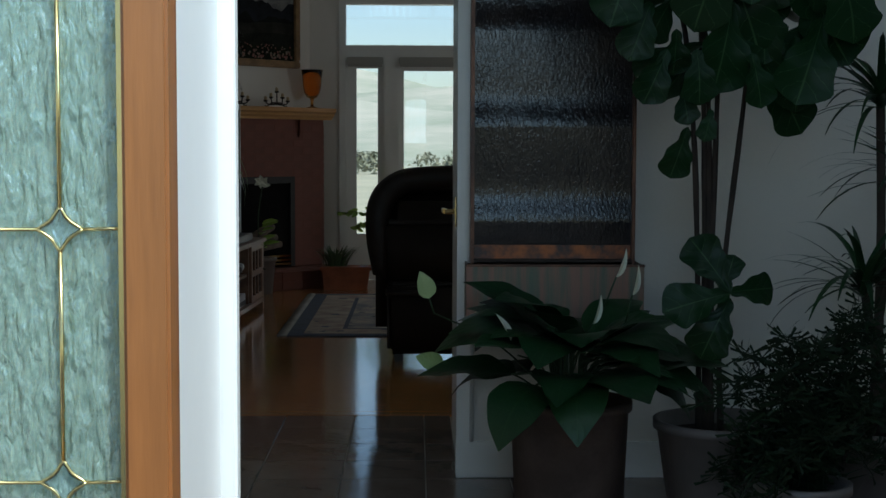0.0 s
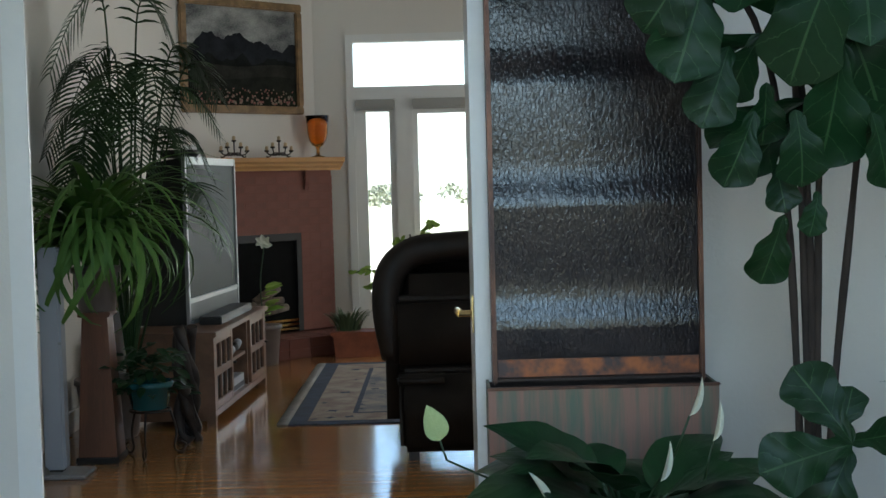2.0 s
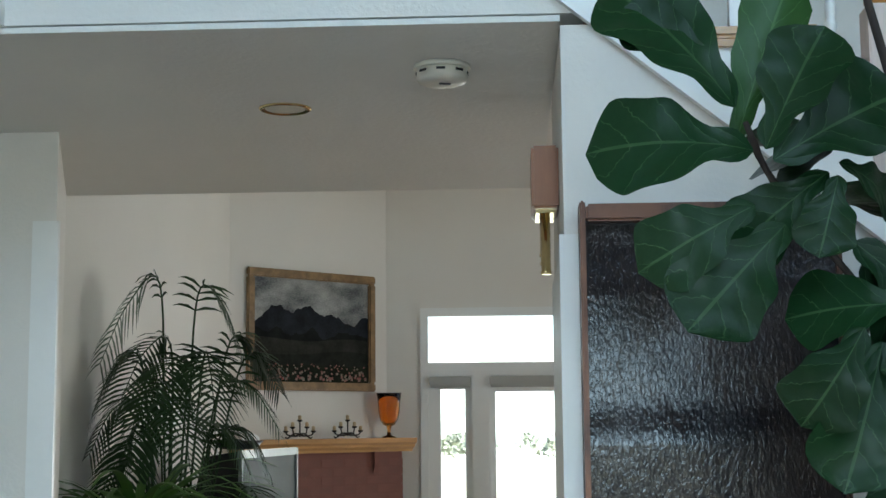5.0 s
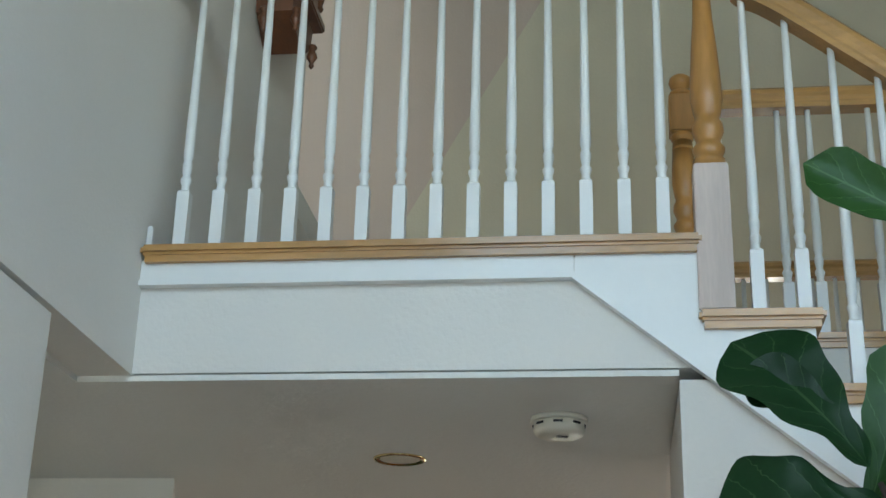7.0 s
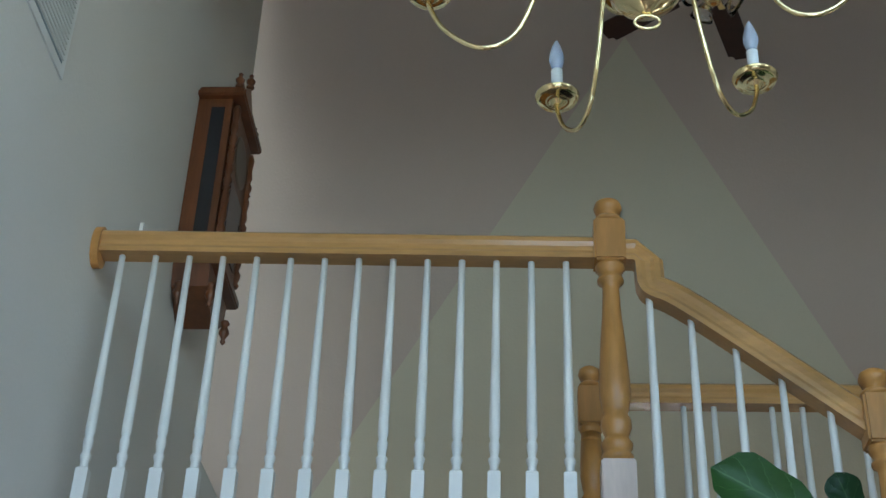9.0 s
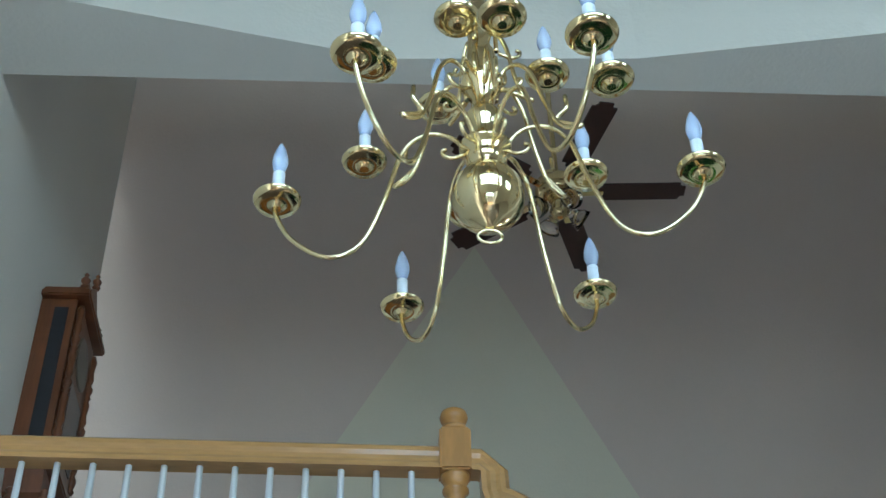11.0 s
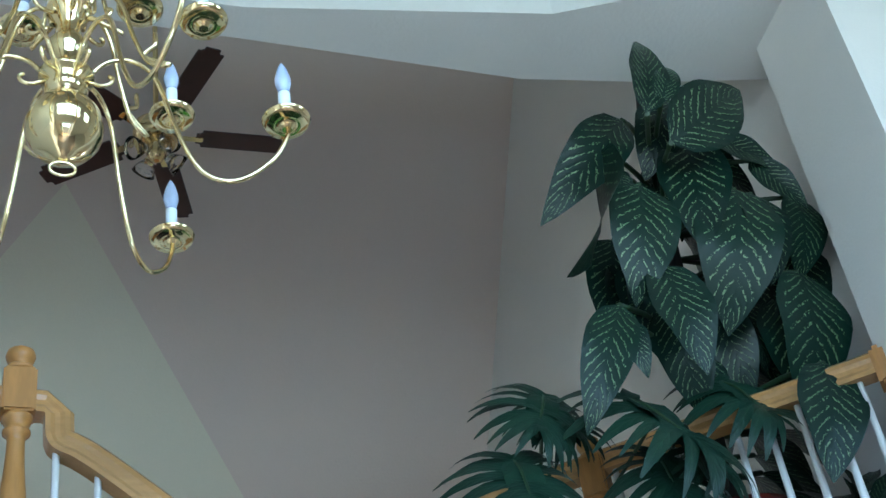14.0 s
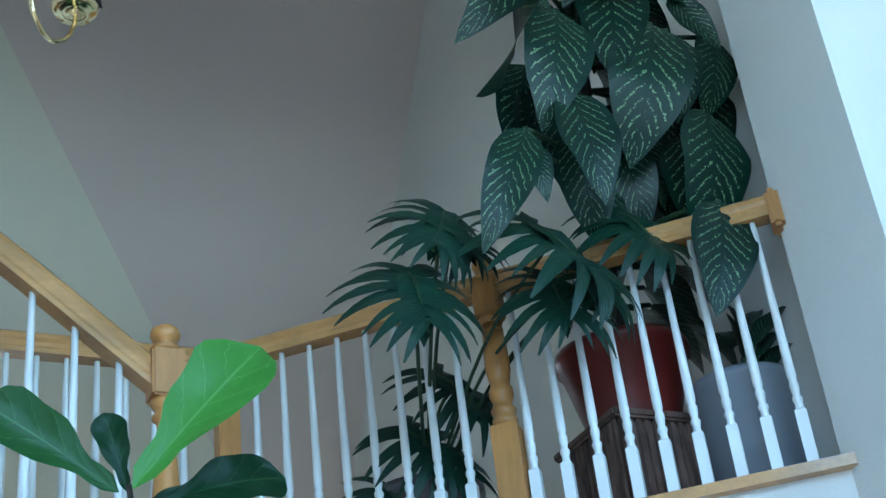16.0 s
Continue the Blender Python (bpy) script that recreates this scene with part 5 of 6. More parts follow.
FIG = leaf_mat("fiddle_leaf", (0.004, 0.0165, 0.005), (0.009, 0.033, 0.010), 0.36, 0.5, 0, (0.05, 0.10, 0.04))
FIG.node_tree.nodes["Principled BSDF"].inputs["Specular IOR Level"].default_value = 0.15
FIGNEW = leaf_mat("young_fiddle_leaf", (0.06, 0.17, 0.02), (0.09, 0.23, 0.03), 0.38, 0.5, 0, (0.16, 0.30, 0.09))
DIEF = leaf_mat("dumb_cane_leaf", (0.003, 0.013, 0.009), (0.007, 0.025, 0.015), 0.36, 0.0, 0.62, (0.25, 0.36, 0.18))
LILY = leaf_mat("peace_lily_leaf", (0.008, 0.028, 0.012), (0.022, 0.062, 0.020), 0.35, 0.25, 0, (0.04, 0.09, 0.03))
PHIL = leaf_mat("philodendron_leaf", (0.006, 0.022, 0.014), (0.014, 0.042, 0.024), 0.38, 0.3, 0, (0.05, 0.11, 0.05))
PALM = leaf_mat("palm_leaflet", (0.012, 0.030, 0.010), (0.030, 0.070, 0.020), 0.5)
GRASSY = leaf_mat("spider_leaf", (0.04, 0.11, 0.02), (0.12, 0.23, 0.05), 0.5, 0.0)
SPATHE = mat("white_spathe", (0.72, 0.74, 0.60), 0.5, vary=0.05, bump=0.0003)
GREENSPATHE = leaf_mat("ageing_green_spathe", (0.20, 0.32, 0.10), (0.45, 0.52, 0.26), 0.5, 0.15, 0, (0.5, 0.55, 0.3))
BARK = mat("grey_brown_bark", (0.045, 0.032, 0.025), 0.85, vary=0.3, scale=20, bump=0.004, fine=60, stretch=(1, 1, 0.3))
SOIL = mat("dark_potting_soil", (0.03, 0.02, 0.015), 0.95, vary=0.3, scale=30, bump=0.01)
STALK = mat("green_stalk", (0.022, 0.05, 0.018), 0.5, bump=0.0005)

SHAPES = {
    "fiddle": lambda t: 0.30 * (t ** 0.5) * (1 - t ** 6) ** 0.5 * (0.75 + 0.45 * math.sin(max(0.0, t - 0.25) * 3.0)) + 0.02 * math.sin(t * 17),
    "oval": lambda t: 0.26 * math.sin(math.pi * t ** 0.85) ** 0.75,
    "lance": lambda t: 0.19 * math.sin(math.pi * t ** 0.75) ** 0.9,
    "strap": lambda t: 0.030 * (1 - t ** 2.5) + 0.003,
    "spathe": lambda t: 0.27 * math.sin(math.pi * t ** 0.7) ** 0.8,
}


def leaf_mesh(shape, material, droop=0.3, cup=0.15, wave=0.02, seed=0, n=12):
    """A leaf one metre long from the origin along x, drooping towards -z."""
    bm = bmesh.new()
    uvl = bm.loops.layers.uv.new("UVMap")
    r = random.Random(seed)
    ph = r.uniform(0, 6)
    cols = (-1.0, -0.5, 0.0, 0.5, 1.0)
    grid = []
    ang, x, z = 0.25 * droop, 0.0, 0.0
    for i in range(n + 1):
        t = i / n
        w = max(0.004, SHAPES[shape](min(max(t, 0.001), 0.999)))
        row = []
        for c in cols:
            up = cup * w * (abs(c) ** 1.4) + wave * math.sin(t * 14 + ph + c) * abs(c) * w * 4
            row.append(bm.verts.new((x - math.sin(-ang) * up, c * w, z + math.cos(ang) * up)))
        grid.append(row)
        x += math.cos(ang) / n
        z += math.sin(ang) / n
        ang -= droop * 1.6 / n
    for i in range(n):
        for j in range(4):
            f = bm.faces.new((grid[i][j], grid[i][j + 1], grid[i + 1][j + 1], grid[i + 1][j]))
            f.smooth = True
            for lp, (a, b_) in zip(f.loops, ((j, i), (j + 1, i), (j + 1, i + 1), (j, i + 1))):
                lp[uvl].uv = ((cols[a] + 1) / 2, b_ / n)
    me = bpy.data.meshes.new("leaf")
    bm.to_mesh(me)
    bm.free()
    me.materials.append(material)
    return me


def leaf_pose(base, along, face, size, wide=1.0):
    x = Vector(along).normalized()
    f = Vector(face)
    z = (f - x * f.dot(x)).normalized()
    y = z.cross(x)
    m = Matrix((x, y, z)).transposed().to_4x4()
    return Matrix.Translation(base) @ m @ Matrix.Diagonal((size, size * wide, size, 1))


def leaf(parent, me, base, along, face, size, wide=1.0):
    ob = new("leaf", me)
    ob.parent = parent
    ob.matrix_world = leaf_pose(base, along, face, size, wide)
    return ob


def pot(parent, x, y, z0, r0, r1, h, material, rim=0.012):
    p = part("pot", lathe([(r0, 0), (r0 + 0.004, 0.006), (r1, h - 0.03), (r1 + rim, h - 0.028), (r1 + rim, h), (r1 - 0.006, h), (r1 - 0.012, h - 0.05)], (x, y, z0), 30), material, parent)
    part("soil", lathe([(r1 - 0.02, h - 0.052), (r1 - 0.013, h - 0.05), (0.01, h - 0.04)], (x, y, z0), 24), SOIL, parent)
    return p


# fiddle leaf fig, leaning towards the door
FIGM = [leaf_mesh("fiddle", FIG, d, c, 0.03, k, 20) for k, (d, c) in enumerate(((0.35, 0.2), (0.55, 0.1), (0.2, 0.25)))]
# green set midway between a leaf's lit and dim looks
FIGH = leaf_mesh("fiddle", leaf_mat("midlit_fiddle_leaf", (0.014, 0.050, 0.009), (0.028, 0.085, 0.014), 0.4, 0.5, 0, (0.08, 0.16, 0.05)), 0.15, 0.25, 0.02, 8)
FIGN = leaf_mesh("fiddle", FIGNEW, 0.15, 0.25, 0.02, 9)
GREYPOT = mat("grey_glazed_pot", (0.16, 0.14, 0.135), 0.4, vary=0.1, scale=10, bump=0.001)
fg = thing("fiddle_leaf_fig", "tall multi-stemmed fiddle leaf fig with big glossy leaves in a pot", "potted tree", "", (1.10, 4.25, 0))
pot(fg, 1.10, 4.28, 0.0, 0.15, 0.20, 0.34, GREYPOT)
stems = ((1.03, 0.985, 0.90, 0.57, 2.14), (1.05, 1.02, 0.97, 0.80, 2.0), (1.06, 1.035, 0.98, 0.75, 2.57), (1.07, 1.06, 1.05, 1.02, 2.1), (1.10, 1.14, 1.16, 1.16, 1.9))
for x0, x1, x2, x3, top in stems:
    pts = bent([(x0, 4.28, 0.28), (x0 - 0.01, 4.27, 0.7), (x1, 4.23, 1.3), (x2, 4.15, 1.68), (x2 + (x3 - x2) * 0.8, 4.08, 1.68 + (top - 1.68) * 0.75), (x3, 4.03, top)], 5)
    part("trunk", tube(pts, [0.010 - 0.004 * i / (len(pts) - 1) + 0.0012 * math.sin(i * 1.7) for i in range(len(pts))], 8), BARK, fg)
# leaf base x, z and tip x, z in the plane of the crown
CROWN = [(0.55, 2.16, 0.38, 2.38), (0.58, 2.09, 0.33, 2.12), (0.59, 2.08, 0.67, 2.26), (0.60, 2.06, 0.82, 2.19), (0.57, 1.99, 0.40, 1.90), (0.62, 1.96, 0.47, 1.81), (0.70, 2.05, 0.55, 1.94), (0.71, 2.06, 0.82, 2.01), (0.71, 2.04, 0.67, 1.92),
         (0.83, 1.83, 0.64, 1.83), (0.73, 1.79, 0.64, 1.65), (0.77, 1.77, 0.70, 1.56), (0.99, 1.74, 0.78, 1.74), (1.05, 1.80, 0.92, 1.56), (0.53, 2.23, 0.38, 2.32)]
LOWER = [(0.82, 1.61, 0.76, 1.46), (0.90, 1.64, 0.82, 1.51), (0.89, 1.53, 0.89, 1.41), (0.86, 1.47, 0.80, 1.33), (0.94, 1.47, 0.95, 1.33), (1.05, 1.61, 1.01, 1.37), (0.92, 1.36, 0.93, 1.27), (0.99, 1.30, 0.97, 1.22), (0.94, 1.25, 0.90, 1.11), (1.05, 0.77, 0.95, 0.92), (1.05, 0.77, 1.08, 0.87), (1.05, 0.77, 0.87, 0.73), (1.05, 0.77, 1.19, 0.78), (1.06, 0.75, 0.97, 0.60), (1.10, 1.46, 1.13, 1.32), (1.16, 1.60, 1.14, 1.40)]
r = random.Random(11)
for k, (bx, bz, tx, tz) in enumerate(CROWN + LOWER):
    depth = 4.0 + r.uniform(-0.05, 0.07)
    d = Vector((tx - bx, r.uniform(-0.06, 0.04), tz - bz))
    face = Vector((r.uniform(-0.35, 0.35), -1.0, r.uniform(0.1, 0.6)))
    leaf(fg, FIGM[k % 3], (bx, depth, bz), d, face, d.length * 1.12, r.uniform(1.0, 1.25))
for k in range(22):     # outer leaves towards the room
    z = r.uniform(1.55, 2.2)
    base = Vector((1.20 - 0.22 * (z - 1.45) + r.uniform(-0.10, 0.20), 4.06 + r.uniform(-0.06, 0.08), z))
    leaf(fg, FIGM[k % 3], base, (r.uniform(-0.5, 0.7), -0.25, r.uniform(-1.0, -0.3)), (r.uniform(-0.3, 0.3), -1, 0.5), r.uniform(0.24, 0.31), 1.15)
for k in range(8):     # lower leaves beside the stems
    base = Vector((r.uniform(1.08, 1.26), 4.1 + r.uniform(-0.05, 0.06), r.uniform(1.42, 1.85)))
    leaf(fg, FIGM[k % 3], base, (r.uniform(-0.5, 0.5), -0.2, r.uniform(-1.0, -0.5)), (r.uniform(-0.3, 0.3), -1, 0.5), r.uniform(0.18, 0.25), 1.15)
for k in range(11):     # high leaves before the stair wall
    base = Vector((r.uniform(0.74, 1.05), 4.08 + r.uniform(-0.03, 0.05), r.uniform(1.88, 2.15)))
    leaf(fg, FIGM[k % 3], base, (r.uniform(-0.2, 0.9), -0.1, r.uniform(-0.9, 0.3)), (r.uniform(-0.3, 0.3), -1, 0.4), r.uniform(0.20, 0.26), 1.2)
for k in range(24):     # leaves round the back and side of the crown
    z = r.uniform(1.45, 2.2)
    c = 1.08 - 0.30 * max(0.0, (z - 1.2)) / 1.1
    a = r.uniform(-0.5, 3.6)
    base = Vector((c + 0.10 * math.cos(a) + 0.10, 4.13 + 0.10 * math.sin(a), z))
    d = Vector((math.cos(a) + 0.25, 0.7 * math.sin(a), r.uniform(-0.9, 0.5)))
    leaf(fg, FIGM[k % 3], base, d, (0.3 * math.cos(a), 0.2 * math.sin(a) - 0.5, 1), r.uniform(0.18, 0.27), 1.1)
for k, (bx, bz, tx, tz) in enumerate(((0.75, 2.55, 0.97, 2.84), (0.73, 2.55, 0.51, 2.70), (0.75, 2.56, 0.71, 2.70), (0.79, 2.54, 1.04, 2.64), (0.56, 2.11, 0.65, 2.38))):
    d = Vector((tx - bx, 0.0, tz - bz))
    leaf(fg, FIGN if k == 0 else FIGH if k in (1, 4) else FIGM[k % 3], (bx, 4.0 + 0.02 * k, bz), d, (-0.3, -1.0, 0.2), d.length * 1.1, 0.68)

# peace lily in a big pot before the water feature
LILM = [leaf_mesh("lance", LILY, d, c, 0.03, 20 + k) for k, (d, c) in enumerate(((0.6, 0.25), (0.9, 0.15), (0.35, 0.3)))]
SPM, GSPM = leaf_mesh("spathe", SPATHE, 0.1, 0.5, 0.0, 30), leaf_mesh("spathe", GREENSPATHE, 0.2, 0.4, 0.02, 31)
TERRA = mat("worn_clay_pot", (0.13, 0.09, 0.075), 0.6, vary=0.2, scale=8, bump=0.002)
pl = thing("peace_lily", "leafy peace lily with white spathes in a wide clay pot", "potted plant", "", (0.62, 4.3, 0))
pot(pl, 0.625, 4.3, 0.0, 0.165, 0.185, 0.40, TERRA)
for k in range(52):
    a = 2 * math.pi * k * 0.381966 + r.uniform(-0.2, 0.2)
    up = r.uniform(0.0, 1.0)
    reach = 0.06 + 0.16 * (1 - up)
    base = Vector((0.625 + reach * math.cos(a), 4.28 + reach * 0.8 * math.sin(a), 0.46 + 0.17 * up + r.uniform(-0.03, 0.03)))
    part("stalk", tube(bent([(0.625 + 0.05 * math.cos(a), 4.3 + 0.05 * math.sin(a), 0.35), base * 0.5 + Vector((0.31, 2.15, 0.235)), base], 3), 0.004, 5), STALK, pl)
    d = Vector((math.cos(a), math.sin(a), -0.15 + 0.95 * up + r.uniform(-0.25, 0.2)))
    leaf(pl, LILM[k % 3], base, d, (-0.2 * math.cos(a), -0.2 * math.sin(a) - 0.25, 1.0), r.uniform(0.23, 0.35), r.uniform(1.4, 2.0))
for k, (bx, bz, tx, tz, hue, fy) in enumerate(((0.20, 0.645, 0.165, 0.755, 1, 4.52), (0.27, 0.47, 0.18, 0.50, 1, 4.45), (0.72, 0.70, 0.80, 0.905, 0, 4.22), (0.78, 0.655, 0.825, 0.845, 0, 4.18), (0.665, 0.60, 0.70, 0.715, 0, 4.18), (0.45, 0.56, 0.40, 0.66, 0, 4.15))):
    stalk = bent([(0.60, 4.28, 0.38), ((0.6 + bx) / 2, (4.28 + fy) / 2, (0.42 + bz) / 2 + 0.03), (bx, fy, bz)], 4)
    f = part("flower_stalk", tube(stalk, 0.003, 5), STALK, pl)
    d = Vector((tx - bx, 0, tz - bz))
    n = d.normalized()
    at_tip = d.length > 0.16
    base = Vector((bx, fy, bz)) + d * 0.45
    if at_tip or hue:
        part("flower_stem", tube([(bx, fy, bz), tuple(base)], 0.003, 5), STALK, pl)
    leaf(pl, GSPM if hue else SPM, base, d, (0.3, -1, 0.1) if hue else (1, -0.5, 0.1), 0.095, 1.25 if hue else 0.6)

# dracaena and fern by the entrance wall
STRAPM = leaf_mesh("strap", LILY, 0.9, 0.2, 0.0, 40, 8)
DRACB = leaf_mesh("strap", LILY, 0.5, 0.2, 0.0, 41, 8)
dr = thing("dracaena", "tall dracaena with narrow arching dark leaves in a pot", "potted plant", "", (1.62, 4.35, 0))
pot(dr, 1.62, 4.35, 0.0, 0.13, 0.16, 0.30, GREYPOT)
for k, (tx, ty, tz) in enumerate(((1.58, 4.28, 1.36), (1.52, 4.22, 0.78), (1.72, 4.35, 1.10))):
    part("trunk", tube(bent([(1.60 + 0.03 * k, 4.35, 0.25), (1.61, 4.33, tz * 0.6), (tx, ty, tz)], 4), 0.014, 7), BARK, dr)
    for j in range(46):
        a = r.uniform(0, 6.283)
        d = Vector((math.cos(a), math.sin(a), r.uniform(-0.1, 1.4)))
        leaf(dr, STRAPM if j % 2 else DRACB, (tx, ty, tz - 0.05 + 0.06 * j / 46), d, (-math.cos(a), -math.sin(a), 1.2), r.uniform(0.26, 0.42), 1.0)
FERN = leaf_mat("dark_fern", (0.004, 0.012, 0.004), (0.010, 0.026, 0.009), 0.6)
fe = thing("asparagus_fern", "bushy dark green fern on the floor beside the fig", "potted plant", "", (1.25, 4.0, 0))
pot(fe, 1.27, 3.95, 0.0, 0.10, 0.13, 0.22, GREYPOT)
for k in range(46):
    a = r.uniform(0, 6.283)
    tip = Vector((1.29 + r.uniform(0.15, 0.38) * math.cos(a), 3.95 + 0.2 * math.sin(a), r.uniform(0.14, 0.74)))
    pts = bent([(1.27, 3.95, 0.2), Vector((1.27, 3.95, 0.2)).lerp(tip, 0.5) + Vector((0, 0, 0.14)), tip], 5)
    bm = tube(pts, 0.002, 4)
    for i in range(len(pts) - 1):
        for j in range(16):
            p = pts[i].lerp(pts[i + 1], j / 16)
            q = p + Vector((r.uniform(-0.06, 0.06), r.uniform(-0.06, 0.06), r.uniform(-0.035, 0.045)))
            w = Vector((r.uniform(-0.004, 0.004), r.uniform(-0.004, 0.004), 0.004))
            bm.faces.new([bm.verts.new(v) for v in (p, q - w, q + w)])
    part("frond", bm, FERN, fe)

# loft plants: dumb cane, philodendron and pots
RED = mat("dark_red_glaze", (0.16, 0.022, 0.016), 0.3, vary=0.15, scale=8, bump=0.001)
WICKER = mat("brown_wicker", (0.17, 0.10, 0.07), 0.7, vary=0.3, scale=30, bump=0.004, fine=90, stretch=(1, 1, 0.3))
DIEFM = [leaf_mesh("spathe", DIEF, d, c, 0.015, 50 + k) for k, (d, c) in enumerate(((0.5, 0.12), (0.7, 0.08), (0.3, 0.18)))]
wk = thing("wicker_stand", "square brown wicker basket stand on the loft floor", "plant stand", "", (2.565, 5.10, L1))
part("basket", box(2.39, 2.74, 4.94, 5.28, L1, 3.24, 0.015), WICKER, wk)
for k in range(12):
    part("strand", box(2.394 + 0.029 * k, 2.415 + 0.029 * k, 4.932, 4.941, L1 + 0.004, 3.238, 0.003), WICKER, wk)
    part("strand", box(2.382, 2.391, 4.944 + 0.028 * k, 4.964 + 0.028 * k, L1 + 0.004, 3.238, 0.003), WICKER, wk)
part("rim", box(2.37, 2.76, 4.92, 5.30, 3.24, 3.27, 0.008), WICKER, wk)
dc = thing("dumb_cane", "huge dumb cane with white-flecked drooping leaves in a red pot", "potted plant", "", (2.56, 5.10, 3.27))
pot(dc, 2.56, 5.10, 3.27, 0.14, 0.205, 0.27, RED)
cane = bent([(2.56, 5.10, 3.46), (2.50, 5.0, 3.8), (2.44, 4.86, 4.3), (2.40, 4.76, 4.75), (2.38, 4.66, 5.0)], 6)
part("cane", tube(cane, [0.034 - 0.014 * i / (len(cane) - 1) for i in range(len(cane))], 10), BARK, dc)
CANE = [(2.188, 4.594, 2.263, 4.97), (2.244, 4.641, 2.31, 4.828), (2.263, 4.51, 2.60, 4.79), (2.22, 4.75, 1.89, 4.33), (2.42, 4.86, 2.26, 4.55), (2.43, 4.67, 2.36, 4.24), (2.20, 4.45, 2.11, 4.02), (2.55, 4.47, 2.40, 3.97), (2.21, 4.15, 2.26, 3.78), (2.05, 4.00, 1.86, 3.60), (2.71, 4.18, 2.65, 3.69), (2.66, 3.81, 2.55, 3.43), (2.62, 4.47, 2.61, 4.13), (2.80, 4.50, 2.75, 4.18), (2.67, 4.64, 2.80, 4.44), (2.10, 4.59, 2.01, 4.03), (2.14, 4.54, 2.18, 4.41), (2.54, 4.72, 2.75, 4.60), (2.05, 3.94, 2.06, 3.75)]
for k, (bx, bz, tx, tz) in enumerate(CANE):
    d = Vector((tx - bx, -0.05, tz - bz))
    near = min(cane, key=lambda p: abs(p.z - bz))
    base = Vector((bx, (4.42 if k < 3 else 4.60) + r.uniform(-0.03, 0.03), bz))
    part("leaf_stalk", tube(bent([near, (near + base) / 2 + Vector((0, 0, 0.05)), base], 3), 0.009, 6), STALK, dc)
    face = (r.uniform(-0.4, 0.2), -1.0, -0.15 if k != 15 else 0.0)
    leaf(dc, DIEFM[k % 3], base, d, face if k != 15 else (1, -0.15, 0), d.length * 1.06, 0.62 if k in (0, 3, 9) else 0.95 if d.length > 0.3 else 0.8)
for k in range(30):
    z = r.uniform(3.65, 4.9)
    near = min(cane, key=lambda p: abs(p.z - z))
    a = r.uniform(-0.6, 1.7)
    base = near + Vector((0.16 * math.cos(a), 0.10 * abs(math.sin(a)), 0.04))
    part("leaf_stalk", tube([near, base], 0.009, 6), STALK, dc)
    leaf(dc, DIEFM[k % 3], base, (math.cos(a), 0.3 * math.sin(a), r.uniform(-1.4, -0.2)), (math.cos(a), -0.4, 0.6), r.uniform(0.26, 0.36), 1.1)

for k in range(16):     # the side towards the wall
    base = Vector((r.uniform(2.55, 2.84), r.uniform(4.74, 4.92), r.uniform(4.15, 5.0)))
    near = min(cane, key=lambda p: abs(p.z - base.z + 0.15))
    part("leaf_stalk", tube([near, base], 0.006, 6), STALK, dc)
    leaf(dc, DIEFM[k % 3], base, (r.uniform(-0.1, 0.35), -0.15, -1), (r.uniform(-0.5, 0.2), -1, -0.1), r.uniform(0.30, 0.42), 0.95)
for k in range(14):     # inner leaves over the cane
    base = Vector((r.uniform(2.15, 2.6), r.uniform(4.72, 4.84), r.uniform(3.95, 4.75)))
    near = min(cane, key=lambda p: abs(p.z - base.z + 0.15))
    part("leaf_stalk", tube([near, base], 0.006, 6), STALK, dc)
    leaf(dc, DIEFM[k % 3], base, (r.uniform(-0.3, 0.3), -0.1, -1), (r.uniform(-0.5, 0.3), -1, -0.1), r.uniform(0.28, 0.40), 0.95)

PHM = leaf_mesh("strap", PHIL, 0.75, 0.15, 0.05, 60, 7)
PHB = leaf_mesh("lance", PHIL, 0.5, 0.12, 0.03, 61, 8)


def split_leaf(parent, centre, spread, r_):
    """A deeply cut philodendron leaf: lobes of uneven length round the stalk, on a drooping blade."""
    c = Vector(centre)
    axis = Vector((r_.uniform(-0.6, 0.6), -0.45, -0.75)).normalized()
    side = axis.cross(Vector((r_.uniform(-0.3, 0.3), -0.9, 0.5))).normalized()
    face = side.cross(axis)
    if face.y > 0:
        face = -face
    part("midrib", tube(bent([c - axis * spread * 0.35, c + face * 0.01, c + axis * spread * 0.8 - face * 0.02], 3), 0.005, 5), STALK, parent)
    leaf(parent, PHB, c - axis * spread * 0.4, axis, face, spread * 1.25, 1.0)
    for k in range(9):
        t = k / 8
        a = radians(125 - 100 * t + r_.uniform(-7, 7))
        start = c + axis * spread * (-0.36 + 1.0 * t)
        ln = spread * (0.40 + 0.62 * math.sin(math.pi * (0.22 + 0.62 * t))) * r_.uniform(0.85, 1.15)
        for sgn in (-1, 1):
            d = axis * math.cos(a) + side * sgn * math.sin(a) - face * r_.uniform(0.0, 0.25)
            leaf(parent, PHM, start, d, face, ln, r_.uniform(2.4, 3.6))


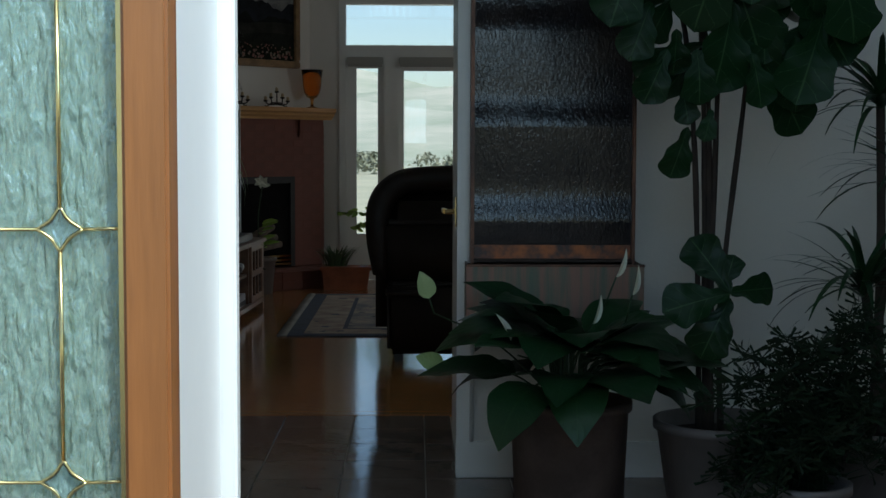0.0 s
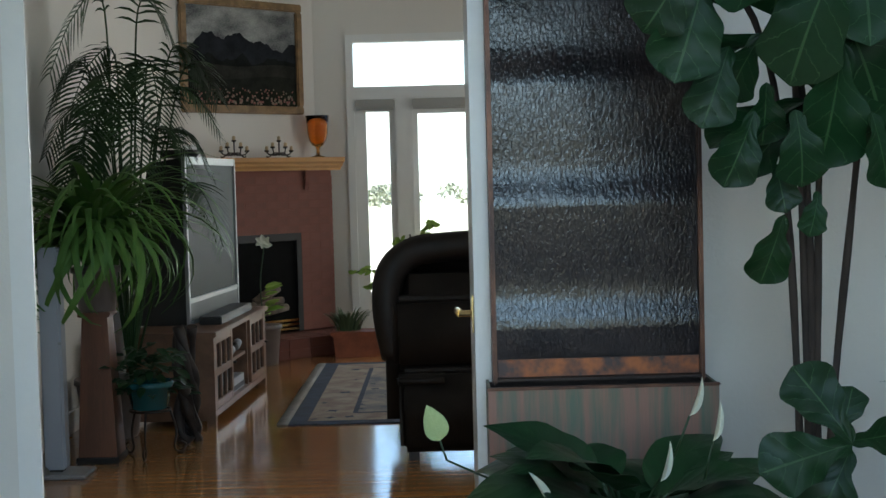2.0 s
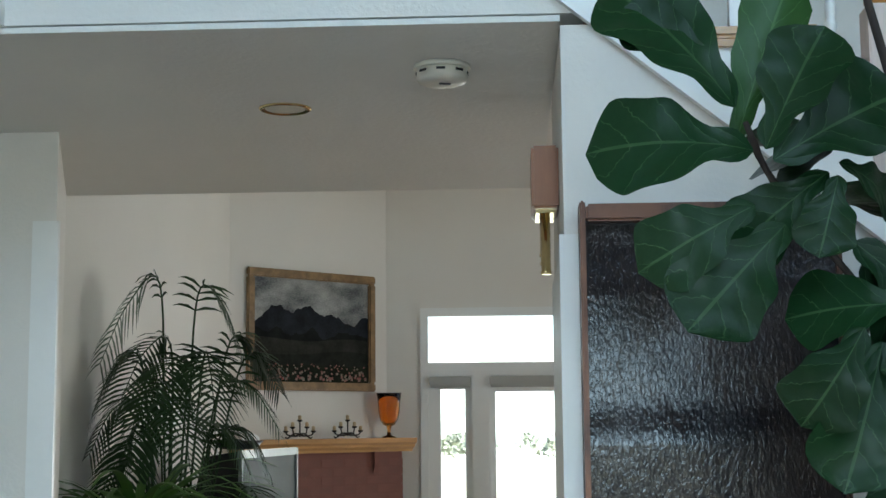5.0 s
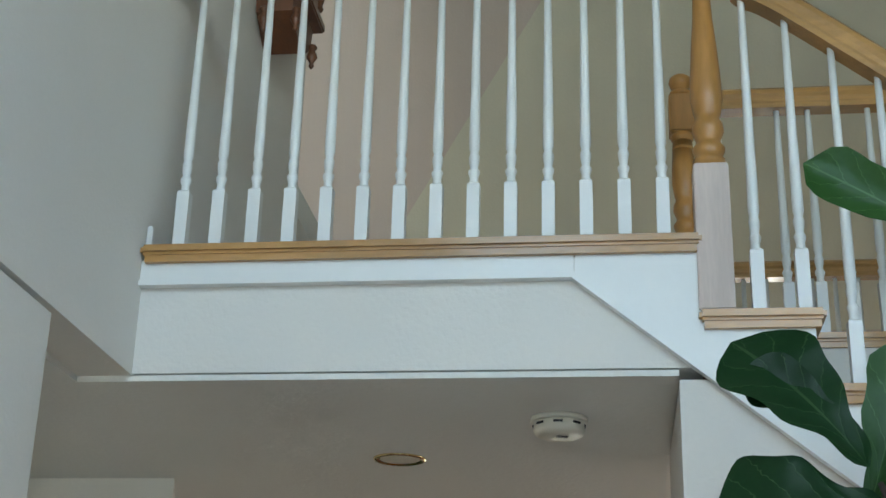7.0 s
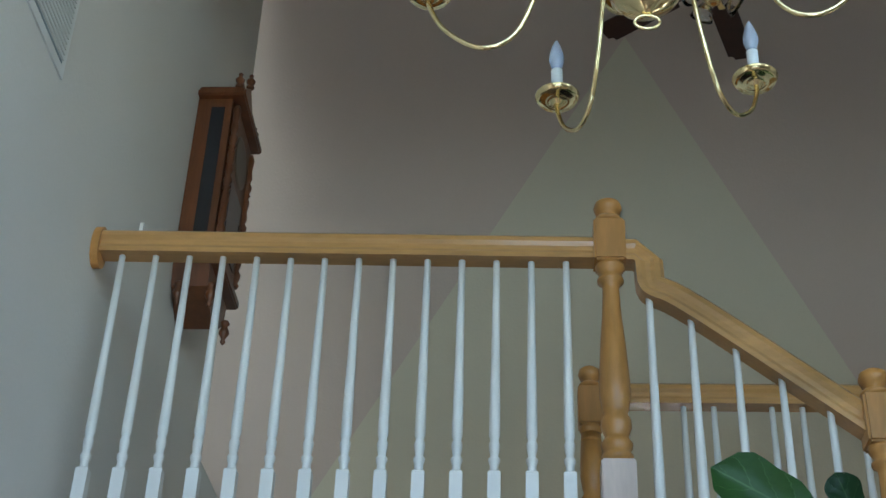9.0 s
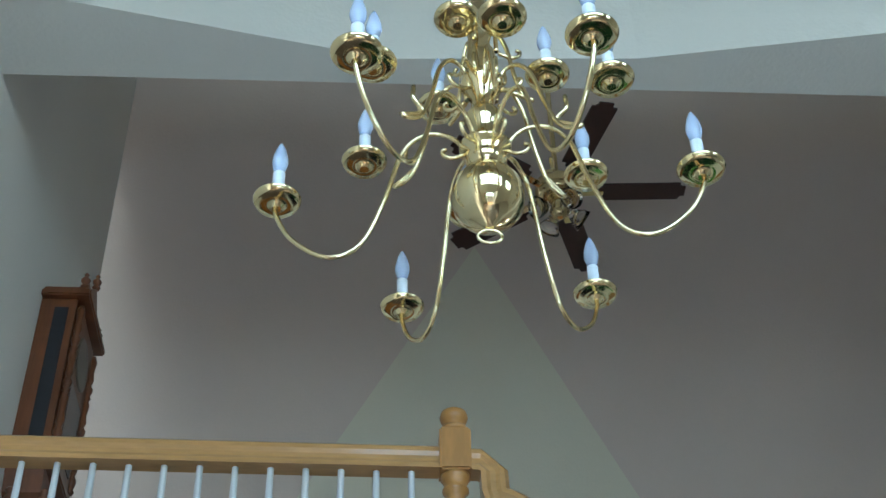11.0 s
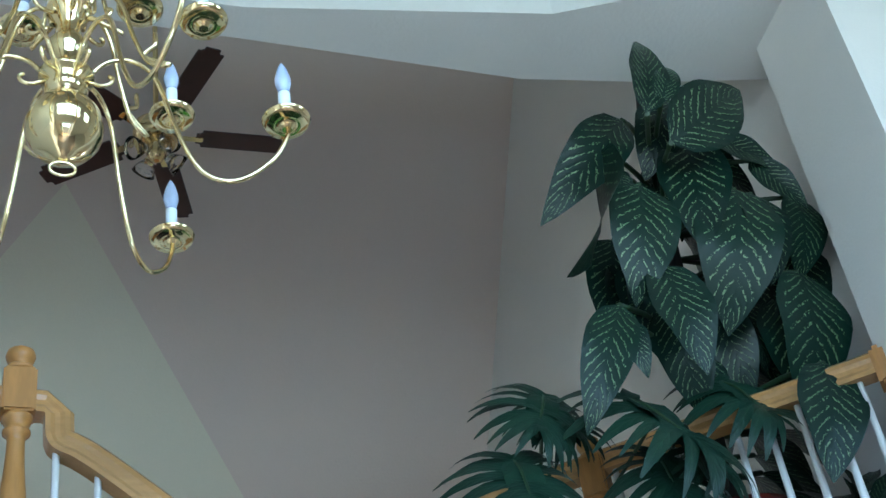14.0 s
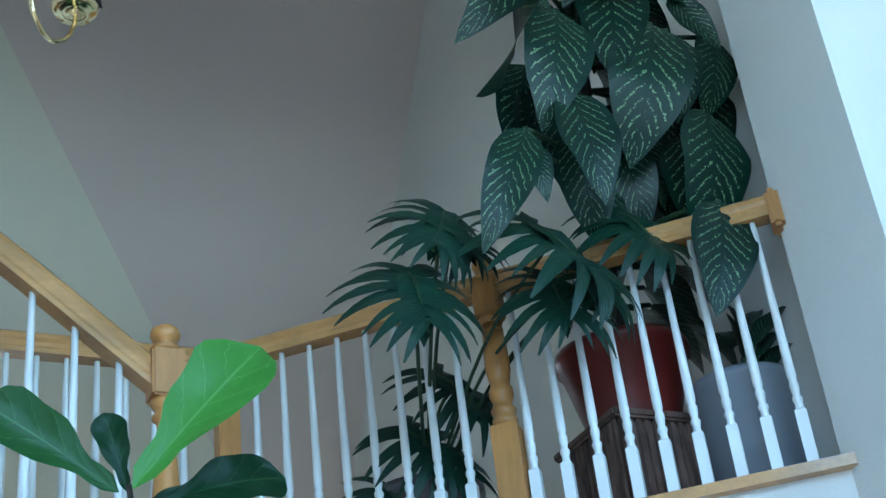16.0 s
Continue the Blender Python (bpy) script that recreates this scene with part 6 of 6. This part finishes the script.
ph = thing("philodendron", "split-leaf philodendron spilling over the loft rail from a floor pot", "potted plant", "", (2.02, 5.45, L1))
pot(ph, 2.02, 5.50, L1, 0.13, 0.17, 0.27, GREYPOT)
for c, s in (((1.81, 4.78, 3.73), 0.21), ((1.69, 4.75, 3.48), 0.25), ((2.12, 4.70, 3.67), 0.30), ((2.46, 4.75, 3.80), 0.23), ((2.15, 4.78, 3.55), 0.22), ((1.96, 5.0, 3.85), 0.17), ((2.08, 5.35, 3.50), 0.22), ((1.95, 5.35, 3.30), 0.22), ((1.86, 5.40, 3.12), 0.2), ((2.30, 4.78, 3.62), 0.2)):
    part("leaf_stalk", tube(bent([(2.02, 5.5, 3.17), (Vector((2.02, 5.5, 3.17)) + Vector(c)) / 2 + Vector((0, 0, 0.10)), c], 5), 0.006, 6), STALK, ph)
    split_leaf(ph, c, s, r)
gp = thing("grey_planter", "tall grey cylinder planter with a young dumb cane", "potted plant", "", (2.76, 4.85, L1))
pot(gp, 2.78, 4.83, L1, 0.13, 0.15, 0.40, mat("pale_grey_planter", (0.24, 0.25, 0.28), 0.5, vary=0.05, bump=0.001), 0.004)
for k in range(9):
    a = r.uniform(0, 6.283)
    base = Vector((2.78 + 0.05 * math.cos(a), 4.80 + 0.05 * math.sin(a), 3.34 + 0.02 * k))
    part("leaf_stalk", tube([(2.78, 4.82, 3.28), base], 0.007, 6), STALK, gp)
    leaf(gp, DIEFM[k % 3], base, (0.6 * math.cos(a), 0.5 * math.sin(a), 0.7), (-math.cos(a), -0.6, 0.8), r.uniform(0.15, 0.24), 0.9)

# great room plants
kp = thing("kentia_palm", "feathery palm with arching fronds in the room corner", "potted palm", "", (-1.60, 9.0, 0))
pot(kp, -1.62, 8.62, 0.0, 0.14, 0.18, 0.32, GREYPOT)


def palm_frond(parent, base, peak, tip, n=28, long=0.28):
    """A stalk rising to its peak and arching over, with paired drooping leaflets."""
    b, k_, t = Vector(base), Vector(peak), Vector(tip)
    pts = bent([b, b.lerp(k_, 0.6) + Vector((0, 0, 0.05)), k_, k_.lerp(t, 0.55) + Vector((0, 0, 0.11)), t], 6)
    bm = tube(pts, [0.008 - 0.006 * i / (len(pts) - 1) for i in range(len(pts))], 5)
    for i in range(n):
        u = 0.46 + 0.54 * i / (n - 1)
        k = min(int(u * (len(pts) - 1)), len(pts) - 2)
        p = pts[k].lerp(pts[k + 1], u * (len(pts) - 1) - k)
        d = (pts[k + 1] - pts[k]).normalized()
        side = d.cross(Vector((0.2, 0.1, 1))).normalized()
        ln = long * (0.5 + 0.5 * math.sin(math.pi * (0.12 + 0.8 * i / (n - 1))))
        for s in (-1, 1):
            e = (d * 0.45 + side * s * 1.0 + Vector((0, 0, 0.10))).normalized()
            last, w0 = None, d.cross(e).cross(e).normalized()
            row = []
            for j, (f, w) in enumerate(((0.0, 0.003), (0.35, 0.0078), (0.7, 0.006), (1.0, 0.0008))):
                q = p + e * ln * f + Vector((0, 0, -ln * 0.42 * f * f))
                row.append((bm.verts.new(q - w0 * w), bm.verts.new(q + w0 * w)))
            for a_, b_ in zip(row, row[1:]):
                bm.faces.new((a_[0], b_[0], b_[1], a_[1]))
    part("frond", bm, PALM, parent)


root = (-1.50, 8.6, 0.3)
for px_, pz, tx, tz, dy in ((-1.55, 2.35, -1.82, 1.96, -0.1), (-1.37, 2.29, -1.16, 2.04, 0.0), (-1.63, 1.97, -1.84, 1.71, -0.15), (-1.51, 2.05, -1.77, 1.79, 0.1), (-1.23, 2.02, -1.07, 1.93, 0.1), (-1.25, 1.83, -0.95, 1.64, -0.1), (-1.17, 1.93, -0.99, 1.83, 0.15), (-1.63, 1.74, -1.83, 1.53, -0.2), (-1.39, 1.94, -1.51, 1.70, -0.35), (-1.31, 1.97, -1.21, 1.68, -0.3), (-1.48, 1.83, -1.64, 1.53, -0.3), (-1.13, 1.35, -0.93, 1.03, -0.2), (-1.61, 1.46, -1.78, 1.33, -0.2), (-1.30, 1.62, -1.08, 1.42, -0.1), (-1.52, 1.60, -1.66, 1.38, -0.3), (-1.45, 1.75, -1.30, 1.45, -0.4), (-1.60, 1.65, -1.72, 1.40, -0.1), (-1.25, 1.60, -1.02, 1.45, 0.0)):
    palm_frond(kp, root, (px_, 8.5 + dy * 0.4, pz), (tx, 8.5 + dy, tz), 21, 0.23)

wood_stand = thing("plant_pedestal", "tall tapering reddish wood pedestal", "plant stand", "", (-1.51, 7.93, 0))
PEDW = mat("red_brown_pedestal", (0.15, 0.06, 0.03), 0.45, vary=0.2, scale=6, bump=0.001, stretch=(2, 2, 0.3))
bm = bmesh.new()
lo = [bm.verts.new((-1.51 + 0.095 * a, 7.95 + 0.095 * b, 0.03)) for a, b in ((-1, -1), (1, -1), (1, 1), (-1, 1))]
hi = [bm.verts.new((-1.51 + 0.062 * a, 7.95 + 0.062 * b, 0.72)) for a, b in ((-1, -1), (1, -1), (1, 1), (-1, 1))]
bm.faces.new(lo[::-1])
bm.faces.new(hi)
for i in range(4):
    bm.faces.new((lo[i], lo[(i + 1) % 4], hi[(i + 1) % 4], hi[i]))
part("column", bm, PEDW, wood_stand)
part("plinth", box(-1.615, -1.405, 7.845, 8.055, 0.0, 0.032, 0.004), BLACK, wood_stand)
part("cap", box(-1.59, -1.43, 7.87, 8.03, 0.72, 0.745, 0.004), PEDW, wood_stand)
sd = thing("spider_plant", "shaggy spider plant with long drooping striped leaves on the pedestal", "potted plant", "", (-1.51, 7.95, 0.745))
pot(sd, -1.51, 7.95, 0.745, 0.085, 0.11, 0.22, GREYPOT)
SPID = [leaf_mesh("strap", GRASSY, d, 0.2, 0.0, 70 + k, 10) for k, d in enumerate((1.9, 2.5, 1.3))]
for k in range(290):
    a = r.uniform(0, 6.283)
    d = Vector((math.cos(a), math.sin(a), r.uniform(0.1, 0.9) if k % 3 == 1 else r.uniform(0.5, 3.2)))
    f = Vector((-math.cos(a) + r.uniform(-0.5, 0.5), -math.sin(a) + r.uniform(-0.5, 0.5), 0.6))
    leaf(sd, SPID[k % 3], (-1.51 + 0.05 * math.cos(a), 7.95 + 0.05 * math.sin(a), 0.97 + r.uniform(0, 0.06)), d, f, r.uniform(0.40, 0.98), r.uniform(0.55, 1.0))

TEAL = mat("teal_glazed_bowl", (0.02, 0.10, 0.11), 0.25, vary=0.1, scale=8, bump=0.0005)
ps = thing("iron_plant_stand", "small black wrought iron plant stand with scrolled feet", "plant stand", "", (-1.28, 8.0, 0))
part("ring", tube([(-1.28 + 0.10 * math.cos(a), 8.02 + 0.10 * math.sin(a), 0.235) for a in [i * math.pi / 10 for i in range(21)]], 0.006, 6), IRON, ps)
for k in range(3):
    a = 0.5 + k * 2.094
    c, s = math.cos(a), math.sin(a)
    part("leg", tube(bent([(-1.28 + 0.10 * c, 8.02 + 0.10 * s, 0.235), (-1.28 + 0.13 * c, 8.02 + 0.13 * s, 0.12), (-1.28 + 0.12 * c, 8.02 + 0.12 * s, 0.03), (-1.28 + 0.155 * c, 8.02 + 0.155 * s, 0.007), (-1.28 + 0.18 * c, 8.02 + 0.18 * s, 0.04), (-1.28 + 0.155 * c, 8.02 + 0.155 * s, 0.06)], 4), 0.006, 6), IRON, ps)
tp = thing("trailing_plant", "low dark trailing plant in a teal glazed bowl", "potted plant", "", (-1.28, 8.02, 0.24))
pot(tp, -1.28, 8.02, 0.241, 0.085, 0.112, 0.14, TEAL)
OVM = [leaf_mesh("oval", LILY, 0.4, 0.2, 0.03, 80 + k, 6) for k in range(2)]
for k in range(130):
    a, q_ = r.uniform(0, 6.283), r.uniform(0.02, 0.20)
    leaf(tp, OVM[k % 2], (-1.28 + q_ * math.cos(a), 8.02 + q_ * math.sin(a), 0.40 + r.uniform(-0.05, 0.16) - q_ * 0.3), (math.cos(a), math.sin(a), r.uniform(-0.6, 0.5)), (0, -0.3, 1), r.uniform(0.06, 0.10), 1.0)
rt = thing("root_sculpture", "dark twisted driftwood root standing beside the television", "driftwood", "", (-1.17, 8.4, 0))
DRIFT = mat("dark_driftwood", (0.035, 0.022, 0.018), 0.6, vary=0.3, scale=14, bump=0.006, fine=40)
for k in range(5):
    pts = bent([(-1.17 + 0.05 * math.sin(k * 1.3), 8.42 + 0.05 * math.cos(k * 1.3), 0.0 if k < 4 else 0.1)] + [(-1.17 + 0.045 * math.sin(k * 1.9 + j * 1.1), 8.42 + 0.045 * math.cos(k * 1.9 + j * 1.1), 0.05 + 0.14 * j) for j in range(5)], 4)
    part("strand", tube(pts, [0.024 + 0.008 * math.sin(i * 0.9 + k) for i in range(len(pts))], 7), DRIFT, rt)

# hearth plants and window vine
hp = thing("hearth_planter", "terracotta trough with a mound of soft green foliage beside the hearth", "planter", "", (-0.5, 11.95, 0))
CLAY = mat("orange_terracotta", (0.30, 0.085, 0.035), 0.6, vary=0.15, scale=8, bump=0.001)
part("trough", prism([(-0.64, 0), (-0.28, 0), (-0.25, 0.19), (-0.66, 0.19)], "y", 11.82, 12.06), CLAY, hp)
part("rim", box(-0.675, -0.235, 11.805, 12.075, 0.165, 0.195, 0.006), CLAY, hp)
SOFT = leaf_mat("soft_grey_green_leaf", (0.06, 0.10, 0.05), (0.12, 0.18, 0.09), 0.6)
SOFTM = leaf_mesh("strap", SOFT, 0.6, 0.2, 0, 90, 5)
for k in range(150):
    a = r.uniform(0, 6.283)
    q_ = r.uniform(0, 0.10)
    leaf(hp, SOFTM, (-0.55 + q_ * math.cos(a), 11.94 + 0.6 * q_ * math.sin(a), 0.19), (0.5 * math.cos(a), 0.5 * math.sin(a), 1.0), (-math.cos(a), -math.sin(a), 0.5), r.uniform(0.12, 0.24), 1.1)
# backlight through the leaves is put into this brightened green
VINE = leaf_mat("backlit_vine_tint", (0.16, 0.28, 0.04), (0.30, 0.42, 0.09), 0.5)
VINM = leaf_mesh("oval", VINE, 0.3, 0.2, 0.02, 95, 6)
vn = thing("window_vine", "vine by the garden door, its backlight painted in as light green", "potted plant", "", (-0.05, 12.3, 0))
pot(vn, -0.02, 12.3, 0.0, 0.13, 0.17, 0.34, CLAY)
part("cane", tube([(-0.04, 12.3, 0.3), (-0.05, 12.3, 0.92)], 0.006, 6), BARK, vn)
for k, (tx, tz) in enumerate(((-0.50, 0.62), (-0.38, 0.50), (0.14, 0.98), (0.30, 0.80), (-0.15, 0.84), (0.05, 0.75), (-0.25, 0.66), (0.20, 0.62))):
    pts = bent([(-0.03, 12.3, 0.32), (tx * 0.4, 12.28, 0.32 + (tz - 0.32) * 0.75), (tx * 0.8, 12.27, tz + 0.03), (tx, 12.27, tz)], 5)
    part("runner", tube(pts, 0.003, 5), STALK, vn)
    for p in pts[3:]:
        for _ in range(3):
            a = r.uniform(0, 6.283)
            leaf(vn, VINM, p, (math.cos(a), 0.4 * math.sin(a), r.uniform(-0.5, 0.5)), (0, -1, 0.5), r.uniform(0.04, 0.075), 1.0)
fw = thing("white_orchid", "white flower and pale green leaves beside the firebox", "potted plant", "", (-1.05, 11.45, 0))
pot(fw, -1.14, 11.50, 0.0, 0.09, 0.12, 0.30, GREYPOT)
part("stem", tube(bent([(-1.14, 11.5, 0.26), (-1.16, 11.48, 0.6), (-1.12, 11.46, 0.90)], 4), 0.005, 6), STALK, fw)
for k in range(7):
    a = k * 0.9
    leaf(fw, SPM, (-1.12, 11.45, 0.90 + 0.008 * k), (math.cos(a), -0.3, math.sin(a)), (0, -1, 0.2), 0.07, 1.2)
for k in range(9):
    a = r.uniform(0, 6.283)
    leaf(fw, VINM, (-1.13, 11.48, 0.34 + 0.03 * k), (0.8 * math.cos(a) + 0.3, 0.6 * math.sin(a) - 0.4, 0.3), (0, -0.6, 1), r.uniform(0.10, 0.17), 0.8)

# things on top of the television
tb = thing("table_fountain", "small dark dish and white ornament on the television", "ornament", "", (-1.38, 9.6, 1.525))
bm = lathe([(0.02, 0), (0.10, 0.005), (0.15, 0.05), (0.145, 0.05), (0.09, 0.012)], (-1.40, 9.70, 1.523), 20)
part("dish", bm, BLACK, tb)
part("ornament", lathe([(0.04, 0), (0.06, 0.03), (0.05, 0.07), (0.02, 0.09)], (-1.38, 9.98, 1.523), 16), CANDLE, tb)

# ---- floors: planks and tiles ----
planks = tagged(new("floor_planks"), "glossy honey oak strip floor", "floor", kind="structure")
pmesh = {}


def floor_piece(name, parent, store, w, l, material, x, y, z0, turn=0):
    key = (round(w, 3), round(l, 3), name)
    if key not in store:
        store[key] = mesh_of(name, box(0, w, 0, l, -0.010, 0.0, 0.0012), material)
    ob = new(name, store[key])
    ob.parent = parent
    ob.matrix_basis = pose(x, y, z0)


PWID = 0.083
rp = random.Random(3)
near, rest = [], []
y = 6.14
while y < BACK - 0.02:
    x = GLX + 0.0 - rp.uniform(0, 0.8)
    while x < GRX:
        ln = rp.choice((0.6, 0.9, 1.2, 1.5))
        a, b = max(x, -2.6 if y < 7.28 else GLX), min(x + ln, GRX)
        if b - a > 0.05:
            (near if y < 10.0 and b < 1.6 and b - a == ln else rest).append((a, b, y))
        x += ln
    y += PWID
near = near[:290]
rest += near[290:]
for a, b, y in near:
    floor_piece("plank", planks, pmesh, b - a - 0.0015, PWID - 0.0015, PLANK, a, y, 0.0)
verts, faces = [], []
for a, b, y in rest:
    i = len(verts)
    verts += [(a, y, 0), (b - 0.0015, y, 0), (b - 0.0015, y + PWID - 0.0015, 0), (a, y + PWID - 0.0015, 0), (a, y, -0.01), (b - 0.0015, y, -0.01), (b - 0.0015, y + PWID - 0.0015, -0.01), (a, y + PWID - 0.0015, -0.01)]
    faces += [(i, i + 1, i + 2, i + 3), (i, i + 4, i + 5, i + 1), (i + 1, i + 5, i + 6, i + 2), (i + 2, i + 6, i + 7, i + 3), (i + 3, i + 7, i + 4, i)]
me = bpy.data.meshes.new("plank_rest")
me.from_pydata(verts, [], faces)
me.materials.append(PLANK)
ob = new("plank_rest", me)
ob.parent = planks
ob["kind"] = "stuff"
tiles = tagged(new("floor_tiles"), "dark glossy square entrance tiles with pale joints", "floor", kind="structure")
tmesh = {}
TS = 0.305
for i in range(-8, 9):
    for j in range(17):
        x, y = -0.125 + TS * i, 6.135 - TS * (j + 1)
        if x + TS > 2.7 or x < -2.55 or y < 1.2:
            continue
        wide, deep = TS, TS
        if y + TS > WY and x + TS > 0.3:      # cut pieces beside and before the wall's end
            if x < 0.29:
                wide = 0.298 - x
            elif y < WY - 0.03:
                deep = WY - 0.002 - y
            else:
                continue
        floor_piece("tile", tiles, tmesh, wide - 0.005, deep - 0.005, TILE, x, y, 0.0)
